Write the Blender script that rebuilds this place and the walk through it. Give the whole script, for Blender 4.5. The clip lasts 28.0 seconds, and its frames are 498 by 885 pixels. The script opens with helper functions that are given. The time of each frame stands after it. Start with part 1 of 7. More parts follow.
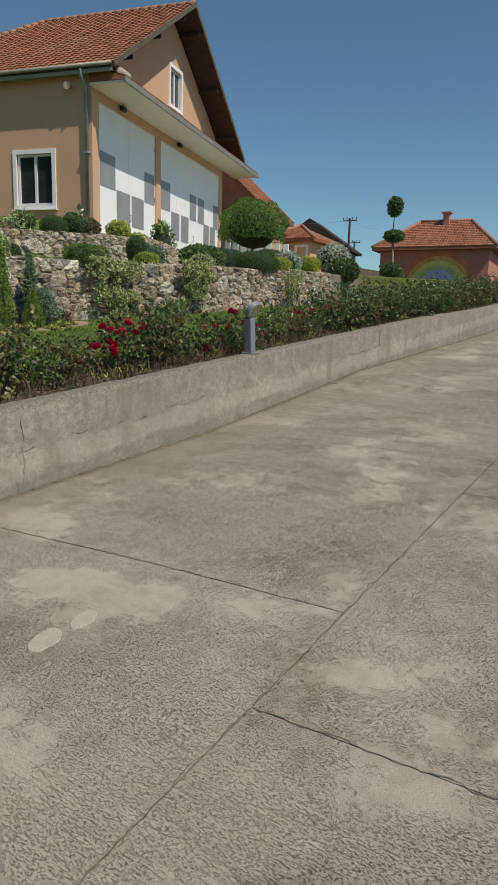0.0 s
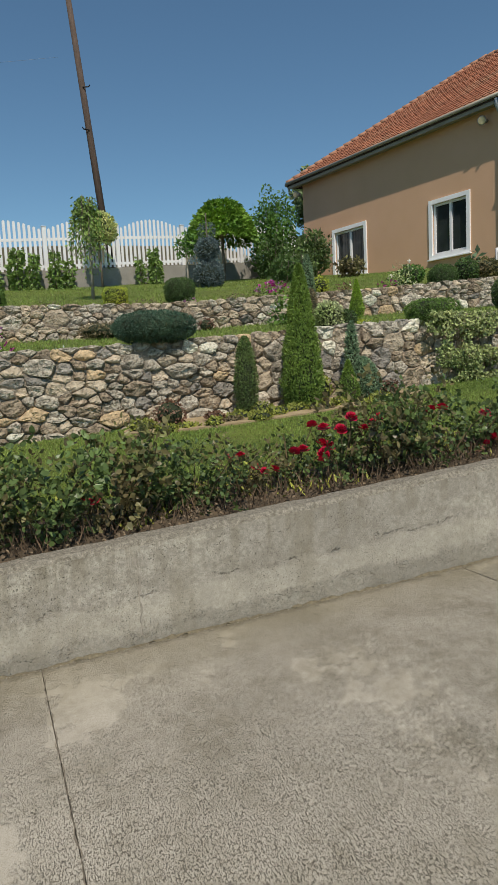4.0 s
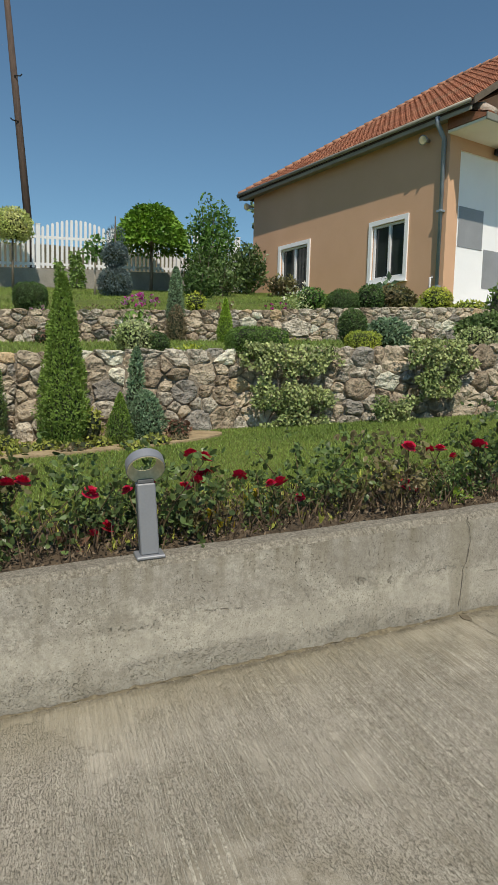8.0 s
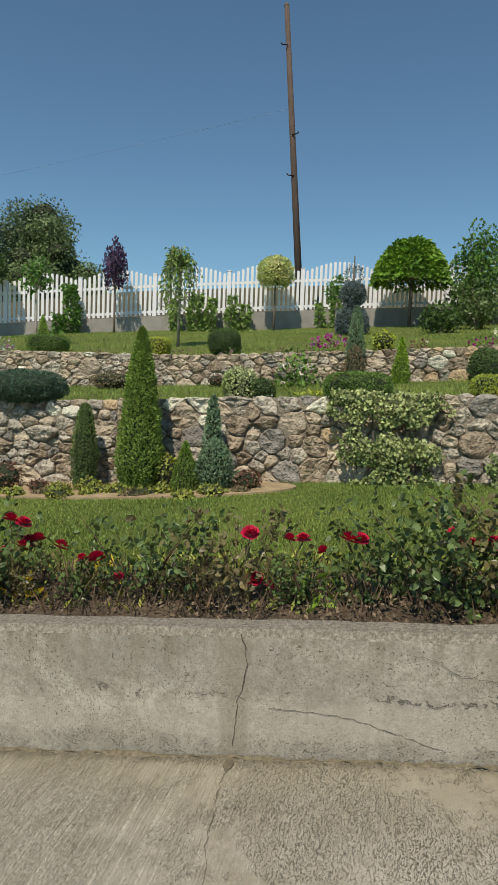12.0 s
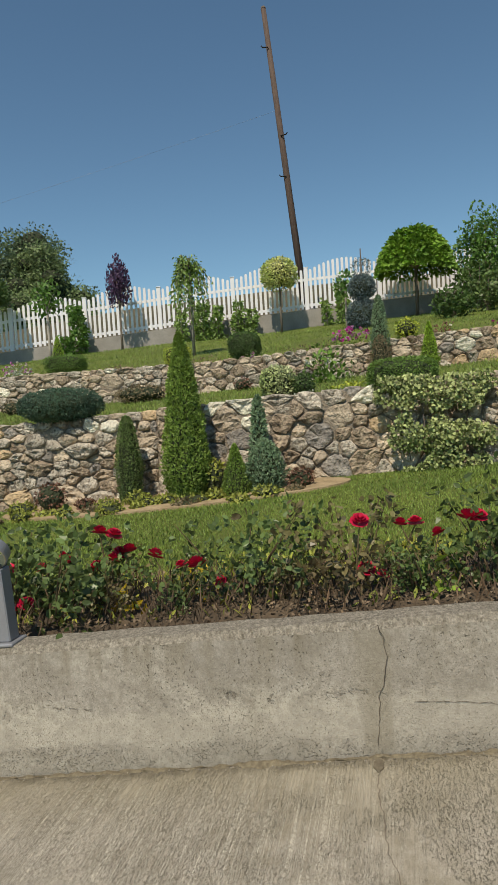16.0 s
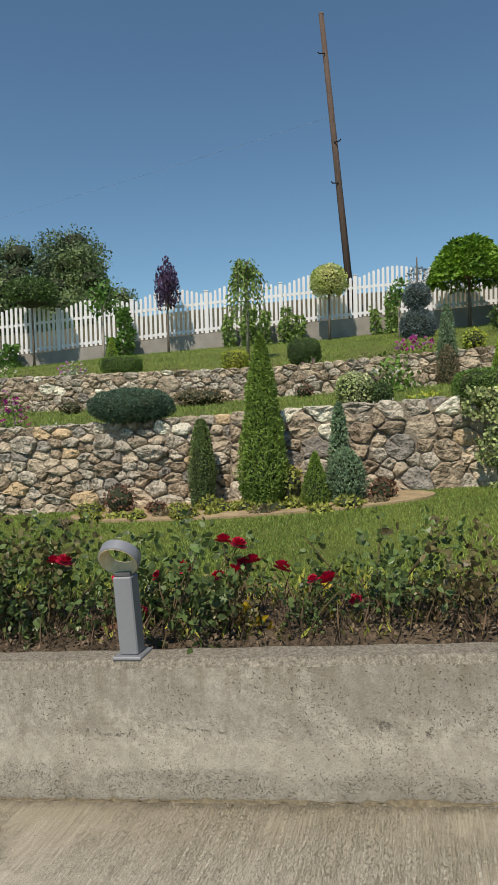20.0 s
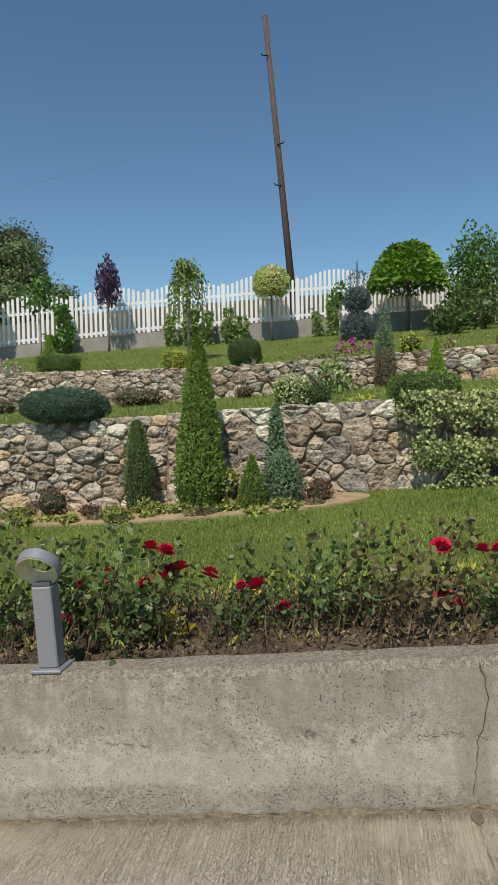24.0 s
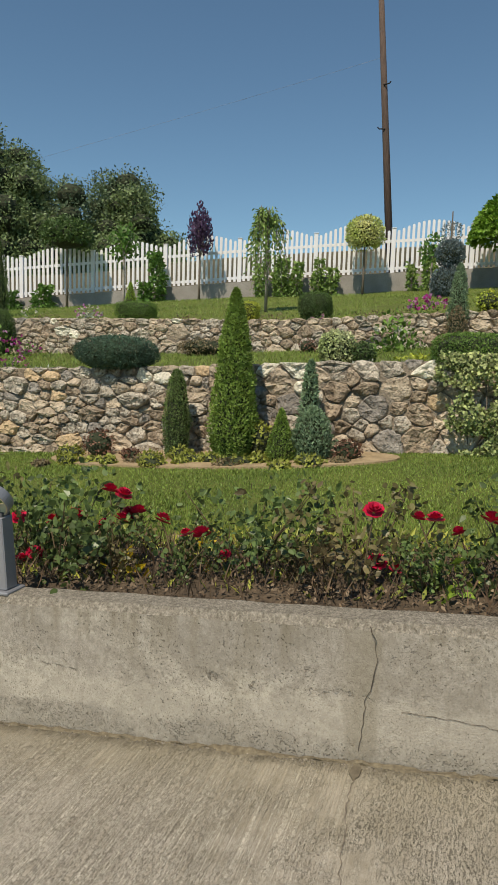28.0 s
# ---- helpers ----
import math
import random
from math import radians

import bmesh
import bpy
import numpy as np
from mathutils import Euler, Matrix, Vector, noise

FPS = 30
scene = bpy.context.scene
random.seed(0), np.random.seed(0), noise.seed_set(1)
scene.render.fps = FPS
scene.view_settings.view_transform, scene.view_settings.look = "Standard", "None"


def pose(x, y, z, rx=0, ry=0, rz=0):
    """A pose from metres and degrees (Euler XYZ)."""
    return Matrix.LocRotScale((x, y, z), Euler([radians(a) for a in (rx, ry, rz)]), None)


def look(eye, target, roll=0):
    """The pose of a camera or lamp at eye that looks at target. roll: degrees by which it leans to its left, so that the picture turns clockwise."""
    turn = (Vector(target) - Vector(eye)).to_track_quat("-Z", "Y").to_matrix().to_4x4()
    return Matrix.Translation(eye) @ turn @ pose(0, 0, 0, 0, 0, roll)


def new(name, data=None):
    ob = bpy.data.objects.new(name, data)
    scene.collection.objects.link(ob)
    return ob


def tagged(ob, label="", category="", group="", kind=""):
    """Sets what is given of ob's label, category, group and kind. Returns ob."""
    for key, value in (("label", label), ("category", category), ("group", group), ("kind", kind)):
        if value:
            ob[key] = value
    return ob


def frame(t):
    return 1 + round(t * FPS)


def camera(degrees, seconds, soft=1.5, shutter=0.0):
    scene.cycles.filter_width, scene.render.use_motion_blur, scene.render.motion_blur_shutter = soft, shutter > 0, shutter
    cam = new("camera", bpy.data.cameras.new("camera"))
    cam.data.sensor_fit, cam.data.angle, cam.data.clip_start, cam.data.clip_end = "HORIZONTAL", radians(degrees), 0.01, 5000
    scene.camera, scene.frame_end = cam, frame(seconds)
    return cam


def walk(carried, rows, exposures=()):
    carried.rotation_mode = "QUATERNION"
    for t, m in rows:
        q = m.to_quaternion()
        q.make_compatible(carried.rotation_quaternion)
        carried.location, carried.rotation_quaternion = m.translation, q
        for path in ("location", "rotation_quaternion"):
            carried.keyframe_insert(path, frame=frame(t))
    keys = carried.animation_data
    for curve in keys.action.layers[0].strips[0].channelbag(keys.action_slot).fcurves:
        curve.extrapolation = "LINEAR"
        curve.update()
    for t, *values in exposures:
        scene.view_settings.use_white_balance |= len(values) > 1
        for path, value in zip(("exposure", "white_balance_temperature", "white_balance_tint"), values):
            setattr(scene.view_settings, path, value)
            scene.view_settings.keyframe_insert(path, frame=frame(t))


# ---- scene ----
cam = camera(41.5, 28.0)
PATH = [
    (0, (0.272, -0.164, 0.678), (-0.786, 1.494, 0.312), 1.6),
    (0.5, (0.386, 0.052, 0.75), (-0.851, 1.581, 0.387), 1.8),
    (1, (0.318, 0.37, 0.762), (-1.111, 1.751, 0.533), -1.3),
    (1.5, (0.309, 0.611, 0.824), (-1.205, 1.908, 0.655), -0.2),
    (2, (0.313, 0.836, 0.84), (-1.363, 1.911, 0.652), -3.3),
    (2.5, (0.251, 1.175, 0.889), (-1.458, 2.202, 0.725), -1.4),
    (3, (0.213, 1.488, 0.891), (-1.552, 2.407, 0.689), -1.4),
    (3.5, (0.246, 1.742, 0.953), (-1.588, 2.505, 0.725), -2.8),
    (5.5, (0.028, 2.87, 1.022), (-1.931, 3.171, 0.756), 0.6),
    (6, (-0.149, 3.198, 1.026), (-2.092, 3.578, 0.748), 1.1),
    (6.5, (-0.156, 3.506, 1.091), (-2.078, 4.01, 0.862), 0.4),
    (7, (-0.121, 3.81, 1.104), (-2.049, 4.286, 0.865), 0.9),
    (7.5, (-0.238, 4.207, 1.139), (-2.178, 4.63, 0.901), 0.6),
    (8, (-0.266, 4.605, 1.163), (-2.164, 5.203, 0.961), 1.5),
    (8.5, (-0.276, 4.981, 1.167), (-2.173, 5.574, 0.944), 1.0),
    (9, (-0.254, 5.326, 1.239), (-2.196, 5.769, 1.06), -1.0),
    (9.5, (-0.392, 5.683, 1.277), (-2.334, 6.12, 1.074), -0.6),
    (10, (-0.38, 6.054, 1.276), (-2.329, 6.485, 1.149), -1.2),
    (10.5, (-0.373, 6.346, 1.329), (-2.318, 6.777, 1.147), 2.6),
    (11, (-0.476, 6.708, 1.331), (-2.415, 7.163, 1.154), 3.9),
    (11.5, (-0.525, 6.94, 1.36), (-2.51, 7.149, 1.241), 1.6),
    (11.6, (-0.506, 7.022, 1.384), (-2.502, 7.052, 1.275), 1.1),
    (12, (-0.573, 7.125, 1.408), (-2.523, 6.706, 1.269), 2.1),
    (12.5, (-0.715, 7.182, 1.419), (-2.545, 6.386, 1.281), 3.8),
    (14.5, (-0.778, 7.104, 1.317), (-2.487, 6.073, 1.19), 1.4),
    (15, (-0.703, 7.039, 1.285), (-2.491, 6.165, 1.088), 0.1),
    (15.5, (-0.636, 6.912, 1.288), (-2.48, 6.178, 1.038), 1.1),
    (16, (-0.613, 6.69, 1.32), (-2.563, 6.26, 1.206), -3.4),
    (16.5, (-0.611, 6.552, 1.321), (-2.584, 6.304, 1.106), -2.1),
    (17, (-0.637, 6.47, 1.314), (-2.629, 6.408, 1.139), -2.1),
    (17.5, (-0.676, 6.327, 1.322), (-2.668, 6.339, 1.137), -3.4),
    (18, (-0.683, 6.239, 1.325), (-2.671, 6.096, 1.163), -2.1),
    (18.5, (-0.683, 6.196, 1.326), (-2.642, 5.815, 1.196), -1.5),
    (19, (-0.695, 6.153, 1.325), (-2.631, 5.667, 1.206), -0.5),
    (19.5, (-0.662, 6.161, 1.327), (-2.597, 5.664, 1.241), -1.0),
    (20, (-0.677, 6.167, 1.33), (-2.611, 5.665, 1.24), -1.4),
    (20.5, (-0.681, 6.159, 1.332), (-2.617, 5.666, 1.237), -1.4),
    (22.5, (-0.733, 6.163, 1.342), (-2.677, 5.695, 1.297), -0.2),
    (23, (-0.735, 6.181, 1.343), (-2.681, 5.721, 1.298), -0.4),
    (23.5, (-0.728, 6.2, 1.352), (-2.693, 5.828, 1.31), -0.5),
    (24, (-0.746, 6.224, 1.343), (-2.715, 5.886, 1.25), -1.0),
    (24.5, (-0.744, 6.252, 1.345), (-2.718, 5.95, 1.24), -0.1),
    (25, (-0.709, 6.306, 1.374), (-2.685, 6.041, 1.225), -0.9),
    (25.5, (-0.733, 6.441, 1.341), (-2.709, 6.175, 1.19), -0.3),
    (26, (-0.715, 6.599, 1.355), (-2.687, 6.348, 1.134), 1.6),
    (26.5, (-0.683, 6.684, 1.361), (-2.643, 6.366, 1.122), 1.4),
    (27, (-0.715, 6.742, 1.349), (-2.665, 6.396, 1.076), 0.3),
    (27.5, (-0.805, 6.815, 1.356), (-2.723, 6.307, 1.106), 3.3),
    (28, (-0.846, 6.888, 1.364), (-2.723, 6.242, 1.124), 1.7),
]
walk(cam, [(t, look(eye, target, roll)) for t, eye, target, roll in PATH],
     exposures=[(0, -0.18, 6600, 12), (3, -0.06, 6620, 12), (7, 0.04, 6700, 11), (11, 0.07, 6720, 11), (15, 0.07, 6980, 12), (17, 0.10, 6980, 14), (20, 0.11, 6800, 14), (23, 0.11, 6620, 14), (25, 0.11, 6720, 14), (26, 0.10, 7000, 14), (28, 0.10, 7050, 14)])

# ---- world, sun ----
SUN = Vector((-1.0, 0.14, -1.42)).normalized()
world = bpy.data.worlds.new("world")
scene.world = world
world.use_nodes = True
wn = world.node_tree
sky = wn.nodes.new("ShaderNodeTexSky")
sky.sky_type = "NISHITA"
sky.sun_disc = False
sky.sun_elevation = math.asin(-SUN.z)
sky.sun_rotation = math.atan2(-SUN.x, -SUN.y)
sky.altitude = 900
sky.air_density, sky.dust_density, sky.ozone_density = 1.0, 0.2, 0.1
tint = wn.nodes.new("ShaderNodeMix")
tint.data_type, tint.blend_type = "RGBA", "MULTIPLY"
tint.inputs[0].default_value, tint.inputs[7].default_value = 1.0, (0.73, 1.0, 1.05, 1)
wn.links.new(sky.outputs[0], tint.inputs[6])
wn.links.new(tint.outputs[2], wn.nodes["Background"].inputs[0])
wn.nodes["Background"].inputs[1].default_value = 0.092
sun = new("sun", bpy.data.lights.new("sun", "SUN"))
sun.data.energy, sun.data.angle, sun.data.color = 3.9, radians(0.6), (1.0, 0.93, 0.80)
sun.matrix_world = look((20, -10, 30), Vector((20, -10, 30)) + SUN)


# ---- materials ----
def mat(name, col, col2=None, rough=0.85, scale=3.0, fine=60.0, bump=0.3, dist=0.01, metal=0.0, rand=0.0, island=0.0,
        trans=0.0, stain=None, stain_scale=1.2, stain_amt=0.5, spec=0.3, stretch=(1, 1, 1), grain=0.14):
    """A surface with colour change at two scales and a fine relief."""
    m = bpy.data.materials.new(name)
    m.use_nodes = True
    n, l = m.node_tree.nodes, m.node_tree.links
    b = n["Principled BSDF"]
    tc = n.new("ShaderNodeTexCoord")
    mp = n.new("ShaderNodeMapping")
    mp.inputs["Scale"].default_value = stretch
    mp.inputs["Location"].default_value = (31.7, 53.1, 12.9)
    l.new(tc.outputs["Object"], mp.inputs[0])
    a, f = n.new("ShaderNodeTexNoise"), n.new("ShaderNodeTexNoise")
    a.inputs["Scale"].default_value, a.inputs["Detail"].default_value = scale, 6
    f.inputs["Scale"].default_value, f.inputs["Detail"].default_value = fine, 4
    l.new(mp.outputs[0], a.inputs["Vector"]), l.new(mp.outputs[0], f.inputs["Vector"])
    ramp = n.new("ShaderNodeMapRange")
    ramp.inputs[1].default_value, ramp.inputs[2].default_value = 0.32, 0.68
    l.new(a.outputs["Fac"], ramp.inputs[0])
    mix = n.new("ShaderNodeMix")
    mix.data_type = "RGBA"
    col2 = col2 or tuple(c * 0.72 for c in col)
    mix.inputs[6].default_value, mix.inputs[7].default_value = (*col, 1), (*col2, 1)
    l.new(ramp.outputs[0], mix.inputs[0])
    out = mix.outputs[2]
    if stain:
        s = n.new("ShaderNodeTexNoise")
        s.inputs["Scale"].default_value, s.inputs["Detail"].default_value = stain_scale, 5
        l.new(tc.outputs["Object"], s.inputs["Vector"])
        r2 = n.new("ShaderNodeMapRange")
        r2.inputs[1].default_value, r2.inputs[2].default_value, r2.inputs[4].default_value = 0.5, 0.7, stain_amt
        l.new(s.outputs["Fac"], r2.inputs[0])
        m2 = n.new("ShaderNodeMix")
        m2.data_type = "RGBA"
        m2.inputs[7].default_value = (*stain, 1)
        l.new(r2.outputs[0], m2.inputs[0]), l.new(out, m2.inputs[6])
        out = m2.outputs[2]
    hsv = n.new("ShaderNodeHueSaturation")
    fr = n.new("ShaderNodeMapRange")
    fr.inputs[1].default_value, fr.inputs[2].default_value = 0.3, 0.7
    fr.inputs[3].default_value, fr.inputs[4].default_value = 1 - grain, 1 + grain
    l.new(f.outputs["Fac"], fr.inputs[0])
    val = fr.outputs[0]
    for amount, node, socket in ((rand, "ShaderNodeObjectInfo", "Random"), (island, "ShaderNodeNewGeometry", "Random Per Island")):
        if amount:
            src, mr, mu = n.new(node), n.new("ShaderNodeMapRange"), n.new("ShaderNodeMath")
            mr.inputs[3].default_value, mr.inputs[4].default_value = 1 - amount, 1 + amount
            mu.operation = "MULTIPLY"
            l.new(src.outputs[socket], mr.inputs[0]), l.new(mr.outputs[0], mu.inputs[0]), l.new(val, mu.inputs[1])
            val = mu.outputs[0]
    l.new(val, hsv.inputs["Value"]), l.new(out, hsv.inputs["Color"])
    l.new(hsv.outputs[0], b.inputs["Base Color"])
    b.inputs["Roughness"].default_value, b.inputs["Metallic"].default_value = rough, metal
    b.inputs["Specular IOR Level"].default_value = spec
    if bump:
        bp = n.new("ShaderNodeBump")
        bp.inputs["Strength"].default_value, bp.inputs["Distance"].default_value = bump, dist
        l.new(f.outputs["Fac"], bp.inputs["Height"]), l.new(bp.outputs[0], b.inputs["Normal"])
    if trans:
        t, ms = n.new("ShaderNodeBsdfTranslucent"), n.new("ShaderNodeMixShader")
        ms.inputs[0].default_value = trans
        l.new(hsv.outputs[0], t.inputs[0]), l.new(b.outputs[0], ms.inputs[1]), l.new(t.outputs[0], ms.inputs[2])
        l.new(ms.outputs[0], n["Material Output"].inputs[0])
    return m


def node_kit(m):
    """Small helpers that build masks and layers in a material."""
    n, l = m.node_tree.nodes, m.node_tree.links
    tc = n.new("ShaderNodeTexCoord")
    shift = [0]
    def tex(scale, detail, lo, hi, top=1.0, stretch=None, rough=0.55):
        w, r, mp = n.new("ShaderNodeTexNoise"), n.new("ShaderNodeMapRange"), n.new("ShaderNodeMapping")
        shift[0] += 1
        w.inputs["Scale"].default_value, w.inputs["Detail"].default_value, w.inputs["Roughness"].default_value = scale, detail, rough
        mp.inputs["Scale"].default_value = stretch or (1, 1, 1)
        mp.inputs["Location"].default_value = (17.3 * shift[0], 9.1 * shift[0] + 40, 3.7 * shift[0])
        l.new(tc.outputs["Object"], mp.inputs[0]), l.new(mp.outputs[0], w.inputs["Vector"])
        r.inputs[1].default_value, r.inputs[2].default_value, r.inputs[4].default_value = lo, hi, top
        l.new(w.outputs["Fac"], r.inputs[0])
        return r.outputs[0]
    def calc(op, p, q, r=None):
        mu = n.new("ShaderNodeMath")
        mu.operation = op
        for k, v in enumerate((p, q, r)):
            if v is None:
                continue
            if isinstance(v, (int, float)):
                mu.inputs[k].default_value = v
            else:
                l.new(v, mu.inputs[k])
        return mu.outputs[0]
    def ramp(v, lo, hi, top=1.0):
        r = n.new("ShaderNodeMapRange")
        r.inputs[1].default_value, r.inputs[2].default_value, r.inputs[4].default_value = lo, hi, top
        l.new(v, r.inputs[0])
        return r.outputs[0]
    def over(fac, below, c):
        mx = n.new("ShaderNodeMix")
        mx.data_type = "RGBA"
        mx.inputs[7].default_value = (*c, 1)
        l.new(fac, mx.inputs[0]), l.new(below, mx.inputs[6])
        return mx.outputs[2]
    def axes():
        sep = n.new("ShaderNodeSeparateXYZ")
        l.new(tc.outputs["Object"], sep.inputs[0])
        return sep.outputs
    def relief(height, strength, dist, invert=False):
        b = n.new("ShaderNodeBump")
        b.invert = invert
        b.inputs["Strength"].default_value, b.inputs["Distance"].default_value = strength, dist
        l.new(height, b.inputs["Height"])
        p = n["Principled BSDF"].inputs["Normal"]
        if p.links:
            l.new(p.links[0].from_socket, b.inputs["Normal"])
        l.new(b.outputs[0], p)
    base = next(k for k in n if k.bl_idname == "ShaderNodeHueSaturation").outputs[0]
    return tex, calc, ramp, over, axes, relief, base, lambda c: l.new(c, n["Principled BSDF"].inputs["Base Color"])


def broomed(name, col, col2):
    """Concrete brushed across the drive: sharp furrows, pitted ground, smooth worn patches, a darker band and dirt by
    the wall.
    """
    m = mat(name, col, col2, rough=0.93, scale=0.9, fine=260, bump=0.5, dist=0.004, rand=0.03, grain=0.18)
    tex, calc, ramp, over, axes, relief, c, finish = node_kit(m)
    ax = axes()
    along = calc("MULTIPLY_ADD", tex(0.9, 5, 0.0, 1.0), 1.6, ax[1])
    cast = calc("MULTIPLY", ramp(along, 4.9, 5.9), ramp(along, 7.9, 7.2))
    brushed = calc("MAXIMUM", tex(0.8, 5, 0.52, 0.64, 0.55), calc("MULTIPLY", cast, tex(0.9, 5, 0.36, 0.52)))
    pitted = calc("MULTIPLY", tex(1.4, 7, 0.42, 0.54, 1.0, None, 0.7), calc("SUBTRACT", 1.0, calc("MULTIPLY", cast, 0.6)))
    smooth_ = tex(0.62, 6, 0.60, 0.63, 1.0, None, 0.62)
    ridge = calc("MULTIPLY", calc("MULTIPLY", tex(1.0, 5, 0.53, 0.61, 1.0, (4.0, 96, 1), 0.7), brushed), tex(95, 4, 0.44, 0.54, 1.0, None, 0.7))
    lines = calc("MULTIPLY", calc("MULTIPLY", tex(1.0, 4, 0.49, 0.58, 1.0, (0.8, 105, 1), 0.6), cast), calc("MULTIPLY", tex(85, 4, 0.38, 0.52, 1.0, None, 0.7), tex(1.1, 5, 0.36, 0.50)))
    ridge = calc("MAXIMUM", ridge, lines)
    furrow = calc("MULTIPLY", tex(1.0, 5, 0.54, 0.62, 1.0, (4.5, 120, 1), 0.66), brushed)
    dash = calc("MULTIPLY", tex(1.0, 4, 0.57, 0.63, 1.0, (66, 215, 1), 0.66), pitted)
    pits = calc("MULTIPLY", tex(170, 4, 0.565, 0.615, 1.0, (0.8, 1.2, 1), 0.68), pitted)
    fine_ = tex(320, 3, 0.54, 0.62)
    mottle = tex(9, 7, 0.46, 0.66, 0.55, None, 0.72)
    grime = calc("MULTIPLY", tex(1.5, 7, 0.44, 0.66, 1.0, None, 0.68), tex(17, 6, 0.34, 0.56, 0.9, None, 0.74))
    c = over(mottle, c, (0.300, 0.268, 0.200))
    c = over(grime, c, (0.240, 0.211, 0.152))
    c = over(calc("MULTIPLY", ridge, 0.90), c, (0.585, 0.535, 0.430))
    c = over(calc("MULTIPLY", calc("MULTIPLY", furrow, tex(70, 4, 0.36, 0.54, 1.0, None, 0.7)), 0.66), c, (0.215, 0.188, 0.138))
    c = over(calc("MULTIPLY", fine_, 0.52), c, (0.175, 0.150, 0.102))
    c = over(calc("MULTIPLY", dash, 0.6), c, (0.150, 0.130, 0.095))
    c = over(calc("MULTIPLY", pits, 0.85), c, (0.105, 0.090, 0.066))
    c = over(calc("MULTIPLY", smooth_, 0.55), c, (0.465, 0.420, 0.330))
    # brown band darkening towards the wall, then dark ragged dirt at its foot
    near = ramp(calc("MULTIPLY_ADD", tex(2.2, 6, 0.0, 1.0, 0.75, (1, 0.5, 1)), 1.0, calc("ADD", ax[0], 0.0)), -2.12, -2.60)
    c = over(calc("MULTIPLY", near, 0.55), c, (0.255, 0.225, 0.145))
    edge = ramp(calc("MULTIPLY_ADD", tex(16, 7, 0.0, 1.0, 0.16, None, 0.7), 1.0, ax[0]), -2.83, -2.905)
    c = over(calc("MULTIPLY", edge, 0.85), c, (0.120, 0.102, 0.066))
    finish(c)
    relief(ridge, 0.6, 0.008)
    relief(calc("MAXIMUM", pits, dash), 0.9, 0.012, True)
    return m


def stained(name, col, col2):
    """Cast concrete: lifts along the slope, a ragged cold joint, run-off streaks, honeycomb at the foot, sharp pits."""
    m = mat(name, col, col2, rough=0.93, scale=1.6, fine=170, bump=0.45, dist=0.006, grain=0.16)
    tex, calc, ramp, over, axes, relief, c, finish = node_kit(m)
    ax = axes()
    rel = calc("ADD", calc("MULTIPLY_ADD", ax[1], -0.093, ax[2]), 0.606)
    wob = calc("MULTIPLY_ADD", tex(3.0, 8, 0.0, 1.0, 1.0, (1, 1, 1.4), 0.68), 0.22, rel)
    c = over(tex(1.0, 6, 0.45, 0.62, 0.7, (1, 1.1, 4.5)), c, (0.505, 0.470, 0.385))
    c = over(tex(4.5, 8, 0.47, 0.62, 0.75, (1, 1, 1.3), 0.7), c, (0.272, 0.248, 0.200))
    c = over(tex(19, 7, 0.46, 0.60, 0.62, (1, 1, 1.2), 0.74), c, (0.245, 0.223, 0.180))
    c = over(tex(60, 6, 0.47, 0.60, 0.5, None, 0.74), c, (0.205, 0.186, 0.150))
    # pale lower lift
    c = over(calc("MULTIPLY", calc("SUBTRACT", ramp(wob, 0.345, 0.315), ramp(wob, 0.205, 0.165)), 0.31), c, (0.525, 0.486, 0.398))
    # streaks that run down from the top edge
    streak = calc("MULTIPLY", tex(1.0, 6, 0.50, 0.62, 1.0, (1, 15, 0.7), 0.6), ramp(wob, 0.40, 0.62))
    c = over(calc("MULTIPLY", streak, 0.85), c, (0.205, 0.180, 0.130))
    c = over(tex(1.0, 6, 0.55, 0.68, 0.55, (1, 4.5, 0.6)), c, (0.225, 0.198, 0.142))
    # honeycombed foot
    comb = ramp(wob, 0.205, 0.150)
    c = over(calc("MULTIPLY", comb, 0.34), c, (0.265, 0.243, 0.195))
    holes = calc("MULTIPLY", calc("MULTIPLY", tex(150, 6, 0.57, 0.63, 1.0, (1, 0.8, 1.3), 0.76), comb), tex(7, 6, 0.44, 0.60, 1.0, None, 0.7))
    line = calc("MULTIPLY", calc("MULTIPLY", ramp(calc("ABSOLUTE", calc("SUBTRACT", calc("MULTIPLY_ADD", tex(26, 5, 0.0, 1.0, 1.0, None, 0.7), 0.05, wob), 0.377), 0.0), 0.006, 0.002), tex(3.4, 4, 0.52, 0.62, 0.5)), tex(45, 4, 0.46, 0.55))
    pits = calc("MULTIPLY", tex(100, 3, 0.64, 0.67, 1.0, (1, 1, 1.2)), tex(2.6, 6, 0.46, 0.60, 1.0, None, 0.66))
    c = over(tex(120, 4, 0.58, 0.66, 0.24, None, 0.7), c, (0.560, 0.520, 0.430))
    big = tex(38, 3, 0.735, 0.755, 1.0, (1, 1, 1.3), 0.6)
    dots = tex(150, 5, 0.56, 0.60, 1.0, None, 0.74)
    c = over(calc("MULTIPLY", calc("MULTIPLY", dots, tex(3.1, 6, 0.36, 0.58)), 0.7), c, (0.135, 0.118, 0.086))
    dark = calc("MAXIMUM", calc("MAXIMUM", pits, big), calc("MAXIMUM", line, calc("MULTIPLY", holes, 0.6)))
    c = over(calc("MULTIPLY", dark, 0.8), c, (0.085, 0.073, 0.055))
    finish(c)
    relief(dark, 1.0, 0.016, True)
    return m


def glassy(name, col, rough=0.05):
    m = mat(name, col, rough=rough, bump=0, spec=0.6)
    return m


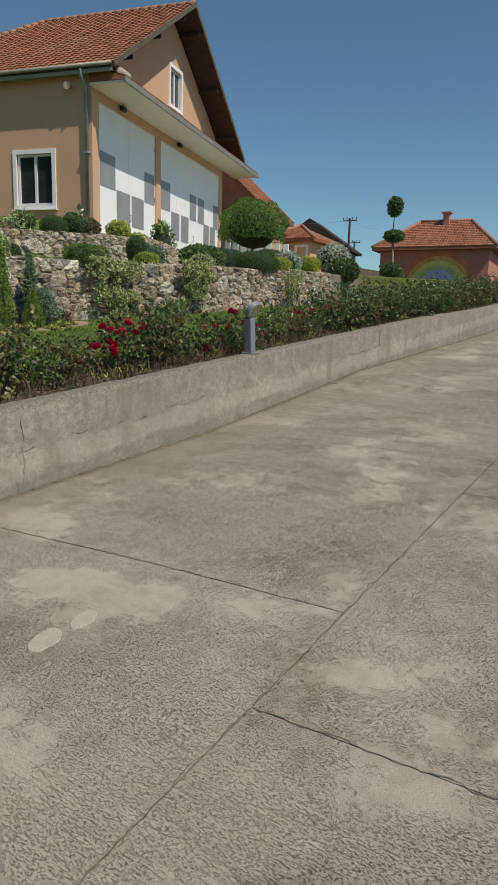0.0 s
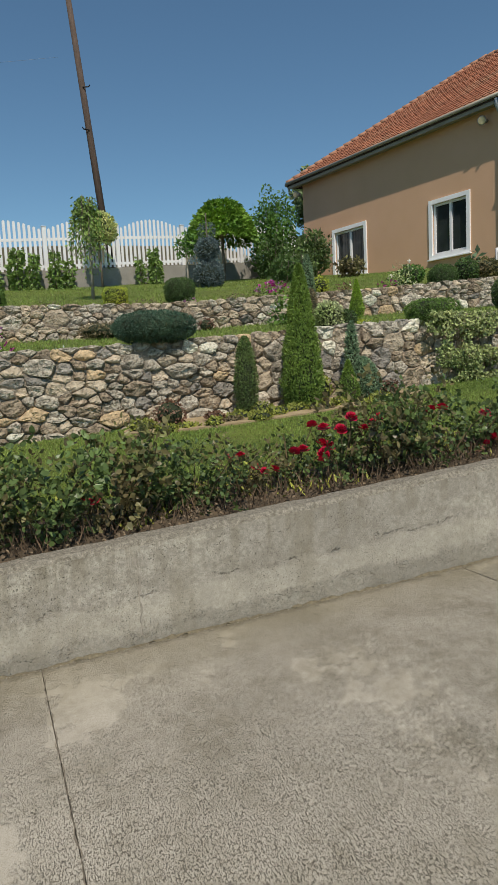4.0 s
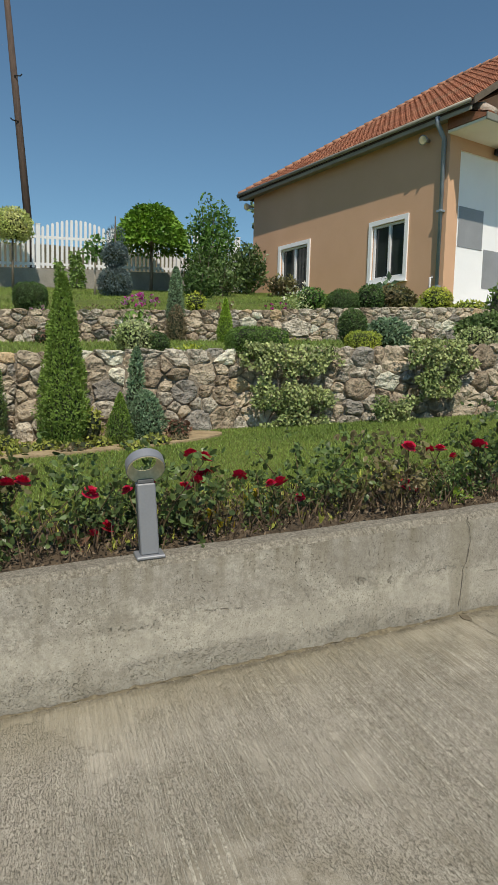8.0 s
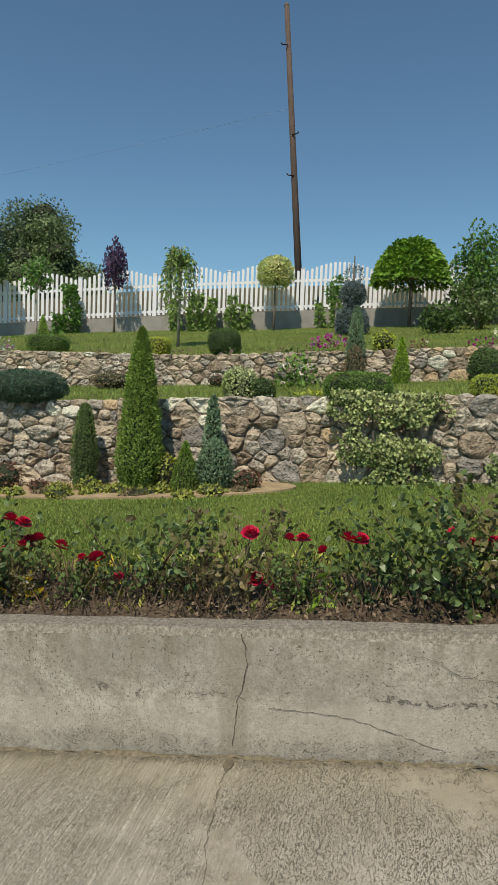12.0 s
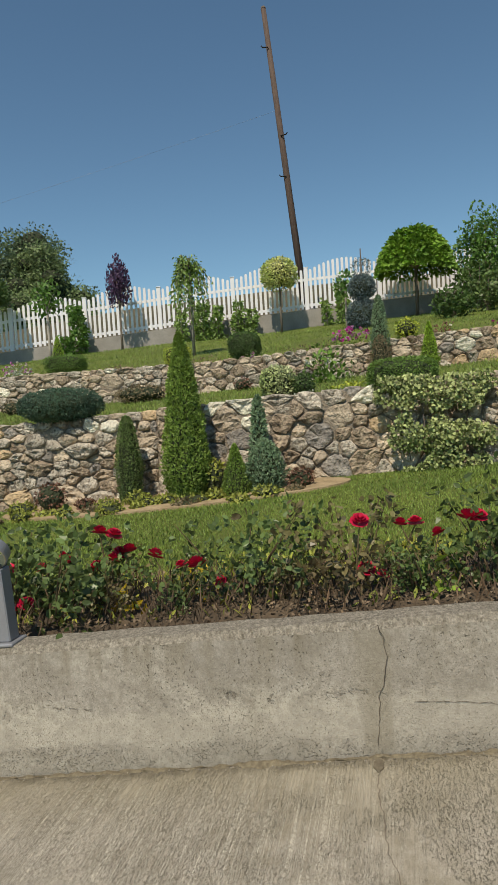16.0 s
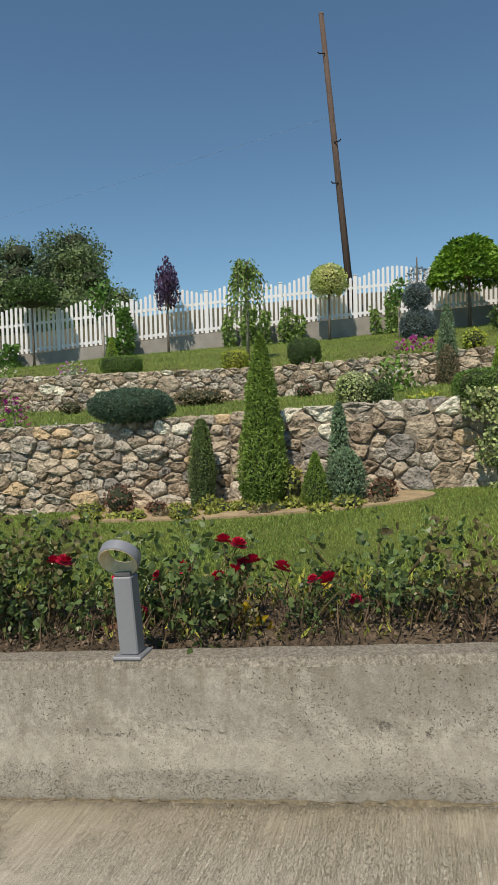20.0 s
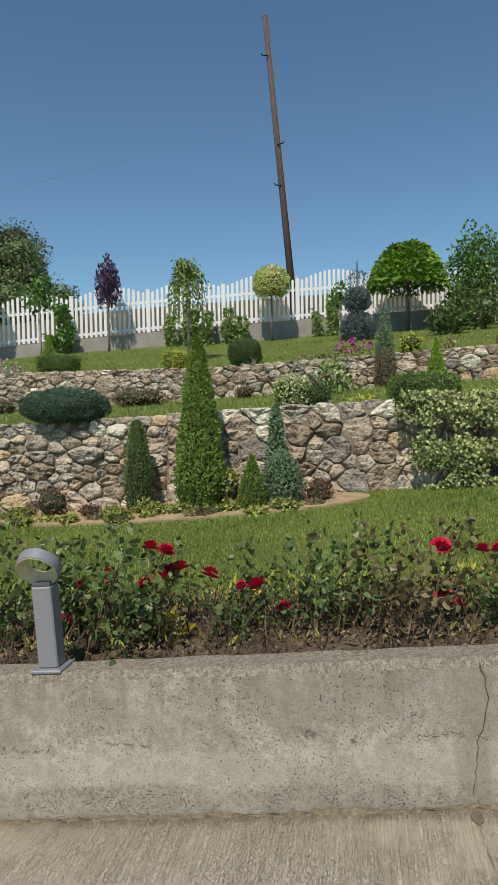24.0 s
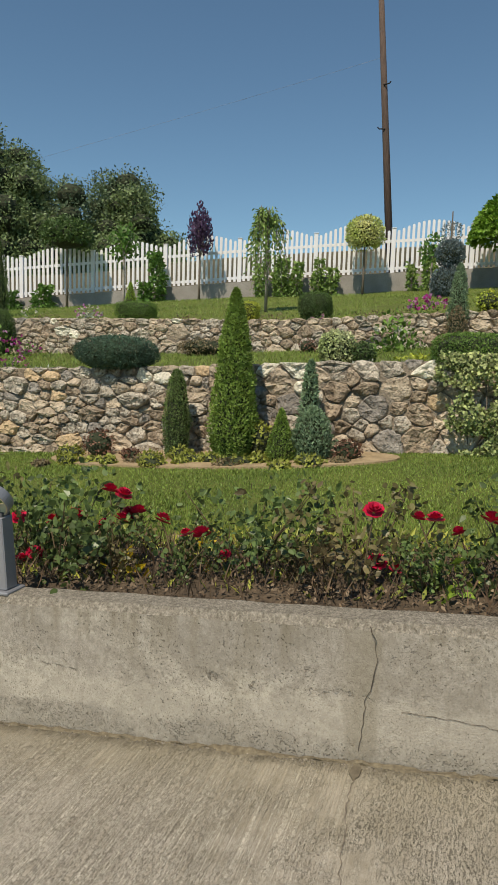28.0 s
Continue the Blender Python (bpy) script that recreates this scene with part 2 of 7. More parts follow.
M = dict(
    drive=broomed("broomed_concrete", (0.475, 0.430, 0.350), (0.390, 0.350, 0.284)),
    skim=mat("smooth_cement_skim", (0.47, 0.42, 0.34), (0.38, 0.34, 0.272), rough=0.9, scale=14, fine=160, bump=0.3, dist=0.004),
    damp=mat("damp_dirt_stain", (0.17, 0.145, 0.10), (0.12, 0.10, 0.07), rough=0.8, scale=30, fine=90, bump=0.4),
    seam=mat("drive_seam", (0.24, 0.20, 0.15), (0.10, 0.083, 0.062), scale=45),
    joint=mat("joint_dirt", (0.13, 0.108, 0.08), (0.06, 0.05, 0.038), scale=40),
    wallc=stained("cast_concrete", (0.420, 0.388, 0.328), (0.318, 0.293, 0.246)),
    apron=mat("pale_apron_concrete", (0.62, 0.59, 0.53), (0.54, 0.51, 0.455), scale=1.2, fine=60, bump=0.3),
    wallcap=mat("worn_concrete_edge", (0.37, 0.335, 0.27), (0.19, 0.17, 0.13), rough=0.95, scale=55, fine=150, bump=1.0, dist=0.014, grain=0.35),
    strip=mat("damp_concrete", (0.36, 0.325, 0.27), (0.25, 0.225, 0.185), rough=0.9, scale=11, fine=45, bump=0.3),
    soil=mat("garden_soil", (0.135, 0.10, 0.065), (0.06, 0.045, 0.03), scale=5, fine=40, bump=0.8, dist=0.03),
    turf=mat("turf", (0.155, 0.185, 0.036), (0.10, 0.125, 0.026), scale=1.5, fine=70, bump=0.8, dist=0.03),
    field=mat("dry_field", (0.105, 0.09, 0.05), (0.07, 0.062, 0.034), scale=0.3, fine=3),
    mortar=mat("mortar", (0.30, 0.255, 0.195), (0.19, 0.16, 0.12), scale=5, fine=50, bump=0.8, dist=0.03),
    stucco=mat("ochre_render", (0.67, 0.415, 0.265), (0.63, 0.385, 0.24), grain=0.05, scale=1.0, fine=180, bump=0.3, dist=0.004, rough=0.95),
    stucco2=mat("brown_render", (0.27, 0.17, 0.11), scale=1, fine=160, bump=0.2),
    white=mat("white_paint", (0.91, 0.91, 0.91), (0.88, 0.88, 0.88), grain=0.015, scale=2, fine=40, bump=0.08, rough=0.55),
    cream=mat("cream_soffit", (0.86, 0.81, 0.70), (0.82, 0.77, 0.66), scale=2, bump=0.1, grain=0.03),
    pvc=mat("white_pvc", (0.82, 0.82, 0.83), (0.78, 0.78, 0.8), grain=0.02, rough=0.35, scale=2, bump=0.03, spec=0.4),
    tile=mat("clay_roof_tile", (0.37, 0.15, 0.082), (0.27, 0.105, 0.06), scale=2.5, fine=30, bump=0.4, rough=0.85, island=0.22, stain=(0.30, 0.19, 0.12), stain_scale=0.8, stain_amt=0.4),
    ridge=mat("ridge_tile", (0.42, 0.22, 0.14), (0.33, 0.17, 0.11), scale=4, bump=0.4, island=0.2),
    dkwood=mat("dark_stained_boards", (0.075, 0.05, 0.04), (0.05, 0.035, 0.03), scale=4, fine=40, bump=0.3, stretch=(1, 1, 6)),
    verge=mat("weathered_verge_board", (0.17, 0.135, 0.10), (0.10, 0.08, 0.06), scale=5),
    gutter=mat("grey_green_gutter", (0.33, 0.32, 0.26), (0.25, 0.24, 0.20), rough=0.5, bump=0.05, metal=0.2),
    pipe=mat("blue_grey_downpipe", (0.34, 0.40, 0.45), rough=0.45, bump=0.05, metal=0.3),
    pane=glassy("window_glass", (0.035, 0.042, 0.045)),
    frost=mat("grey_frosted_pane", (0.30, 0.305, 0.315), (0.26, 0.265, 0.27), rough=0.35, bump=0.02, spec=0.5),
    polewood=mat("old_pole_wood", (0.125, 0.087, 0.068), (0.075, 0.055, 0.045), scale=8, fine=50, bump=0.6, stretch=(4, 4, 0.4)),
    metal=mat("grey_cast_metal", (0.30, 0.31, 0.33), (0.27, 0.28, 0.30), grain=0.03, rough=0.42, metal=0.35, scale=3, fine=120, bump=0.05),
    diffuser=mat("yellowed_diffuser", (0.70, 0.60, 0.36), rough=0.4, bump=0),
    black=mat("black_plastic", (0.02, 0.02, 0.022), rough=0.4, bump=0.05),
    steel=mat("lamp_steel", (0.5, 0.5, 0.5), rough=0.3, metal=0.6, bump=0),
    pink=mat("salmon_render", (0.55, 0.235, 0.17), (0.48, 0.2, 0.15), scale=2, fine=100, bump=0.2),
    greywall=mat("grey_block_wall", (0.33, 0.31, 0.28), (0.26, 0.245, 0.22), scale=3, fine=40, bump=0.3),
    mortarcap=mat("pale_roof_mortar", (0.52, 0.44, 0.37), (0.36, 0.29, 0.23), scale=9, fine=30, bump=0.8, dist=0.03),
    cablem=mat("weathered_cable", (0.30, 0.34, 0.40), bump=0),
)
STONES = [mat("stone_" + nm, c, c2, rough=0.9, scale=sc, fine=24, bump=1.0, dist=0.05, rand=0.2, grain=0.22, stain=(0.105, 0.085, 0.060), stain_scale=ss, stain_amt=sa) for nm, c, c2, sc, ss, sa in (
    ("grey", (0.575, 0.515, 0.415), (0.320, 0.285, 0.228), 11, 30, 0.85), ("warm", (0.620, 0.520, 0.390), (0.365, 0.297, 0.214), 12, 10, 0.4),
    ("brown", (0.420, 0.340, 0.245), (0.237, 0.182, 0.126), 13, 26, 0.85), ("slate", (0.372, 0.342, 0.296), (0.223, 0.204, 0.176), 9, 12, 0.35),
    ("tan", (0.640, 0.480, 0.290), (0.415, 0.305, 0.185), 10, 8, 0.4), ("white", (0.800, 0.798, 0.632), (0.640, 0.590, 0.480), 9, 34, 0.35))]


# ---- mesh helpers ----
def quick(name, verts, faces, material=None):
    """A mesh from arrays: n x 3 places, m x k corners."""
    verts, faces = np.asarray(verts, dtype=np.float32), np.asarray(faces, dtype=np.int32)
    me = bpy.data.meshes.new(name)
    me.vertices.add(len(verts))
    me.vertices.foreach_set("co", verts.ravel())
    k = faces.shape[1]
    me.loops.add(faces.size)
    me.loops.foreach_set("vertex_index", faces.ravel())
    me.polygons.add(len(faces))
    me.polygons.foreach_set("loop_start", np.arange(0, faces.size, k, dtype=np.int32))
    me.polygons.foreach_set("loop_total", np.full(len(faces), k, dtype=np.int32))
    me.polygons.foreach_set("use_smooth", [False] * len(faces))
    me.update(calc_edges=True)
    if material:
        me.materials.append(material)
    return me


def part(name, bm, material, parent=None, label="", smooth=False):
    """One mesh object from a bmesh, under a thing or a part."""
    me = bpy.data.meshes.new(name)
    bmesh.ops.recalc_face_normals(bm, faces=bm.faces)
    bm.to_mesh(me)
    bm.free()
    if material:
        me.materials.append(material)
    if smooth:
        me.polygons.foreach_set("use_smooth", [True] * len(me.polygons))
    ob = new(name, me)
    ob.parent = parent
    if label:
        ob["label"] = label
    return ob


def under(name, me, parent, label="", m=None):
    ob = new(name, me)
    ob.parent = parent
    if m is not None:
        ob.matrix_basis = m
    if label:
        ob["label"] = label
    return ob


def empty(name, m, label="", category="", group="", kind=""):
    ob = new(name)
    ob.empty_display_size = 0.1
    ob.matrix_world = m
    return tagged(ob, label, category, group, kind)


def add_box(bm, lo, hi, bevel=0.0):
    g = bmesh.ops.create_cube(bm, size=1)
    c = [(a + b) / 2 for a, b in zip(lo, hi)]
    s = [abs(b - a) for a, b in zip(lo, hi)]
    for v in g["verts"]:
        v.co = Vector([c[i] + v.co[i] * s[i] for i in range(3)])
    if bevel:
        es = list({e for v in g["verts"] for e in v.link_edges})
        bmesh.ops.bevel(bm, geom=es, offset=bevel, segments=1, affect="EDGES")
    return g["verts"]


def box(lo, hi, bevel=0.0):
    bm = bmesh.new()
    add_box(bm, lo, hi, bevel)
    return bm


def prism(points, y0, y1, axis=1):
    """A solid from a 2D outline, drawn along an axis."""
    bm = bmesh.new()
    def at(p, d):
        return Vector((p[0], d, p[1])) if axis == 1 else Vector((d, p[0], p[1])) if axis == 0 else Vector((p[0], p[1], d))
    a = [bm.verts.new(at(p, y0)) for p in points]
    b = [bm.verts.new(at(p, y1)) for p in points]
    bm.faces.new(a), bm.faces.new(b[::-1])
    for i in range(len(points)):
        j = (i + 1) % len(points)
        bm.faces.new((a[j], a[i], b[i], b[j]))
    return bm


def tube(points, radii, sides=8, cap=True):
    """A round bar along points, its radius changing from one to the next."""
    bm = bmesh.new()
    rings = []
    for i, p in enumerate(points):
        p = Vector(p)
        d = (Vector(points[min(i + 1, len(points) - 1)]) - Vector(points[max(i - 1, 0)])).normalized()
        q = d.to_track_quat("Z", "Y")
        r = radii[i] if hasattr(radii, "__len__") else radii
        rings.append([bm.verts.new(p + q @ Vector((r * math.cos(2 * math.pi * k / sides), r * math.sin(2 * math.pi * k / sides), 0))) for k in range(sides)])
    for a, b in zip(rings, rings[1:]):
        for k in range(sides):
            bm.faces.new((a[k], a[(k + 1) % sides], b[(k + 1) % sides], b[k]))
    if cap:
        bm.faces.new(rings[0][::-1]), bm.faces.new(rings[-1])
    return bm


# ---- the lie of the land ----
def bend(v, *knots):
    """A line through knots (at, height), carried on straight past its ends."""
    for (a, p), (b, q) in zip(knots, knots[1:]):
        if v < b or (b, q) == knots[-1]:
            return p + (q - p) * (v - a) / (b - a)


def z_foot_drive(y): return bend(y, (2.3, -0.402), (4.4, -0.251), (6.57, 0.005), (7.5, 0.115), (14.1, 0.577))
def z_drive(x, y):
    z = -0.01 + 0.082 * (y - 6.7) - 0.02 * (x + 3)
    if not -2 < y < 16:
        return z
    return z + (z_foot_drive(y) + 0.01 - 0.082 * (y - 6.7)) * (1 - smooth(-3.0, -1.5, x)) * smooth(-2, 1, y) * (1 - smooth(12, 16, y))
def z_wall(y): return 0.518 + 0.088 * (y - 6.7) - 0.07 * smooth(9, 14, y)
def z_foot(y): return 0.29 + 0.068 * (y - 1.84)
def z_low(y): return 1.36 + 0.05 * (y - 5) + 0.02 * max(0.0, 3 - y)
def z_upfoot(y): return 1.5 + 0.048 * (y - 3) + 0.025 * max(0.0, 3 - y)
def z_up(y): return 2.02 + max(0.0, min(y, 11.5) - 4) * 0.05 - 0.38 * smooth(11.5, 14.0, y)
def x_fence(y): return -19.3 - 0.25 * (max(-12.0, min(11.5, y)) - 5)
def z_kerb(y): return bend(y, (-5.4, 3.0), (0.6, 3.56), (4.5, 3.87), (8.0, 4.12))
def z_back(y): return z_kerb(min(y, 12.0)) - 0.36 - 0.14 * smooth(-2, 4, y)


def smooth(a, b, x):
    t = min(1.0, max(0.0, (x - a) / (b - a)))
    return t * t * (3 - 2 * t)


def terrain(x, y):
    if x > -3.0:
        return z_drive(x, y)
    if x > -6.93:
        t = (-3.0 - x) / 3.93
        return (z_wall(y) - 0.05) * (1 - t) + z_foot(y) * t
    if x > -10.4:
        t = (-6.93 - x) / 3.47
        return (z_low(y) - 0.06) * (1 - t) + z_upfoot(y) * t
    t = min(1.0, (-10.4 - x) / (-10.5 - x_fence(y)))
    z = (z_up(y) - 0.05) * (1 - t) + z_back(y) * t + 0.3 * smooth(10, 13, y) * smooth(10.4, 13.5, -x) * (1 - smooth(14, 19, -x))
    return z - smooth(12.8, 14.2, y) * max(0.0, z - 2.45)


Y0, Y1 = -14.0, 30.0


def sheet(name, xs, ys, fz, material, label, category, kind="structure", skirt=0.3):
    """A piece of sloping ground with thickness."""
    nx, ny = len(xs), len(ys)
    top = [(x, y, fz(x, y)) for y in ys for x in xs]
    low = [(x, y, z - skirt) for x, y, z in top]
    n = nx * ny
    faces = []
    for j in range(ny - 1):
        for i in range(nx - 1):
            a = j * nx + i
            faces += [(a, a + 1, a + nx + 1, a + nx), (n + a, n + a + nx, n + a + nx + 1, n + a + 1)]
    for j in range(ny - 1):
        for i in (0, nx - 1):
            a, b = j * nx + i, (j + 1) * nx + i
            faces.append((a, b, n + b, n + a) if i == 0 else (b, a, n + a, n + b))
    for i in range(nx - 1):
        for j in (0, ny - 1):
            a, b = j * nx + i, j * nx + i + 1
            faces.append((b, a, n + a, n + b) if j == 0 else (a, b, n + b, n + a))
    ob = new(name, quick(name, top + low, faces, material))
    return tagged(ob, label, category, kind=kind)


def steps(a, b, n):
    return [a + (b - a) * i / n for i in range(n + 1)]


def bumpy(x, y, amp=0.02, s=1.3):
    return amp * noise.noise((x * s, y * s, 3.1))


# ground to the horizon
def z_far(x, y):
    d = math.hypot(x, y - 8)
    near = 0.06 * max(-20, min(45, y)) - 1.4
    hill = 11 * smooth(24, 62, -x - 0.25 * y) * smooth(2, -30, y)
    west = 3.6 * smooth(4, 22, -x)
    return (near + west) * (1 - smooth(60, 400, d)) + hill * (1 - smooth(90, 500, d)) - 1.0 * smooth(60, 400, d)


def axis_steps(c):
    s = [c + v for v in (-2500, -1200, -600, -300, -160, -100, -70, -50, -40, -32, -26, -20, -16, -12, -8, -4, 0)]
    return s + [2 * c - v for v in s[-2::-1]]


sheet("ground", axis_steps(-5), axis_steps(8), lambda x, y: z_far(x, y) - (0.0 if x < -21 or y > 31 or x > 9 else 0.9), M["field"],
      "dry grassy ground that reaches the horizon", "ground", skirt=0.5)

# dry field that climbs behind the fence
sheet("field", [-16.3, -18, -20, -22, -25, -29, -34, -40, -46, -54], steps(-34, 10.4, 24), lambda x, y: (terrain(x, y) - 0.6 if x > x_fence(y) - 0.4 else z_kerb(max(y, -14)) - 0.3) + 0.27 * max(0.0, min(12.0, x_fence(y) - x)) - 0.6 * max(0, -x - 46) + bumpy(x, y, 0.12, 0.3),
      M["field"], "dry grassy field climbing behind the fence", "field", skirt=0.6)

# planted strip and lawn between the concrete wall and the first stone wall
ys = steps(Y0, Y1, 88)
sheet("flower_bed", [-3.13, -3.3, -3.5, -3.7, -3.95], ys, lambda x, y: terrain(x, y) + bumpy(x, y, 0.03, 3), M["soil"], "brown soil bed of the rose row", "flower bed")
sheet("lawn_lower", [-3.95, -4.3, -4.8, -5.4, -6.0, -6.6, -7.0], ys, lambda x, y: terrain(max(x, -6.92), y) + bumpy(x, y), M["turf"], "short green lawn below the stone wall", "lawn")
sheet("terrace_bed", [-7.1, -7.6, -8.4, -9.2, -10.0, -10.5], ys, lambda x, y: terrain(max(x, -10.39), y) + bumpy(x, y), M["turf"], "grassy terrace bed between the stone walls", "terrace")
sheet("lawn_upper", [-10.55, -11, -11.6, -12.3, -13, -14, -15, -16, -17, -18, -19, -20, -21], ys, lambda x, y: terrain(max(x, x_fence(y)), y) + bumpy(x, y, 0.03, 0.8) - (0.25 if x < x_fence(y) - 0.3 else 0), M["turf"], "sloping lawn below the white fence", "lawn")


# pale slab, mostly unseen, added to bounce light onto doors and soffit
sheet("garage_apron", [-14.2, -13.2, -12.2], steps(12.6, 27.0, 20), lambda x, y: 2.50, M["apron"], "pale concrete apron before the garage doors", "pavement")


# ---- concrete wall beside the drive ----
def wall_run(y0, y1, parent):
    """One cast length of the wall, its top edge a little worn."""
    n = max(2, int((y1 - y0) / 0.05))
    prof = lambda y: [(-3.15, z_wall(y) - 1.2), (-2.99, z_drive(-3, y) - 0.25), (-2.99 + 0.002 * noise.noise((y * 2, 0, 1)), z_drive(-3, y) + 0.2),
                      (-2.995, z_wall(y) - 0.03 + 0.008 * noise.noise((y * 7, 0, 0))), (-3.015, z_wall(y) + 0.006 * noise.noise((y * 9, 4, 0))),
                      (-3.125 + 0.012 * noise.noise((y * 4, 3, 1)), z_wall(y) + 0.008 * noise.noise((y * 6, 8, 0))), (-3.15, z_wall(y) - 0.02)]
    bm = bmesh.new()
    rows = [[bm.verts.new((x, y, z)) for x, z in prof(y)] for y in steps(y0, y1, n)]
    for a, b in zip(rows, rows[1:]):
        for k in range(7):
            bm.faces.new((a[k], a[(k + 1) % 7], b[(k + 1) % 7], b[k])).material_index = 1 if k in (3, 4, 5) else 0
    bm.faces.new(rows[0][::-1]), bm.faces.new(rows[-1])
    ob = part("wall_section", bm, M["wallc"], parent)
    ob.data.materials.append(M["wallcap"])
    return ob


garden_wall = empty("wall_drive", pose(0, 0, 0), "low cast concrete wall along the drive, stained and cracked", "wall", kind="structure")
cuts = [Y0, -1.1, 2.40, 8.05, 14.2, 19.0, 24.0, Y1]
for a, b in zip(cuts, cuts[1:]):
    wall_run(a + 0.0004, b - 0.0004, garden_wall)


def crack(points, width, parent, normal, label, material="joint", name="crack"):
    """A thin ragged dark line that follows a surface."""
    rng = np.random.RandomState(len(points))
    pts = []
    for p, q in zip(points, points[1:]):
        p, q = Vector(p), Vector(q)
        side_ = (q - p).normalized().cross(Vector(normal))
        m = max(4, int((q - p).length / 0.02))
        for k in range(m):
            at = p.lerp(q, k / m)
            pts.append(at + side_ * (0.012 * noise.noise(at * 9) + 0.011 * noise.noise(at * 31) + rng.normal(0, 0.0012)))
    bm = bmesh.new()
    prev = None
    for k in range(len(pts) - 1):
        d = (pts[k + 1] - pts[k]).normalized().cross(Vector(normal)) * width * (0.35 + 0.65 * abs(noise.noise(pts[k] * 14)) + 0.25 * rng.rand()) / 2
        o = Vector(normal) * 0.0035
        cur = [bm.verts.new(pts[k] + d + o), bm.verts.new(pts[k] - d + o)]
        if prev:
            bm.faces.new((prev[0], prev[1], cur[1], cur[0]))
        prev = cur
    part(name, bm, M[material], parent, label)


zc = lambda t: z_drive(-3, 6.58) + (z_wall(6.58) - z_drive(-3, 6.58)) * t
crack([(-2.9905, 6.60, zc(0.98)), (-2.9905, 6.63, zc(0.75)), (-2.9905, 6.60, zc(0.4)), (-2.9905, 6.58, zc(0.0))], 0.004, garden_wall, (1, 0, 0), "ragged vertical crack")
crack([(-2.9905, 6.72, zc(0.42)), (-2.9905, 6.98, zc(0.44)), (-2.9905, 7.22, zc(0.36)), (-2.9905, 7.42, zc(0.24))], 0.0028, garden_wall, (1, 0, 0), "ragged crack")
crack([(-2.9905, 7.25, zc(0.98)), (-2.9905, 7.42, zc(0.86)), (-2.9905, 7.75, zc(0.80)), (-2.9905, 8.0, zc(0.74))], 0.0028, garden_wall, (1, 0, 0), "ragged crack")
for y0_, w_, t0, t1 in ((8.035, 0.016, 0.02, 0.9), (2.395, 0.008, 0.02, 0.85)):
    zb_, zt_ = z_drive(-3, y0_), z_wall(y0_)
    crack([(-2.9905, y0_ + w_ / 2, zb_ + (zt_ - zb_) * t1), (-2.9905, y0_ + w_ * 0.4, zb_ + (zt_ - zb_) * 0.5), (-2.9905, y0_ + w_ / 2, zb_)], w_ * 1.5, garden_wall, (1, 0, 0),
          "darker formwork joint streak", "strip", "joint_strip")
# dirt gathered along the foot of the wall
bm = bmesh.new()
rows = []
for y in steps(-4, 20, 960):
    w_ = 0.012 + 0.022 * noise.noise((y * 3, 1, 0)) + 0.03 * noise.noise((y * 17, 2, 0))
    h_ = 0.004 + 0.012 * noise.noise((y * 4, 7, 0)) + 0.016 * noise.noise((y * 23, 5, 0))
    rows.append([bm.verts.new((-2.984, y, z_drive(-3, y) + max(-0.006, h_))), bm.verts.new((-2.975 + w_ * 0.4, y, z_drive(-3, y) + 0.002 + 0.3 * h_)), bm.verts.new((-2.975 + w_, y, z_drive(-3 + w_, y) - 0.004))])
for p, q in zip(rows, rows[1:]):
    for k in range(2):
        bm.faces.new((p[k], p[k + 1], q[k + 1], q[k]))
tagged(part("dirt_line", bm, mat("washed_dirt", (0.21, 0.178, 0.115), (0.12, 0.10, 0.066), scale=55, fine=60, bump=0.8)), "dark washed-in dirt along the wall foot", "dirt", kind="stuff")

# small stones washed along the wall and over the drive
rg = np.random.RandomState(11)
v_, f_ = [], []
for k in range(3200):
    y_ = rg.uniform(-3, 14)
    x_ = -2.972 + abs(rg.normal(0, 0.022)) * (0.4 + 1.6 * abs(noise.noise((y_ * 2.3, 0, 0)))) if k < 2950 else rg.uniform(-2.9, 1.5)
    r_ = rg.uniform(0.0015, 0.006)
    c_ = np.array([x_, y_, z_drive(x_, y_)])
    b_ = len(v_)
    for d_ in ((1, 0, 0), (0, 1, 0), (-1, 0, 0), (0, -1, 0), (0, 0, 0.8)):
        v_.append(c_ + r_ * np.array(d_) * rg.uniform(0.6, 1.3))
    f_ += [(b_ + i_, b_ + (i_ + 1) % 4, b_ + 4) for i_ in range(4)]
tagged(new("gravel", quick("gravel", v_, f_, mat("loose_gravel", (0.25, 0.22, 0.17), (0.12, 0.105, 0.08), scale=40, bump=0, island=0.5))), "loose small stones along the wall foot", "gravel", kind="stuff")

# ---- drive: slabs with open joints ----
drive = empty("drive", pose(0, 0, 0), "sloping broom-finished concrete drive cast in slabs", "driveway", kind="structure")
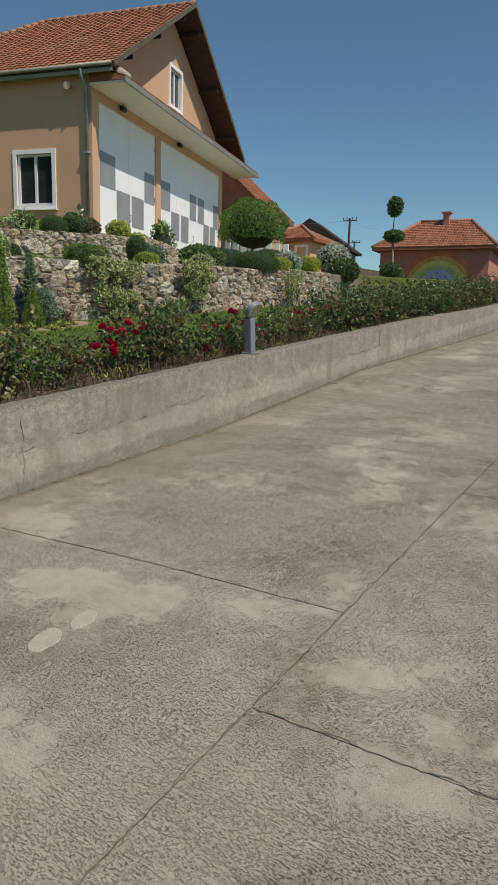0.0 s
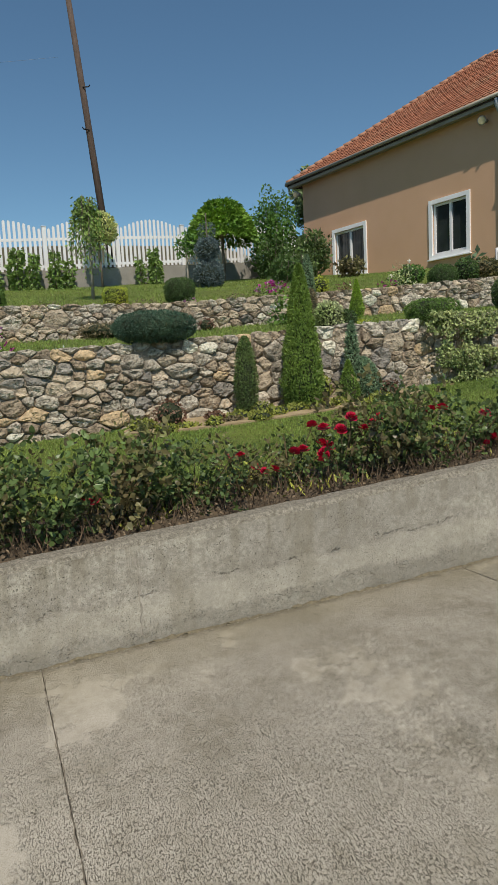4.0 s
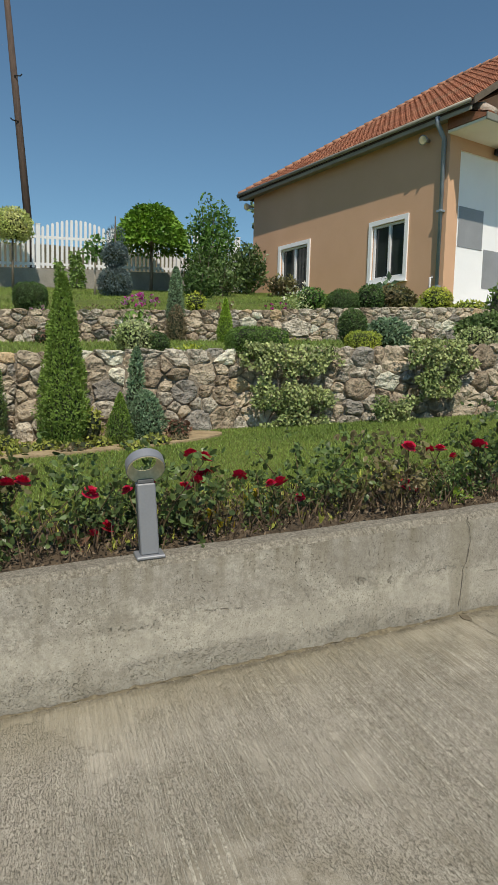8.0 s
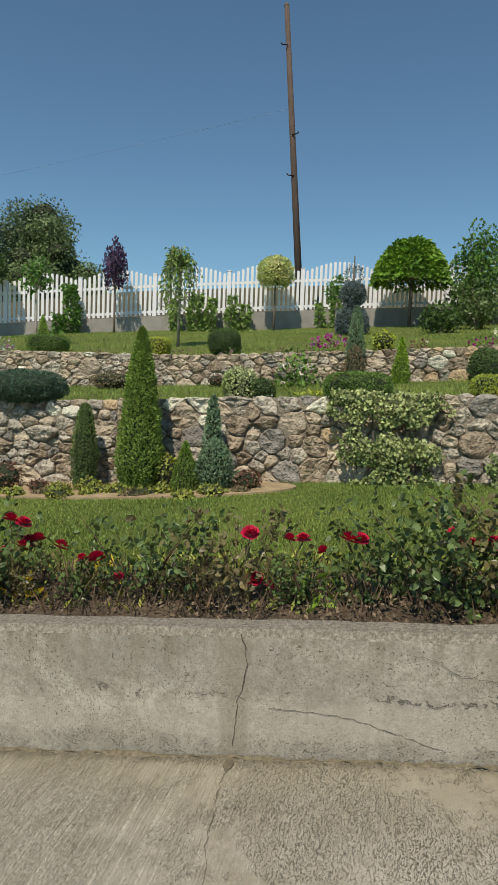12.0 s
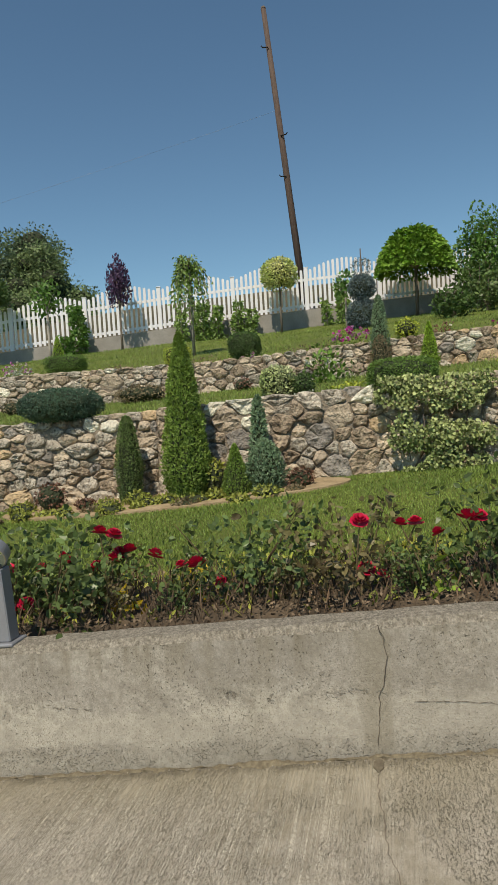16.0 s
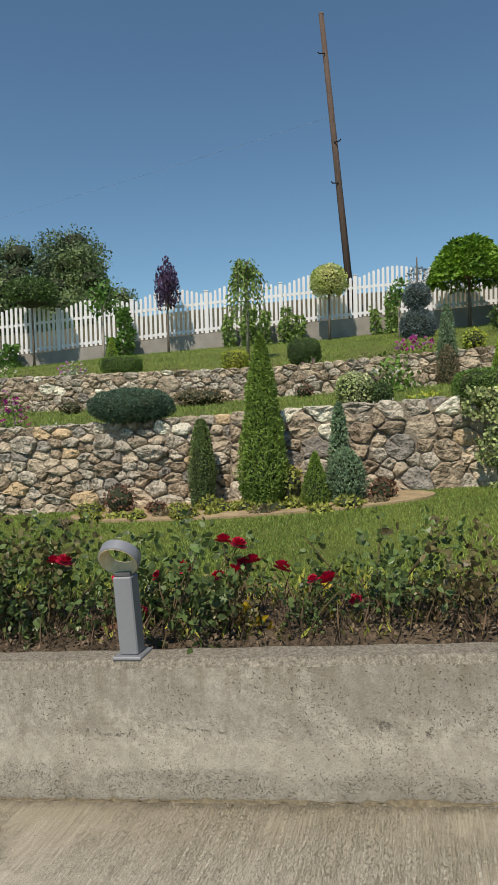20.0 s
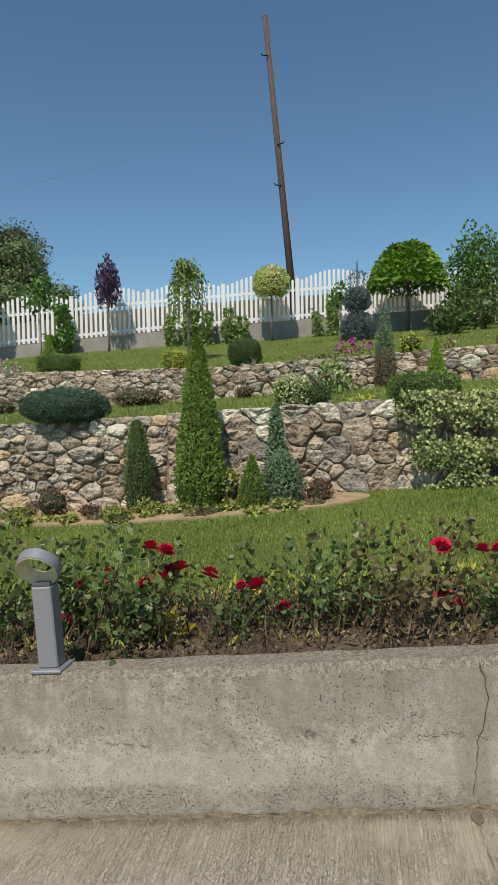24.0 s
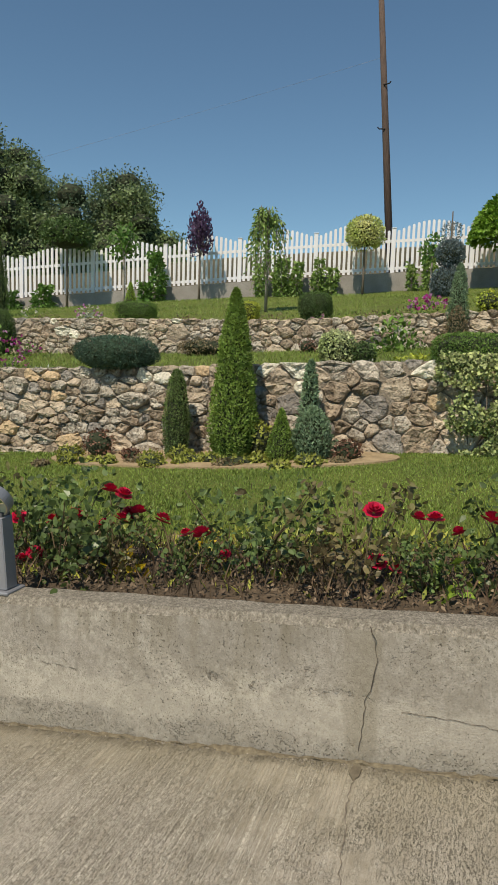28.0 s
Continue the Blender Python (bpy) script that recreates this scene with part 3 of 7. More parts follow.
def slab(x0, x1, y0, y1, skew=0.0):
    nx, ny = max(1, int((x1 - x0) / 0.3)), max(1, int((y1 - y0) / 0.4))
    v, f = [], []
    for z in (0, -0.12):
        for yy in steps(y0, y1, ny):
            for x in steps(x0, x1, nx):
                y = yy + skew * (x + 3) * (1 if yy in (y0, y1) else 1)
                v.append((x, y, z_drive(x, y) + z))
    w = nx + 1
    n = w * (ny + 1)
    for j in range(ny):
        for i in range(nx):
            a = j * w + i
            f += [(a, a + 1, a + w + 1, a + w), (n + a, n + a + w, n + a + w + 1, n + a + 1)]
    for i in range(nx):
        f += [(i + 1, i, n + i, n + i + 1), (n - w + i, n - w + i + 1, 2 * n - w + i + 1, 2 * n - w + i)]
    for j in range(ny):
        f += [(j * w, (j + 1) * w, n + (j + 1) * w, n + j * w), ((j + 1) * w + nx, j * w + nx, n + j * w + nx, n + (j + 1) * w + nx)]
    under("concrete_slab", quick("concrete_slab", v, f, M["drive"]), drive)
G = 0.002
rows_near = [Y0, -1.6, 1.90, 4.28, 9.4, 12.4, 15.6, 19, 24, Y1]
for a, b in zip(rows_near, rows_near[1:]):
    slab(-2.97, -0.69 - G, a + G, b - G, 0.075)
rows_mid = [Y0, -1.4, 1.285, 3.61, 7.0, 10, 13, 16, 19.5, 24, Y1]
for a, b in zip(rows_mid, rows_mid[1:]):
    slab(-0.69 + G, 3.2, a + G, b - G, 0.05)
    slab(3.2 + 2 * G, 7.0, a + G, b - G, 0.05)
sheet_pts = [(x, y, z_drive(x, y) - 0.03) for y in steps(Y0, Y1, 88) for x in (-3.0, -2.2, -1.4, 7.0)]
under("joint_filling", quick("joint_filling", sheet_pts, [(4 * j + i, 4 * j + i + 1, 4 * j + i + 5, 4 * j + i + 4) for j in range(88) for i in range(3)], M["seam"]), drive, "dark dirt in the joints")


def ground_crack(points, width, label):
    crack([(x, y, z_drive(x, y)) for x, y in points], width, drive, (0, 0, 1), label, "seam")


ground_crack([(-0.69, y) for y in (-1.5, -0.6, 0.3, 1.2, 2.07, 3.0, 4.0, 5.0, 6.2, 7.5, 9, 10.5)], 0.006, "ragged open joint between slabs")
for y0_ in (-1.6, 1.90, 4.28):
    ground_crack([(x, y0_ + 0.075 * (x + 3)) for x in (-2.95, -2.4, -1.9, -1.3, -0.7)], 0.006, "ragged open joint between slabs")
for y0_ in (-1.4, 1.285, 3.61):
    ground_crack([(x, y0_ + 0.05 * (x + 3)) for x in (-0.68, -0.2, 0.4, 1.2, 2.2, 3.2)], 0.006, "ragged open joint between slabs")
ground_crack([(-2.96, 6.578), (-2.5, 6.62), (-2.2, 6.68), (-1.8, 6.70), (-1.2, 6.74), (-0.7, 6.78)], 0.005, "crack across the drive")

def ground_patch(x, y, rx, ry, turn, material, name, label):
    """A thin uneven patch on the drive."""
    rim = []
    for k in range(28):
        q = 2 * math.pi * k / 28
        r = 1 + 0.22 * noise.noise((math.cos(q) * 1.6 + x, math.sin(q) * 1.6 + y, 2))
        u, v = rx * r * math.cos(q), ry * r * math.sin(q)
        rim.append((x + u * math.cos(turn) - v * math.sin(turn), y + u * math.sin(turn) + v * math.cos(turn)))
    bm = bmesh.new()
    mid = bm.verts.new((x, y, z_drive(x, y) + 0.006))
    top = [bm.verts.new((x + (a - x) * 0.9, y + (b - y) * 0.9, z_drive(a, b) + 0.005)) for a, b in rim]
    low = [bm.verts.new((a, b, z_drive(a, b) - 0.004)) for a, b in rim]
    for k in range(28):
        j = (k + 1) % 28
        bm.faces.new((mid, top[k], top[j]))
        bm.faces.new((top[k], low[k], low[j], top[j]))
    part(name, bm, M[material], drive, label)


ground_patch(-1.52, 1.31, 0.05, 0.085, 0.2, "skim", "cement_patch", "smooth pale cement patch")
ground_patch(-1.51, 1.485, 0.04, 0.075, 0.2, "skim", "cement_patch", "smooth pale cement patch")
ground_patch(-2.93, 6.585, 0.045, 0.02, 0.1, "damp", "damp_stain", "small dark damp stain at the crack")

# ---- rubble walls ----
def clip_cell(poly, p, q, wp, wq):
    """Keep the part of poly nearer to p than to q (power distance)."""
    nx, ny = q[0] - p[0], q[1] - p[1]
    c = (q[0] ** 2 + q[1] ** 2 - p[0] ** 2 - p[1] ** 2 + wp - wq) / 2
    out = []
    for i in range(len(poly)):
        a, b = poly[i], poly[(i + 1) % len(poly)]
        da, db = a[0] * nx + a[1] * ny - c, b[0] * nx + b[1] * ny - c
        if da <= 0:
            out.append(a)
        if da * db < 0:
            t = da / (da - db)
            out.append((a[0] + (b[0] - a[0]) * t, a[1] + (b[1] - a[1]) * t))
    return out


def stone_mesh(poly, depth, rng, gap):
    """An uneven field stone that fills an outline: a tilted, broken face with worn edges."""
    c = np.mean(poly, axis=0)
    pts = []
    for i in range(len(poly)):
        a, b = np.array(poly[i]), np.array(poly[(i + 1) % len(poly)])
        n = 3
        pts += [a + (b - a) * (k + 0.5) / n for k in range(n)]
    d = np.array(pts) - c
    r = np.linalg.norm(d, axis=1)
    soft = rng.choice([0.1, 0.25, 0.4])
    r = (1 - soft) * r + soft / 2 * (np.roll(r, 1) + np.roll(r, -1))
    ang = np.arctan2(d[:, 1], d[:, 0])
    o = np.argsort(ang)
    ang, r = ang[o], r[o]
    r = np.maximum(r - gap, 0.02) * (1 + 0.10 * rng.uniform(-1, 1, len(r)))
    ty, tz = rng.uniform(-0.16, 0.16), rng.uniform(-0.12, 0.22)
    lift = 0.6 * (abs(ty) + abs(tz)) * float(r.mean())
    v = []
    k = len(r)
    seed = rng.uniform(0, 100)
    for s, out in ((1.0, -0.4), (1.0, 0.45), (0.90, 0.86), (0.58, 0.97)):
        for i in range(k):
            y, z = r[i] * s * math.cos(ang[i]), r[i] * s * math.sin(ang[i])
            x = depth * out
            if out > 0:
                nz = noise.noise((y * 8 + seed, z * 11, seed)) + 0.9 * noise.noise((y * 22 + seed, z * 30, 0))
                x += (0.024 * nz + ty * y + tz * z + lift) * (1 if out > 0.5 else 0.7)
            v.append((x, y, z))
    v.append((depth * (1.0 + 0.15 * rng.uniform(-1, 1)), 0, 0))
    tris = []
    for ring in range(3):
        for i in range(k):
            a, b = ring * k + i, ring * k + (i + 1) % k
            tris += [(a, b, b + k), (a, b + k, a + k)]
    for i in range(k):
        tris.append((3 * k + i, 3 * k + (i + 1) % k, 4 * k))
    return c, quick("stone", v, tris)


def rubble(parent, x_face, ya, yb, z0, z1, size, seed, known=(), lean=0.06, K=1.3, mix=(0.36, 0.30, 0.22, 0.07, 0.02, 0.03)):
    """A wall face of unequal stones between two sloping lines. known: (y, z, half size, colour)."""
    rng = np.random.RandomState(seed)
    bottom, crest = z0, z1
    z0, z1 = lambda q: bottom(q) * K, lambda q: crest(q) * K
    sites = [(y, z * K, s * s, c) for y, z, s, c in known]
    tries = 0
    while tries < 4200:
        tries += 1
        y = rng.uniform(ya, yb)
        z = rng.uniform(z0(y), z1(y))
        s = size * rng.choice([0.55, 0.75, 1.0, 1.25], p=[0.34, 0.3, 0.22, 0.14])
        if all((y - q[0]) ** 2 + (z - q[1]) ** 2 > (s + math.sqrt(q[2])) ** 2 * 0.72 for q in sites):
            sites.append((y, z, s * s, None))
    for i, (y, z, w, c) in enumerate(sites):
        h = 0.75
        poly = [(max(ya, y - h), z0(y) - 0.08), (min(yb, y + h), z0(y) - 0.08), (min(yb, y + h), z1(y) + 0.01), (max(ya, y - h), z1(y) + 0.01)]
        for j, q in enumerate(sites):
            if j != i and abs(q[0] - y) < 1.3:
                poly = clip_cell(poly, (y, z), (q[0], q[1]), w, q[2])
                if len(poly) < 3:
                    break
        if len(poly) < 3:
            continue
        poly = [(p[0], p[1] / K) for p in poly]
        cen, me = stone_mesh(poly, 0.05 + 0.04 * rng.rand(), rng, 0.002 + 0.006 * rng.rand())
        if c is None:
            c = rng.choice([0, 1, 2, 3, 4, 5], p=mix)
        me.materials.append(STONES[int(c)])
        me.polygons.foreach_set("use_smooth", [bool(rng.rand() < 0.35)] * len(me.polygons))
        t = (cen[1] - bottom(cen[0])) / max(0.1, crest(cen[0]) - bottom(cen[0]))
        under("stone", me, parent, m=pose(x_face(cen[0]) - lean * t, cen[0], cen[1], 0, 0, rng.uniform(-4, 4)))


def mortar_core(name, x_face, ya, yb, z0, z1, thick, label):
    n = int((yb - ya) / 0.15)
    bm = bmesh.new()
    rows = []
    for y in steps(ya, yb, n):
        x = x_face(y) + 0.012 * noise.noise((y * 5, z0(y), 2))
        rows.append([bm.verts.new(p) for p in ((x + 0.04, y, z0(y) - 0.3), (x - 0.012, y, z1(y) - 0.02), (x - thick, y, z1(y)), (x - thick, y, z0(y) - 0.3))])
    for a, b in zip(rows, rows[1:]):
        for k in range(4):
            bm.faces.new((a[k], a[(k + 1) % 4], b[(k + 1) % 4], b[k]))
    bm.faces.new(rows[0][::-1]), bm.faces.new(rows[-1])
    ob = part(name, bm, M["mortar"])
    return tagged(ob, label, "stone wall", kind="structure")


def x_low(y): return -6.95 + 0.03 * math.sin(y * 0.5) + 0.30 * smooth(6.5, 9.0, y) - 0.15 * smooth(9.5, 11, y) - 0.25 * smooth(13.0, 16.0, y)
def x_high(y): return -10.45 + 0.55 * smooth(7.5, 10.5, y) + 0.06 * math.sin(y * 0.8)


wall_low = mortar_core("wall_stone_lower", x_low, -7.0, 16.5, z_foot, z_low, 0.35, "retaining wall of mixed field stones set in mortar")
wall_high = mortar_core("wall_stone_upper", x_high, -9.0, 19.0, z_upfoot, z_up, 0.35, "low upper retaining wall of field stones in mortar")

# ---- utility pole behind the fence ----
def pole(x, y, z, dx, dy, h):
    th = empty("utility_pole", pose(x, y, z), "tall weathered wooden utility pole leaning behind the fence", "pole")
    top = (dx, dy, h)
    part("shaft", tube([(0, 0, 0), (dx * 0.5, dy * 0.5, h * 0.5), top], [0.115, 0.093, 0.072], 12), M["polewood"], th, smooth=True)
    for t, s in ((0.62, 1), (0.88, -1), (0.5, -1)):
        p = Vector(top) * t
        part("step_bolt", tube([p + Vector((0.1, 0, 0)), p + Vector((0.14, 0.16 * s, 0.0)), p + Vector((0.14, 0.2 * s, 0.05))], 0.018, 6), M["black"], th)
    part("cap", tube([Vector(top) * 0.998, Vector(top) * 1.004], [0.078, 0.060], 10), M["verge"], th)


pole(-19.9, 4.44, 3.0, -0.05, -0.84, 9.65)


# ---- picket fence on its concrete base ----
fence = empty("picket_fence", pose(0, 0, 0), "white picket fence with arched tops on a concrete base", "fence")
BAY = 2.0
TURN = math.degrees(math.atan(0.25))
bays = [-5.5 + BAY * k for k in range(-4, 9)]
for a, b in zip(bays, bays[1:]):
    b = min(b, 11.3)
    bm = bmesh.new()
    rows = [[bm.verts.new(p) for p in ((x_fence(y) + 0.12, y, z_back(y) - 0.5), (x_fence(y) + 0.12, y, z_kerb(y)), (x_fence(y) - 0.12, y, z_kerb(y)), (x_fence(y) - 0.12, y, z_back(y) - 0.5))] for y in (a, b)]
    for k in range(4):
        bm.faces.new((rows[0][k], rows[0][(k + 1) % 4], rows[1][(k + 1) % 4], rows[1][k]))
    bm.faces.new(rows[0][::-1]), bm.faces.new(rows[1])
    part("base_wall", bm, M["greywall"], fence, "grey rendered concrete base")
    for dz in (0.13, 0.84):
        bm = bmesh.new()
        v = [bm.verts.new((x_fence(y) + x, y, z_kerb(y) + dz + z)) for y in (a, b) for x, z in ((0.010, -0.035), (0.010, 0.035), (-0.03, 0.035), (-0.03, -0.035))]
        for k in range(4):
            bm.faces.new((v[k], v[(k + 1) % 4], v[4 + (k + 1) % 4], v[4 + k]))
        bm.faces.new(v[3::-1]), bm.faces.new(v[4:])
        part("rail", bm, M["pvc"], fence)
def picket_mesh(h, w=0.07):
    pts = [(-w / 2, 0), (w / 2, 0), (w / 2, h - 0.04)] + [(w / 2 * math.cos(t), h - 0.04 + 0.04 * math.sin(t)) for t in (0.6, 1.2, 1.94, 2.54)] + [(-w / 2, h - 0.04)]
    bm = prism(pts, 0.0, 0.022, axis=0)
    me = bpy.data.meshes.new("picket")
    bmesh.ops.recalc_face_normals(bm, faces=bm.faces)
    bm.to_mesh(me)
    bm.free()
    me.materials.append(M["pvc"])
    return me
N_P = 15
heights = [1.06 + 0.25 * math.sin(math.pi * (i + 0.6) / (N_P + 0.2)) for i in range(N_P)]
pick = [picket_mesh(h) for h in heights]
post_bm = bmesh.new()
add_box(post_bm, (-0.05, -0.055, 0), (0.05, 0.055, 1.16), 0.008)
add_box(post_bm, (-0.06, -0.065, 1.16), (0.06, 0.065, 1.185), 0.008)
post_me = bpy.data.meshes.new("post")
post_bm.to_mesh(post_me)
post_bm.free()
post_me.materials.append(M["pvc"])
for k, y in enumerate(bays):
    if y < 11:
        under("post", post_me, fence, m=pose(x_fence(y), y, z_kerb(y), 0, 0, TURN))
    if k < len(bays) - 1:
        for i in range(N_P):
            yy = y + BAY * (i + 1) / (N_P + 1)
            if yy < 11.2:
                under("picket", pick[i], fence, m=pose(x_fence(yy) + 0.012, yy, z_kerb(yy) + 0.03, 0, 0, TURN))


# ---- house with two garage doors ----
# local x runs along the gable front, local y along the long side, from the near corner
HOUSE = Matrix.Translation((-13.698, 13.418, 0)) @ Matrix.Rotation(math.pi / 2 + 0.264, 4, "Z")
HW, HL, EAVE, PEAK = 10.24, 8.17, 7.13, 10.74
MID = 5.12
SLOPE = (PEAK - EAVE) / (MID + 0.3)
house = empty("house", HOUSE, "ochre rendered house with clay tile roof and white garage doors", "house")


def hpart(name, bm, material, parent=None, label="", smooth=False):
    return part(name, bm, material, parent or house, label, smooth)


def wall_with_holes(x0, x1, z0, z1, holes, place, thick=0.28):
    """A wall of blocks round its openings. holes: (x0, x1, z0, z1). place(x, depth, z) gives the corner."""
    bm = bmesh.new()
    xs = sorted({x0, x1, *[h[0] for h in holes], *[h[1] for h in holes]})
    zs = sorted({z0, z1, *[h[2] for h in holes], *[h[3] for h in holes]})
    for xa, xb in zip(xs, xs[1:]):
        for za, zb in zip(zs, zs[1:]):
            if any(h[0] <= (xa + xb) / 2 <= h[1] and h[2] <= (za + zb) / 2 <= h[3] for h in holes):
                continue
            c = [bm.verts.new(place(x, d, z)) for d in (0, thick) for x, z in ((xa, za), (xb, za), (xb, zb), (xa, zb))]
            for q in ((0, 1, 2, 3), (7, 6, 5, 4), (0, 4, 5, 1), (1, 5, 6, 2), (2, 6, 7, 3), (3, 7, 4, 0)):
                bm.faces.new([c[i] for i in q])
    bmesh.ops.remove_doubles(bm, verts=bm.verts, dist=0.001)
    bm.verts.index_update()
    groups = {}
    for f in bm.faces:
        groups.setdefault(tuple(sorted(v.index for v in f.verts)), []).append(f)
    bmesh.ops.delete(bm, geom=[f for g in groups.values() if len(g) > 1 for f in g], context="FACES_ONLY")
    return bm


side_wins = [(1.154, 2.543), (5.048, 6.662)]
holes_side = [(a + 0.1, b - 0.1, 3.70, 5.095) for a, b in side_wins]
hpart("wall", wall_with_holes(0, HL, 2.0, EAVE - 0.0, holes_side, lambda a, d, z: (d, a, z)), M["stucco"])
doors = [(0.37, 3.99, 5), (4.34, 10.0, 8)]
holes_front = [(a, b, 2.5, 6.44) for a, b, _ in doors]
hpart("wall", wall_with_holes(0.28, HW - 0.28, 2.0, EAVE + 0.0, holes_front, lambda b, d, z: (b, d, z)), M["stucco"])
hpart("wall", box((HW - 0.28, 0, 2.0), (HW, HL, EAVE + 0.0)), M["stucco"])
hpart("wall", box((0.28, HL - 0.28, 2.0), (HW - 0.28, HL, EAVE + 0.0)), M["stucco"])
zt = EAVE + 0.02
gab = [(0.0, zt), (HW, zt), (HW, EAVE + 0.55 * SLOPE - 0.05), (MID, PEAK - 0.22), (0.0, EAVE + 0.55 * SLOPE - 0.05)]
AT = (4.916, 6.03, 7.64, 9.03)
gw = bmesh.new()
for poly in ([(0, zt), (AT[0] + .1, zt), (AT[0] + .1, EAVE + SLOPE * (AT[0] + .4) - 0.22), (0, EAVE + 0.3 * SLOPE - 0.2)],
             [(AT[1] - .1, zt), (HW, zt), (HW, EAVE + 0.3 * SLOPE - 0.2), (AT[1] - .1, PEAK - SLOPE * (AT[1] - .1 - MID) - 0.22)],
             [(AT[0] + .1, zt), (AT[1] - .1, zt), (AT[1] - .1, AT[2] + .1), (AT[0] + .1, AT[2] + .1)],
             [(AT[0] + .1, AT[3] - .1), (AT[1] - .1, AT[3] - .1), (AT[1] - .1, PEAK - SLOPE * (AT[1] - .1 - MID) - 0.22), (AT[0] + .1, PEAK - 0.25)]):
    p = prism(poly, 0.0, 0.28)
    me = bpy.data.meshes.new("gable")
    p.to_mesh(me)
    p.free()
    gw.from_mesh(me)
    bpy.data.meshes.remove(me)
hpart("gable_wall", gw, M["stucco"])
hpart("floor", box((0.28, 0.28, 2.35), (HW - 0.28, HL - 0.28, 2.45)), M["greywall"])


def window(name, place, x0, x1, z0, z1, parent, mullions=1):
    """Surround, frame, glass and sill. place(x, out, z): out is metres in front of the wall."""
    def bar(bm, xa, xb, za, zb, o0, o1):
        c = [bm.verts.new(place(x, o, z)) for o in (o0, o1) for x, z in ((xa, za), (xb, za), (xb, zb), (xa, zb))]
        for q in ((0, 1, 2, 3), (7, 6, 5, 4), (0, 4, 5, 1), (1, 5, 6, 2), (2, 6, 7, 3), (3, 7, 4, 0)):
            bm.faces.new([c[i] for i in q])
    bm = bmesh.new()
    t = 0.115
    bar(bm, x0, x0 + t, z0, z1, -0.02, 0.035), bar(bm, x1 - t, x1, z0, z1, -0.02, 0.035)
    bar(bm, x0 + t, x1 - t, z1 - t, z1, -0.02, 0.033), bar(bm, x0 + t, x1 - t, z0, z0 + t, -0.02, 0.033)
    win = part(name, bm, M["white"], parent, "white rendered window surround")
    f = bmesh.new()
    a, b, c, d, s = x0 + t, x1 - t, z0 + t, z1 - t, 0.06
    bar(f, a, a + s, c, d, -0.12, -0.05), bar(f, b - s, b, c, d, -0.12, -0.05)
    bar(f, a + s, b - s, d - s, d, -0.12, -0.05), bar(f, a + s, b - s, c, c + s, -0.12, -0.05)
    for k in range(mullions):
        xm = a + (b - a) * (k + 1) / (mullions + 1)
        bar(f, xm - 0.035, xm + 0.035, c + s, d - s, -0.118, -0.045)
    part("window_frame", f, M["pvc"], win)
    for k in range(mullions + 1):
        g = bmesh.new()
        w = (b - a) / (mullions + 1)
        bar(g, a + w * k + 0.05, a + w * (k + 1) - 0.05, c + s, d - s, -0.10, -0.09)
        part("pane", g, M["pane"], win, "dark reflecting glass")
    g = bmesh.new()
    bar(g, x0 - 0.03, x1 + 0.03, z0 - 0.03, z0, 0.0, 0.09)
    part("window_sill", g, M["white"], win)
    return win


side = lambda a, o, z: (-o, a, z)
front = lambda b, o, z: (b, -o, z)
for a, b in side_wins:
    window("window", side, a, b, 3.60, 5.195, house)
window("attic_window", front, AT[0], AT[1], AT[2], AT[3], house)


def garage_door(x0, x1, parent, panes, leaf_n):
    """Flat white leaves with small grey panes let in."""
    z0, z1 = 2.52, 6.43
    w = (x1 - x0) / leaf_n
    door = part("garage_door", box((x0, 0.03, z1), (x1, 0.07, z1 + 0.03)), M["cream"], parent, "white sheet-metal garage door with small grey panes")
    for k in range(leaf_n):
        part("door_leaf", box((x0 + w * k + 0.005, 0.06, z0), (x0 + w * (k + 1) - 0.005, 0.11, z1), 0.006), M["white"], door)
    for xa, xb, za, zb in panes:
        part("pane", box((xa, 0.048, za), (xb, 0.062, zb), 0.003), M["frost"], door, "grey frosted pane")
    for k in range(leaf_n + 1):
        for z in (z0 + 0.4, (z0 + z1) / 2, z1 - 0.4):
            if k in (0, leaf_n):
                x = x0 + 0.03 if k == 0 else x1 - 0.03
                part("hinge", tube([(x, 0.045, z - 0.06), (x, 0.045, z + 0.06)], 0.016, 6), M["gutter"], door)
    xm = x0 + w * (leaf_n // 2) + 0.06
    part("door_handle", tube([(xm, 0.05, 3.55), (xm, 0.02, 3.56), (xm, 0.02, 3.74), (xm, 0.05, 3.75)], 0.012, 6), M["black"], door)
    return door


def cols(x0, w, spec):
    return [(x0 + a * w, x0 + b * w, za, zb) for a, b, za, zb in spec]


HI, LO = (4.30, 5.22), (3.42, 4.34)
garage_door(0.37, 3.99, house, cols(0.37, 3.62, [(0.03, 0.27, *HI), (0.29, 0.52, *LO), (0.55, 0.77, *LO), (0.79, 0.985, *HI)]), 2)
garage_door(4.34, 10.0, house, cols(4.34, 5.66, [(0.02, 0.15, *HI), (0.17, 0.29, *LO), (0.32, 0.44, *LO), (0.46, 0.57, *HI), (0.60, 0.71, *HI), (0.71, 0.81, *LO), (0.83, 0.93, *LO), (0.89, 0.985, *HI)]), 4)

# canopy over the doors
CZ, CO = 6.70, 1.08
hpart("canopy_soffit", box((-0.10, -CO + 0.03, CZ), (11.75, -0.002, CZ + 0.06)), M["cream"], label="cream canopy soffit")
hpart("canopy_fascia", box((-0.14, -CO - 0.02, CZ - 0.02), (11.79, -CO + 0.03, CZ + 0.13), 0.01), M["gutter"], label="grey-green canopy edge")
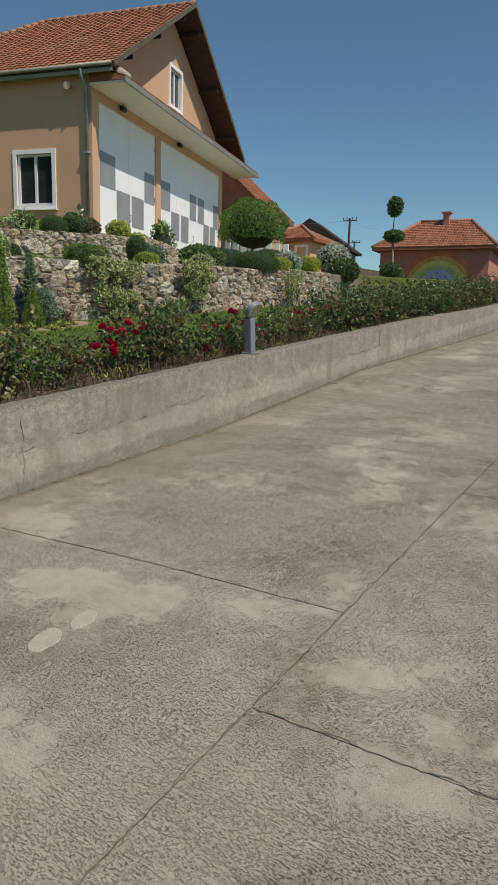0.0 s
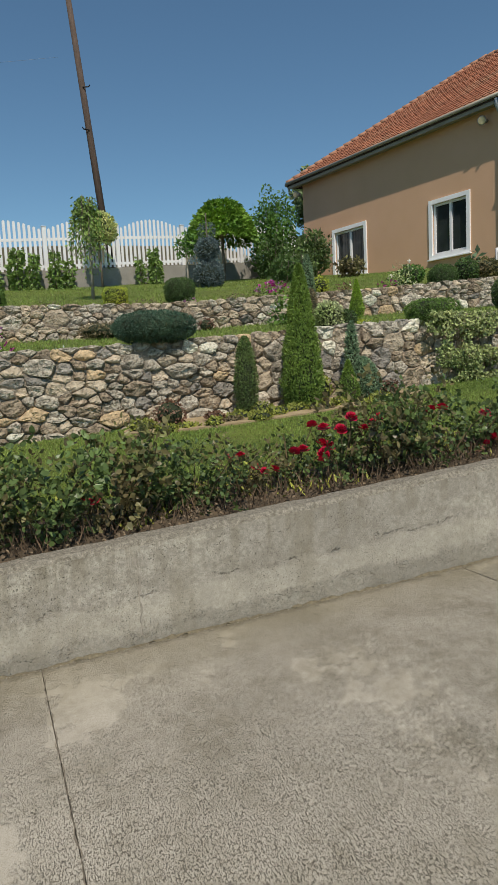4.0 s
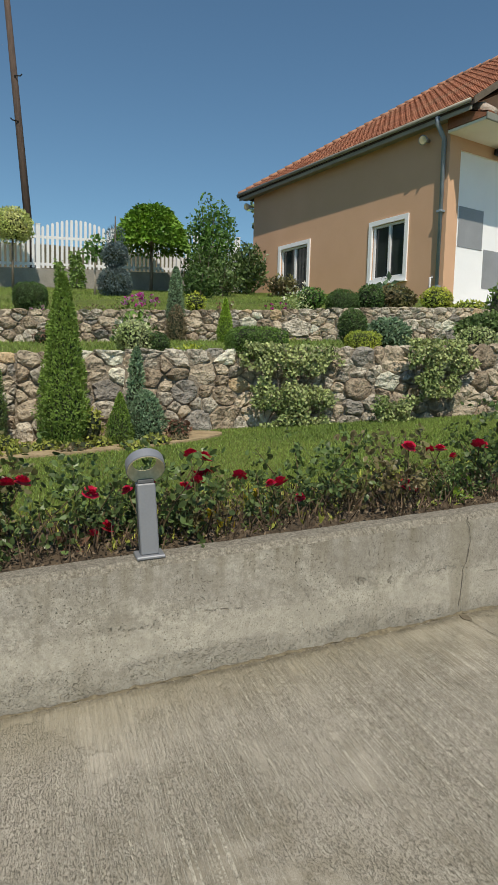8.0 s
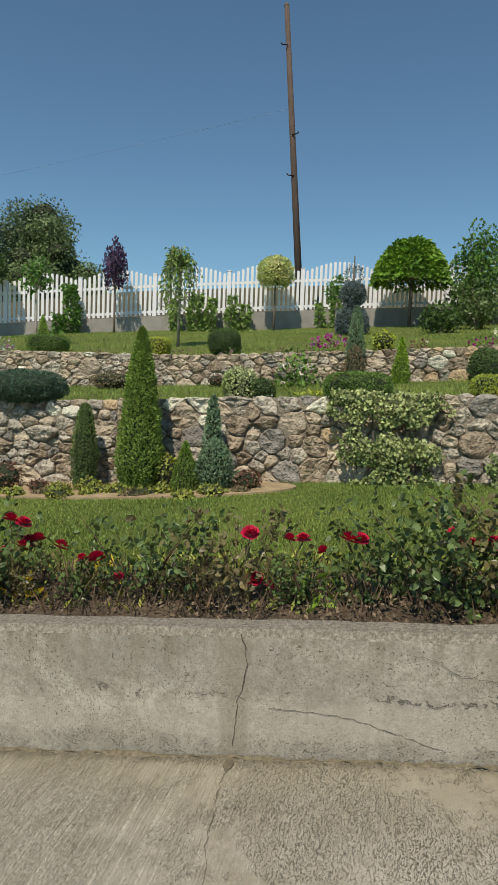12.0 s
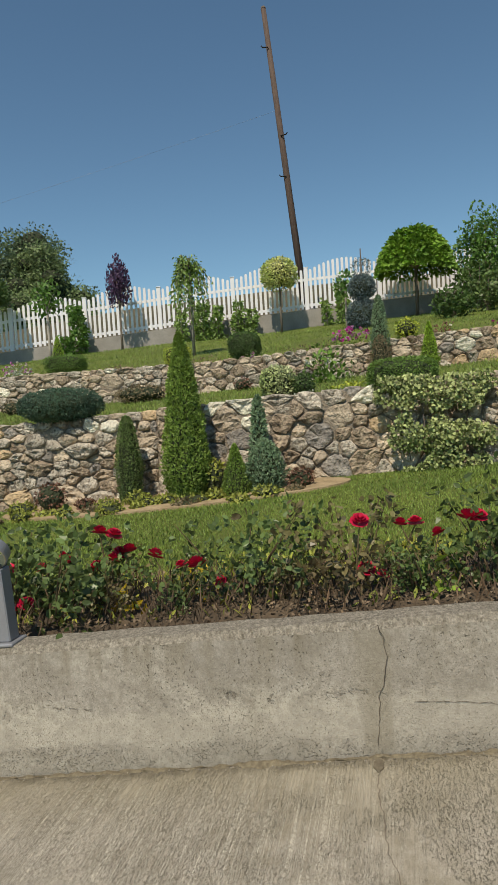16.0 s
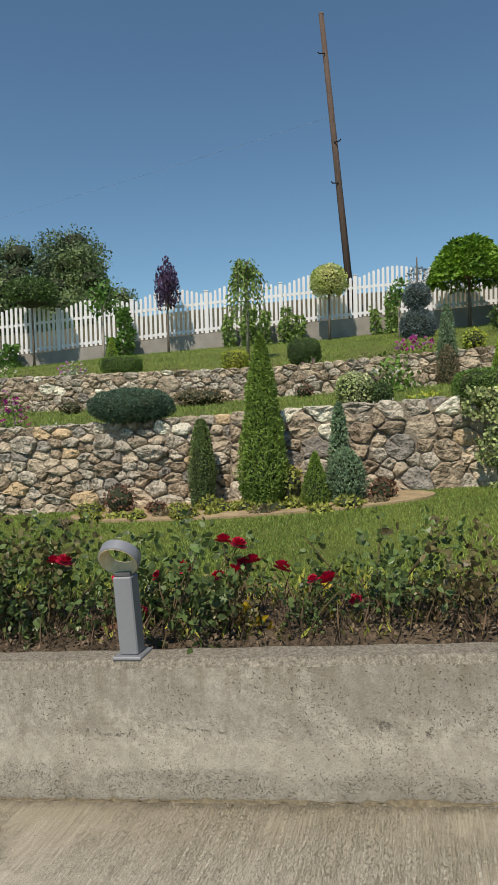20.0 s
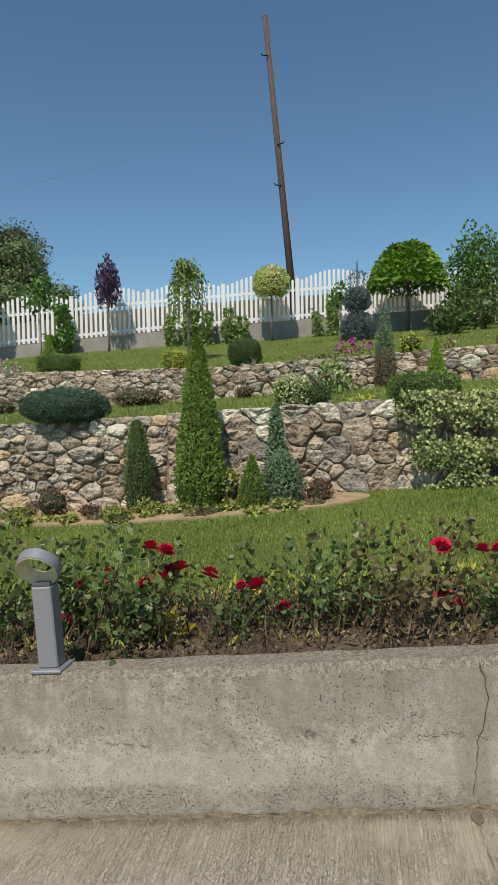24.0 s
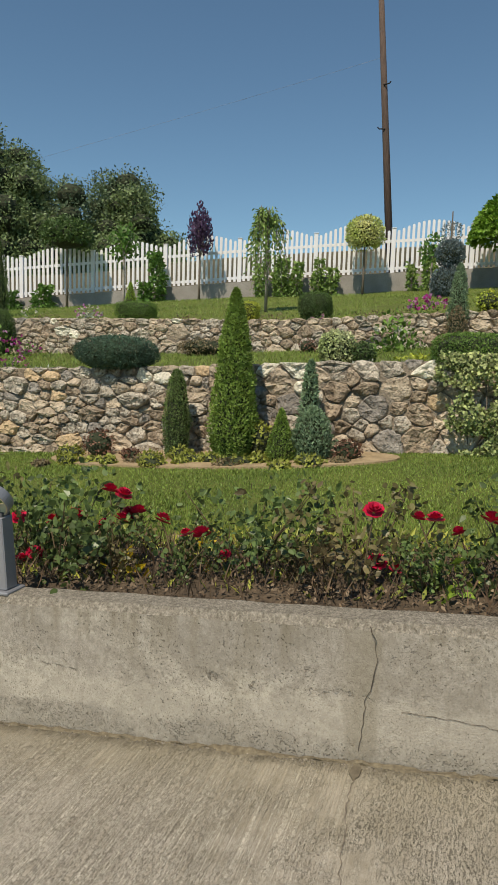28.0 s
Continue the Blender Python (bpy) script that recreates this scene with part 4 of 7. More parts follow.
cr = prism([(-CO, CZ + 0.07), (0.0, CZ + 0.07), (0.0, CZ + 0.50), (-CO, CZ + 0.12)], -0.12, 11.75, axis=0)
hpart("canopy_roof", cr, M["tile"])


def tile_field(quad, nu, nv, name, parent, th=0.03, mask=None):
    """Rows of lapped roof tiles on a sloping plane. quad(u, v) gives a point; v runs up the slope."""
    verts, faces = [], []
    nrm = (Vector(quad(1, 0)) - Vector(quad(0, 0))).cross(Vector(quad(0, 1)) - Vector(quad(0, 0))).normalized()
    if nrm.z < 0:
        nrm = -nrm
    for j in range(nv):
        for i in range(nu):
            u0, u1, v0, v1 = i / nu, (i + 1) / nu, j / nv, (j + 1.15) / nv
            if mask and not mask((u0 + u1) / 2, (v0 + min(v1, 1)) / 2):
                continue
            b = len(verts)
            for u, v, h in ((u0, v0, th), (u0 + (u1 - u0) * 0.3, v0, th + 0.016), (u0 + (u1 - u0) * 0.65, v0, th + 0.004), (u1, v0, th),
                            (u0, v1, 0.004), (u0 + (u1 - u0) * 0.3, v1, 0.024), (u0 + (u1 - u0) * 0.65, v1, 0.006), (u1, v1, 0.004)):
                verts.append(Vector(quad(u, v)) + nrm * h)
            for u in (u0, u1):
                verts.append(Vector(quad(u, v0)) - nrm * 0.01)
            for k in range(3):
                faces.append((b + k, b + k + 1, b + k + 5, b + k + 4))
            faces += [(b + 8, b + 9, b + 3, b), (b, b + 3, b + 2, b + 1)]
    return tagged(under(name, quick(name, [tuple(v) for v in verts], faces, M["tile"]), parent), kind="stuff")


tile_field(lambda u, v: (-0.12 + 11.85 * u, -CO + CO * v, CZ + 0.13 + 0.38 * v), 46, 4, "canopy_tiles", house)
hpart("ridge_tile", tube([(0.25, -0.02, CZ + 0.55), (0.22, -0.35, CZ + 0.47), (0.16, -0.7, CZ + 0.34), (0.06, -CO, CZ + 0.15)], [0.19, 0.18, 0.16, 0.10], 9), M["mortarcap"], label="pale mortared ridge of the canopy roof", smooth=True)

# main roof: gable in front, hip behind
OV, FO, LOV = 0.30, 0.84, 0.50
RIDGE_END = 4.85
e0, e1 = -OV, 2 * MID + OV
y0h, y1h = -FO, HL + LOV
rf = bmesh.new()
P = {k: Vector(p) for k, p in dict(a=(e0, y0h, EAVE), b=(e1, y0h, EAVE), c=(e1, y1h, EAVE), d=(e0, y1h, EAVE), p=(MID, y0h, PEAK), q=(MID, RIDGE_END, PEAK)).items()}
top = {k: rf.verts.new(v) for k, v in P.items()}
low = {k: rf.verts.new(v - Vector((0, 0, 0.11))) for k, v in P.items()}
for f in ("adqp", "bpqc", "cqd"):
    rf.faces.new([top[k] for k in f]), rf.faces.new([low[k] for k in reversed(f)])
for a, b in ("ad", "dc", "cb", "bp", "pa"):
    rf.faces.new((top[a], top[b], low[b], low[a]))
roof = hpart("roof", rf, M["dkwood"], label="clay tile roof over dark boards")
def slope_left(u, v):
    ya, yb = y0h, y1h + (RIDGE_END - y1h) * v
    return (e0 + (MID - e0) * v, ya + (y1h - ya) * u, EAVE + (PEAK - EAVE) * v)
def in_left(u, v):
    return y0h + (y1h - y0h) * u < y1h + (RIDGE_END - y1h) * v - 0.06
tile_field(slope_left, 46, 27, "roof_tiles", roof, mask=in_left)
tile_field(lambda u, v: (e1 + (MID - e1) * v, y0h + (y1h - y0h) * u, EAVE + (PEAK - EAVE) * v), 46, 27, "roof_tiles", roof, mask=in_left)
def hip_mask(u, v):
    return abs(u - 0.5) < 0.5 * (1 - v) - 0.01
tile_field(lambda u, v: (e0 + (e1 - e0) * u, y1h + (RIDGE_END - y1h) * v, EAVE + (PEAK - EAVE) * v), 54, 27, "roof_tiles", roof, mask=hip_mask)
def ridge_run(a, b, n):
    a, b = Vector(a), Vector(b)
    for i in range(n):
        p, q = a + (b - a) * i / n, a + (b - a) * (i + 1.1) / n
        bm = tube([p + Vector((0, 0, 0.02)), q + Vector((0, 0, 0.0))], [0.092, 0.078], 8)
        part("ridge_tile", bm, M["ridge"], roof, smooth=True)
ridge_run(P["p"], P["q"], 17)
ridge_run(P["d"], P["q"], 26)
ridge_run(P["c"], P["q"], 22)
for k, (a, b) in enumerate((("a", "p"), ("b", "p"))):
    A, B = P[a], P[b]
    bm = bmesh.new()
    off = [(0.0, 0.05), (0.0, -0.11), (0.03, -0.11), (0.03, 0.05)]
    va = [bm.verts.new(A + Vector((0, -y, z))) for y, z in off]
    vb = [bm.verts.new(B + Vector((0, -y, z))) for y, z in off]
    for i in range(4):
        bm.faces.new((va[i], va[(i + 1) % 4], vb[(i + 1) % 4], vb[i]))
    bm.faces.new(va[::-1]), bm.faces.new(vb)
    part("verge_board", bm, M["verge"], roof, "weathered brown verge board")
    n = 3
    for i in range(n):
        p = A + (B - A) * (0.22 + 0.33 * i)
        part("purlin_end", box((p.x - 0.05, p.y + 0.08, p.z - 0.30), (p.x + 0.05, 0.0, p.z - 0.18), 0.01), M["dkwood"], roof)
# soffit, gutter and downpipe on the long side
hpart("soffit", box((e0 + 0.03, -0.02, EAVE - 0.15), (-0.002, y1h - 0.02, EAVE - 0.115)), M["gutter"])
hpart("fascia_board", box((e0 + 0.005, y0h + 0.05, EAVE - 0.20), (e0 + 0.029, y1h - 0.03, EAVE - 0.03), 0.004), mat("weathered_fascia", (0.36, 0.33, 0.27), (0.27, 0.245, 0.20), scale=4, fine=50, stretch=(3, 0.4, 3)), label="weathered grey fascia board")
gut = tube([(e0 - 0.04, y0h + 0.05, EAVE - 0.02), (e0 - 0.04, y1h, EAVE - 0.02)], 0.048, 10)
hpart("gutter", gut, M["gutter"], label="grey-green metal gutter", smooth=True)
hpart("gutter", tube([(e0, y1h + 0.06, EAVE - 0.03), (e1, y1h + 0.06, EAVE - 0.03)], 0.06, 8), M["gutter"], smooth=True)
hpart("downpipe", tube([(e0 - 0.02, 0.12, EAVE - 0.1), (e0 - 0.02, 0.12, EAVE - 0.22), (-0.07, 0.12, EAVE - 0.52), (-0.07, 0.12, 2.2)], 0.055, 10), M["pipe"], label="blue-grey metal downpipe", smooth=True)
for z in (3.3, 5.0):
    hpart("pipe_bracket", box((-0.14, 0.05, z), (0.0, 0.19, z + 0.05), 0.004), M["pipe"])
hpart("vent_pipe", tube([(-0.05, 0.28, 3.55), (-0.12, 0.28, 3.55), (-0.12, 0.28, 3.0), (-0.12, 0.28, 2.3)], 0.03, 8), M["pvc"], label="thin white vent pipe", smooth=True)
for a in (0.62, HL + 0.1):
    z = EAVE - 0.42
    lamp = hpart("flood_lamp", tube([(-0.02, a, z), (-0.13, a, z), (-0.26, a - 0.03, z - 0.03)], [0.04, 0.06, 0.115], 14), M["steel"], label="round steel flood lamp", smooth=True)
    part("lamp_glass", tube([(-0.262, a - 0.03, z - 0.03), (-0.27, a - 0.032, z - 0.032)], [0.095, 0.09], 14), M["diffuser"], lamp)
for b in (1.55, 5.6):
    lamp = hpart("spotlight", box((b - 0.12, -0.18, CZ - 0.20), (b + 0.12, -0.06, CZ - 0.06), 0.02), M["black"], label="small black spotlight")
    part("lamp_bracket", tube([(b, -0.08, CZ - 0.12), (b, 0.0, CZ - 0.05)], 0.012, 6), M["black"], lamp)



# ---- foliage ----
def leafm(name, col, col2=None, island=0.38, rough=0.5, trans=0.22, scale=2.0):
    col2 = col2 or tuple(c * 0.6 for c in col)
    if max(col) < 0.45:
        col, col2 = tuple(min(0.6, c * 1.9) for c in col), tuple(min(0.6, c * 2.05) for c in col2)
    return mat(name, col, col2, rough=rough, scale=scale, fine=25, bump=0, island=island, trans=trans, spec=0.35)


LEAF = dict(
    rose=leafm("rose_leaf", (0.072, 0.110, 0.032), (0.040, 0.058, 0.02), 0.5, 0.38),
    rose2=leafm("dusky_rose_leaf", (0.098, 0.100, 0.036), (0.066, 0.052, 0.026), 0.5, 0.38),
    stem=mat("green_brown_stem", (0.13, 0.11, 0.05), (0.09, 0.06, 0.035), scale=12, bump=0.3),
    red=leafm("red_petal", (0.64, 0.018, 0.075), (0.47, 0.01, 0.045), 0.2, 0.45, 0.2),
    thuja=leafm("bright_thuja", (0.125, 0.185, 0.034), (0.07, 0.112, 0.021), 0.28),
    column=leafm("dark_conifer", (0.085, 0.125, 0.035), (0.048, 0.075, 0.024)),
    lime=leafm("lime_conifer", (0.16, 0.24, 0.025), (0.10, 0.16, 0.02)),
    juniper=leafm("grey_juniper", (0.12, 0.175, 0.10), (0.07, 0.11, 0.06)),
    box=leafm("clipped_box", (0.055, 0.095, 0.024), (0.03, 0.055, 0.016)),
    boxl=leafm("bright_clipped_hedge", (0.09, 0.155, 0.028), (0.05, 0.09, 0.018)),
    bluehedge=leafm("blue_green_hedge", (0.045, 0.085, 0.05), (0.025, 0.05, 0.032)),
    yellow=leafm("golden_hedge", (0.33, 0.31, 0.035), (0.16, 0.20, 0.03)),
    varieg=leafm("cream_edged_leaf", (0.36, 0.36, 0.20), (0.15, 0.19, 0.07), 0.55),
    ivy=leafm("variegated_ivy", (0.225, 0.245, 0.105), (0.10, 0.13, 0.045), 0.7),
    spruce=leafm("blue_spruce", (0.085, 0.115, 0.115), (0.05, 0.07, 0.072)),
    tree=leafm("tree_leaf", (0.07, 0.14, 0.025), (0.04, 0.085, 0.018)),
    catalpa=leafm("fresh_tree_leaf", (0.11, 0.195, 0.02), (0.055, 0.11, 0.016)),
    gold=leafm("pale_gold_leaf", (0.36, 0.38, 0.13), (0.22, 0.27, 0.07)),
    purple=leafm("purple_leaf", (0.058, 0.034, 0.068), (0.034, 0.02, 0.046)),
    willow=leafm("hanging_leaf", (0.13, 0.19, 0.05), (0.075, 0.12, 0.03)),
    forest=leafm("wood_leaf", (0.105, 0.145, 0.055), (0.062, 0.09, 0.036), scale=0.5),
    forest2=leafm("dark_wood_leaf", (0.08, 0.115, 0.055), (0.05, 0.075, 0.04), scale=0.5),
    lavender=leafm("grey_lavender", (0.24, 0.27, 0.22), (0.15, 0.17, 0.13)),
    dry=leafm("brown_twiggy_shrub", (0.15, 0.115, 0.07), (0.09, 0.075, 0.04)),
    wine=leafm("red_brown_leaf", (0.13, 0.06, 0.035), (0.08, 0.045, 0.03)),
    cover=leafm("yellow_green_cover", (0.22, 0.22, 0.04), (0.12, 0.14, 0.03)),
    magenta=leafm("magenta_petal", (0.48, 0.04, 0.30), (0.38, 0.03, 0.22), 0.25),
    pinkp=leafm("pale_pink_petal", (0.65, 0.35, 0.55), (0.5, 0.2, 0.4), 0.25),
    whitep=leafm("white_petal", (0.78, 0.77, 0.70), (0.7, 0.68, 0.55), 0.12),
    yellowp=leafm("yellow_leaf", (0.60, 0.42, 0.02), (0.45, 0.33, 0.02), 0.2),
    grass=leafm("grass_blade", (0.130, 0.176, 0.038), (0.080, 0.118, 0.026), 0.55, scale=0.8),
    # dark colour stands in for the shade deep inside foliage
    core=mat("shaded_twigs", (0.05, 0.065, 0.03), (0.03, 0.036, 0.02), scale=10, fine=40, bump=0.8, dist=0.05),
    bark=mat("grey_bark", (0.23, 0.19, 0.15), (0.13, 0.105, 0.08), scale=9, fine=50, bump=0.6, stretch=(3, 3, 0.6)),
    pale=mat("pale_stake_bark", (0.42, 0.38, 0.32), (0.3, 0.27, 0.22), scale=9, bump=0.4),
)


def unit(a):
    return a / np.maximum(np.linalg.norm(a, axis=1, keepdims=True), 1e-6)


def leaves(name, pts, out, size, material, rng, width=0.55, along=0.35, up=0.0, vary=0.35, oval=False):
    """Many small folded leaves, each at a point and turned roughly outward."""
    pts, out = np.asarray(pts, float), np.asarray(out, float)
    n = len(pts)
    L = size * (1 + vary * rng.uniform(-1, 1, (n, 1)))
    axis = unit(unit(out) * along + unit(rng.normal(size=(n, 3))) * 0.75 + np.array([0, 0, up]))
    nrm = unit(unit(out) + 0.7 * unit(rng.normal(size=(n, 3))))
    w = unit(np.cross(axis, nrm)) * width * L / 2
    nn = unit(np.cross(w, axis))
    if oval:
        v = np.stack([pts, pts + axis * L * 0.28 + w * 0.85 + nn * L * 0.05, pts + axis * L * 0.68 + w * 0.8 + nn * L * 0.07, pts + axis * L, pts + axis * L * 0.68 - w * 0.8 + nn * L * 0.07, pts + axis * L * 0.28 - w * 0.85 + nn * L * 0.05], axis=1).reshape(-1, 3)
        return quick(name, v, np.arange(6 * n).reshape(n, 6), material)
    v = np.stack([pts, pts + axis * L * 0.45 + w + nn * L * 0.06, pts + axis * L, pts + axis * L * 0.45 - w + nn * L * 0.06], axis=1).reshape(-1, 3)
    return quick(name, v, np.arange(4 * n).reshape(n, 4), material)


def blob_points(rng, n, shape, p=2.0, rough=0.05, skin=0.15, low=-1.0):
    """Points on the skin of a rounded body: half sizes, boxiness p, uneven."""
    d = unit(rng.normal(size=(n, 3)))
    d = d[d[:, 2] > low]
    a = np.abs(d) ** p
    r = (a.sum(axis=1)) ** (-1.0 / p)
    bump = np.array([noise.noise((x * 2.3, y * 2.3, z * 2.3)) for x, y, z in d])
    r = r * (1 + rough * bump * 2) * (1 - skin * rng.uniform(0, 1, len(d)) ** 2)
    return d * r[:, None] * np.array(shape), d


# added filler body, coloured as inner shade, that keeps a crown opaque
def blob_core(shape, p=2.0, scale=0.86):
    bm = bmesh.new()
    bmesh.ops.create_icosphere(bm, subdivisions=2, radius=1)
    for v in bm.verts:
        d = v.co.normalized()
        r = (abs(d.x) ** p + abs(d.y) ** p + abs(d.z) ** p) ** (-1.0 / p)
        v.co = Vector([d[i] * r * shape[i] * scale * (1 + 0.06 * noise.noise(d * 3)) for i in range(3)])
    return bm


SEED = [100]


def rngs():
    SEED[0] += 1
    return np.random.RandomState(SEED[0])


def at_ground(x, y, dz=0.0):
    return terrain(x, y) + dz


def clipped(x, y, w, d, h, leaf, label, name="clipped_shrub", p=3.0, size=0.035, n=None, z=None, rot=0, lift=0.0, group=""):
    """A shrub clipped to a rounded body."""
    rng = rngs()
    z = at_ground(x, y) if z is None else z
    th = empty(name, pose(x, y, z - 0.02, 0, 0, rot), label, "shrub", group)
    shape = (d / 2, w / 2, h / 2)
    if not n:
        size *= 0.58
    n = n or int(min(15000, 470 * (w * h + d * w + d * h) / (size / 0.035) ** 2 / 0.12))
    pts, out = blob_points(rng, n, shape, p)
    pts[:, 2] += h / 2 + lift
    under("foliage", leaves("foliage", pts, out, size, leaf, rng, width=0.6), th)
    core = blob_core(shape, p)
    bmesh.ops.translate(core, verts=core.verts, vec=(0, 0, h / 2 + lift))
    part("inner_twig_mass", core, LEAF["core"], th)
    part("trunk", tube([(0, 0, -0.05), (0, 0, h / 2 + lift)], 0.025, 6), LEAF["bark"], th)
    return th


def conifer(x, y, w, h, leaf, label, size=0.05, n=1800, belly=0.25, power=0.8, z=None, name="conifer", spray=0.55):
    """A cone or column of upright sprays."""
    rng = rngs()
    z = at_ground(x, y) if z is None else z
    th = empty(name, pose(x, y, z - 0.03), label, "conifer")
    if name != "leafy_shrub":
        size, n = size * 0.55, int(n * 3.6)
    t = rng.uniform(0, 1, n) ** 1.15
    def rad(t):
        up = np.clip((1 - t) / (1 - belly), 0, 1) ** power
        dn = 0.72 + 0.28 * np.clip(t / belly, 0, 1)
        return w / 2 * np.where(t > belly, up, dn)
    a = rng.uniform(0, 2 * np.pi, n)
    lump = np.array([1 + 0.12 * noise.noise((math.cos(q) * 2.2, math.sin(q) * 2.2, s * h * 4)) + 0.26 * noise.noise((math.cos(q) * 6.5, math.sin(q) * 6.5, s * h * 5)) for q, s in zip(a, t)])
    r = rad(t) * lump * (1 - 0.22 * rng.uniform(0, 1, n) ** 2)
    pts = np.stack([r * np.cos(a), r * np.sin(a), t * h], axis=1)
    out = np.stack([np.cos(a), np.sin(a), np.full(n, 0.3)], axis=1)
    under("foliage", leaves("foliage", pts, out, size, leaf, rng, width=0.5, along=0.5, up=spray), th)
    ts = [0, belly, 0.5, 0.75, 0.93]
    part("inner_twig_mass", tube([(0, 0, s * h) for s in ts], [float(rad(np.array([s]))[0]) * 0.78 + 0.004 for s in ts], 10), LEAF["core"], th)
    part("trunk", tube([(0, 0, -0.06), (0, 0, 0.2)], 0.03, 6), LEAF["bark"], th)
    return th


def crown_tree(x, y, trunk_h, shape, leaf, label, n=1500, size=0.09, p=2.0, trunk_r=0.035, bark=None, name="tree", fill=0.6, lean=0.0, z=None, low=-0.75, up=0.0, width=0.6):
    """A standard tree: tapered trunk, forking limbs and a leafy crown."""
    rng = rngs()
    z = at_ground(x, y) if z is None else z
    th = empty(name, pose(x, y, z - 0.03), label, "tree")
    c = trunk_h + shape[2] * 0.8
    bark = bark or LEAF["bark"]
    part("trunk", tube([(0, 0, -0.1), (lean * 0.4, lean * 0.3, trunk_h * 0.5), (lean, lean * 0.4, trunk_h), (lean, lean * 0.4, c)], [trunk_r * 1.3, trunk_r, trunk_r * 0.85, trunk_r * 0.4], 8), bark, th, smooth=True)
    for k in range(7):
        q = 2 * math.pi * k / 7 + rng.uniform(-0.3, 0.3)
        e = Vector((math.cos(q) * shape[0] * 0.75, math.sin(q) * shape[1] * 0.75, c + shape[2] * rng.uniform(-0.3, 0.6)))
        s = Vector((lean, lean * 0.4, trunk_h + 0.03 * k))
        part("limb", tube([s, s.lerp(e, 0.5) + Vector((0, 0, 0.05)), e], [trunk_r * 0.5, trunk_r * 0.35, trunk_r * 0.15], 5), bark, th)
    pts, out = blob_points(rng, n, shape, p, rough=0.08 if n > 2000 else 0.13, skin=fill, low=low)
    pts += np.array([lean, lean * 0.4, c])
    under("crown", leaves("crown", pts, out, size, leaf, rng, width=width, up=up), th)
    if fill < 0.28:
        core = blob_core(shape, p, 0.74)
        bmesh.ops.translate(core, verts=core.verts, vec=(lean, lean * 0.4, c))
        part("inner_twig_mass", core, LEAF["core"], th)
    return th


def flower_clump(x, y, w, d, h, leaf, petals, label, n=260, heads=40, size=0.05, head=0.03, z=None, name="flowering_plant"):
    """A loose clump of leaves with small flower heads."""
    rng = rngs()
    z = at_ground(x, y) if z is None else z
    th = empty(name, pose(x, y, z - 0.02), label, "flower")
    pts, out = blob_points(rng, n, (d / 2, w / 2, h), 2.0, 0.15, 0.8, low=-0.05)
    under("foliage", leaves("foliage", pts, out, size, leaf, rng, up=0.3), th)
    for col in petals:
        ps, _ = blob_points(rng, heads, (d / 2, w / 2, h * 1.05), 2.0, 0.15, 0.3, low=0.15)
        P5 = np.repeat(ps, 6, axis=0)
        o5 = unit(rng.normal(size=(len(P5), 3)) + np.array([0.4, 0, 0.4]))
        under("blossom", leaves("blossom", P5, o5, head, col, rng, width=0.9, along=1.0, vary=0.15), th)
    return th


# grass
def grass(name, x0, x1, y0, y1, n, h, seed, label):
    rng = np.random.RandomState(seed)
    x, y = rng.uniform(x0, x1, n), rng.uniform(y0, y1, n)
    z = np.array([terrain(a, b) for a, b in zip(x, y)])
    q = rng.uniform(0, 2 * np.pi, n)
    hh = h * rng.uniform(0.5, 1.2, n)
    w = 0.004 + 0.003 * rng.rand(n)
    lx, ly = rng.normal(0, 0.5, n) * hh, rng.normal(0, 0.5, n) * hh
    a = np.stack([x - w * np.cos(q), y - w * np.sin(q), z - 0.01], 1)
    b = np.stack([x + w * np.cos(q), y + w * np.sin(q), z - 0.01], 1)
    c = np.stack([x + lx, y + ly, z + hh], 1)
    v = np.stack([a, b, c], 1).reshape(-1, 3)
    tagged(new(name, quick(name, v, np.arange(3 * n).reshape(n, 3), LEAF["grass"])), label, "grass", kind="stuff")


grass("grass_lower", -6.88, -3.85, -3.0, 15.0, 300000, 0.021, 1, "short mown grass of the lower lawn")
grass("grass_terrace", -10.35, -7.2, -4.0, 16.0, 34000, 0.045, 2, "thin grass on the terrace between the walls")
grass("grass_upper", -19.1, -10.7, -10.0, 15.0, 90000, 0.04, 3, "mown grass of the upper lawn")

# ---- conifers in front of the lower stone wall ----
conifer(-6.5, 4.78, 0.44, 1.58, LEAF["thuja"], "tall bright green thuja cone before the stone wall", 0.045, 6400, 0.2, 0.62, name="thuja")
conifer(-6.6, 4.16, 0.26, 0.88, LEAF["column"], "small dark green column conifer before the stone wall", 0.032, 2400, 0.45, 0.45)
conifer(-6.38, 5.28, 0.25, 0.50, LEAF["thuja"], "small green cone conifer at the bed edge", 0.035, 1400, 0.25, 0.8)
conifer(-6.5, 5.53, 0.38, 0.50, LEAF["juniper"], "spreading grey-green juniper before the wall", 0.05, 1300, 0.4, 0.5, name="juniper")
conifer(-6.64, 5.46, 0.17, 0.90, LEAF["juniper"], "slender upright grey-green juniper before the wall", 0.06, 700, 0.4, 0.5, name="juniper")
clipped(-6.55, 5.02, 0.25, 0.2, 0.36, LEAF["cover"], "loose yellow-green shrub at the wall foot", p=2, size=0.04, n=380)
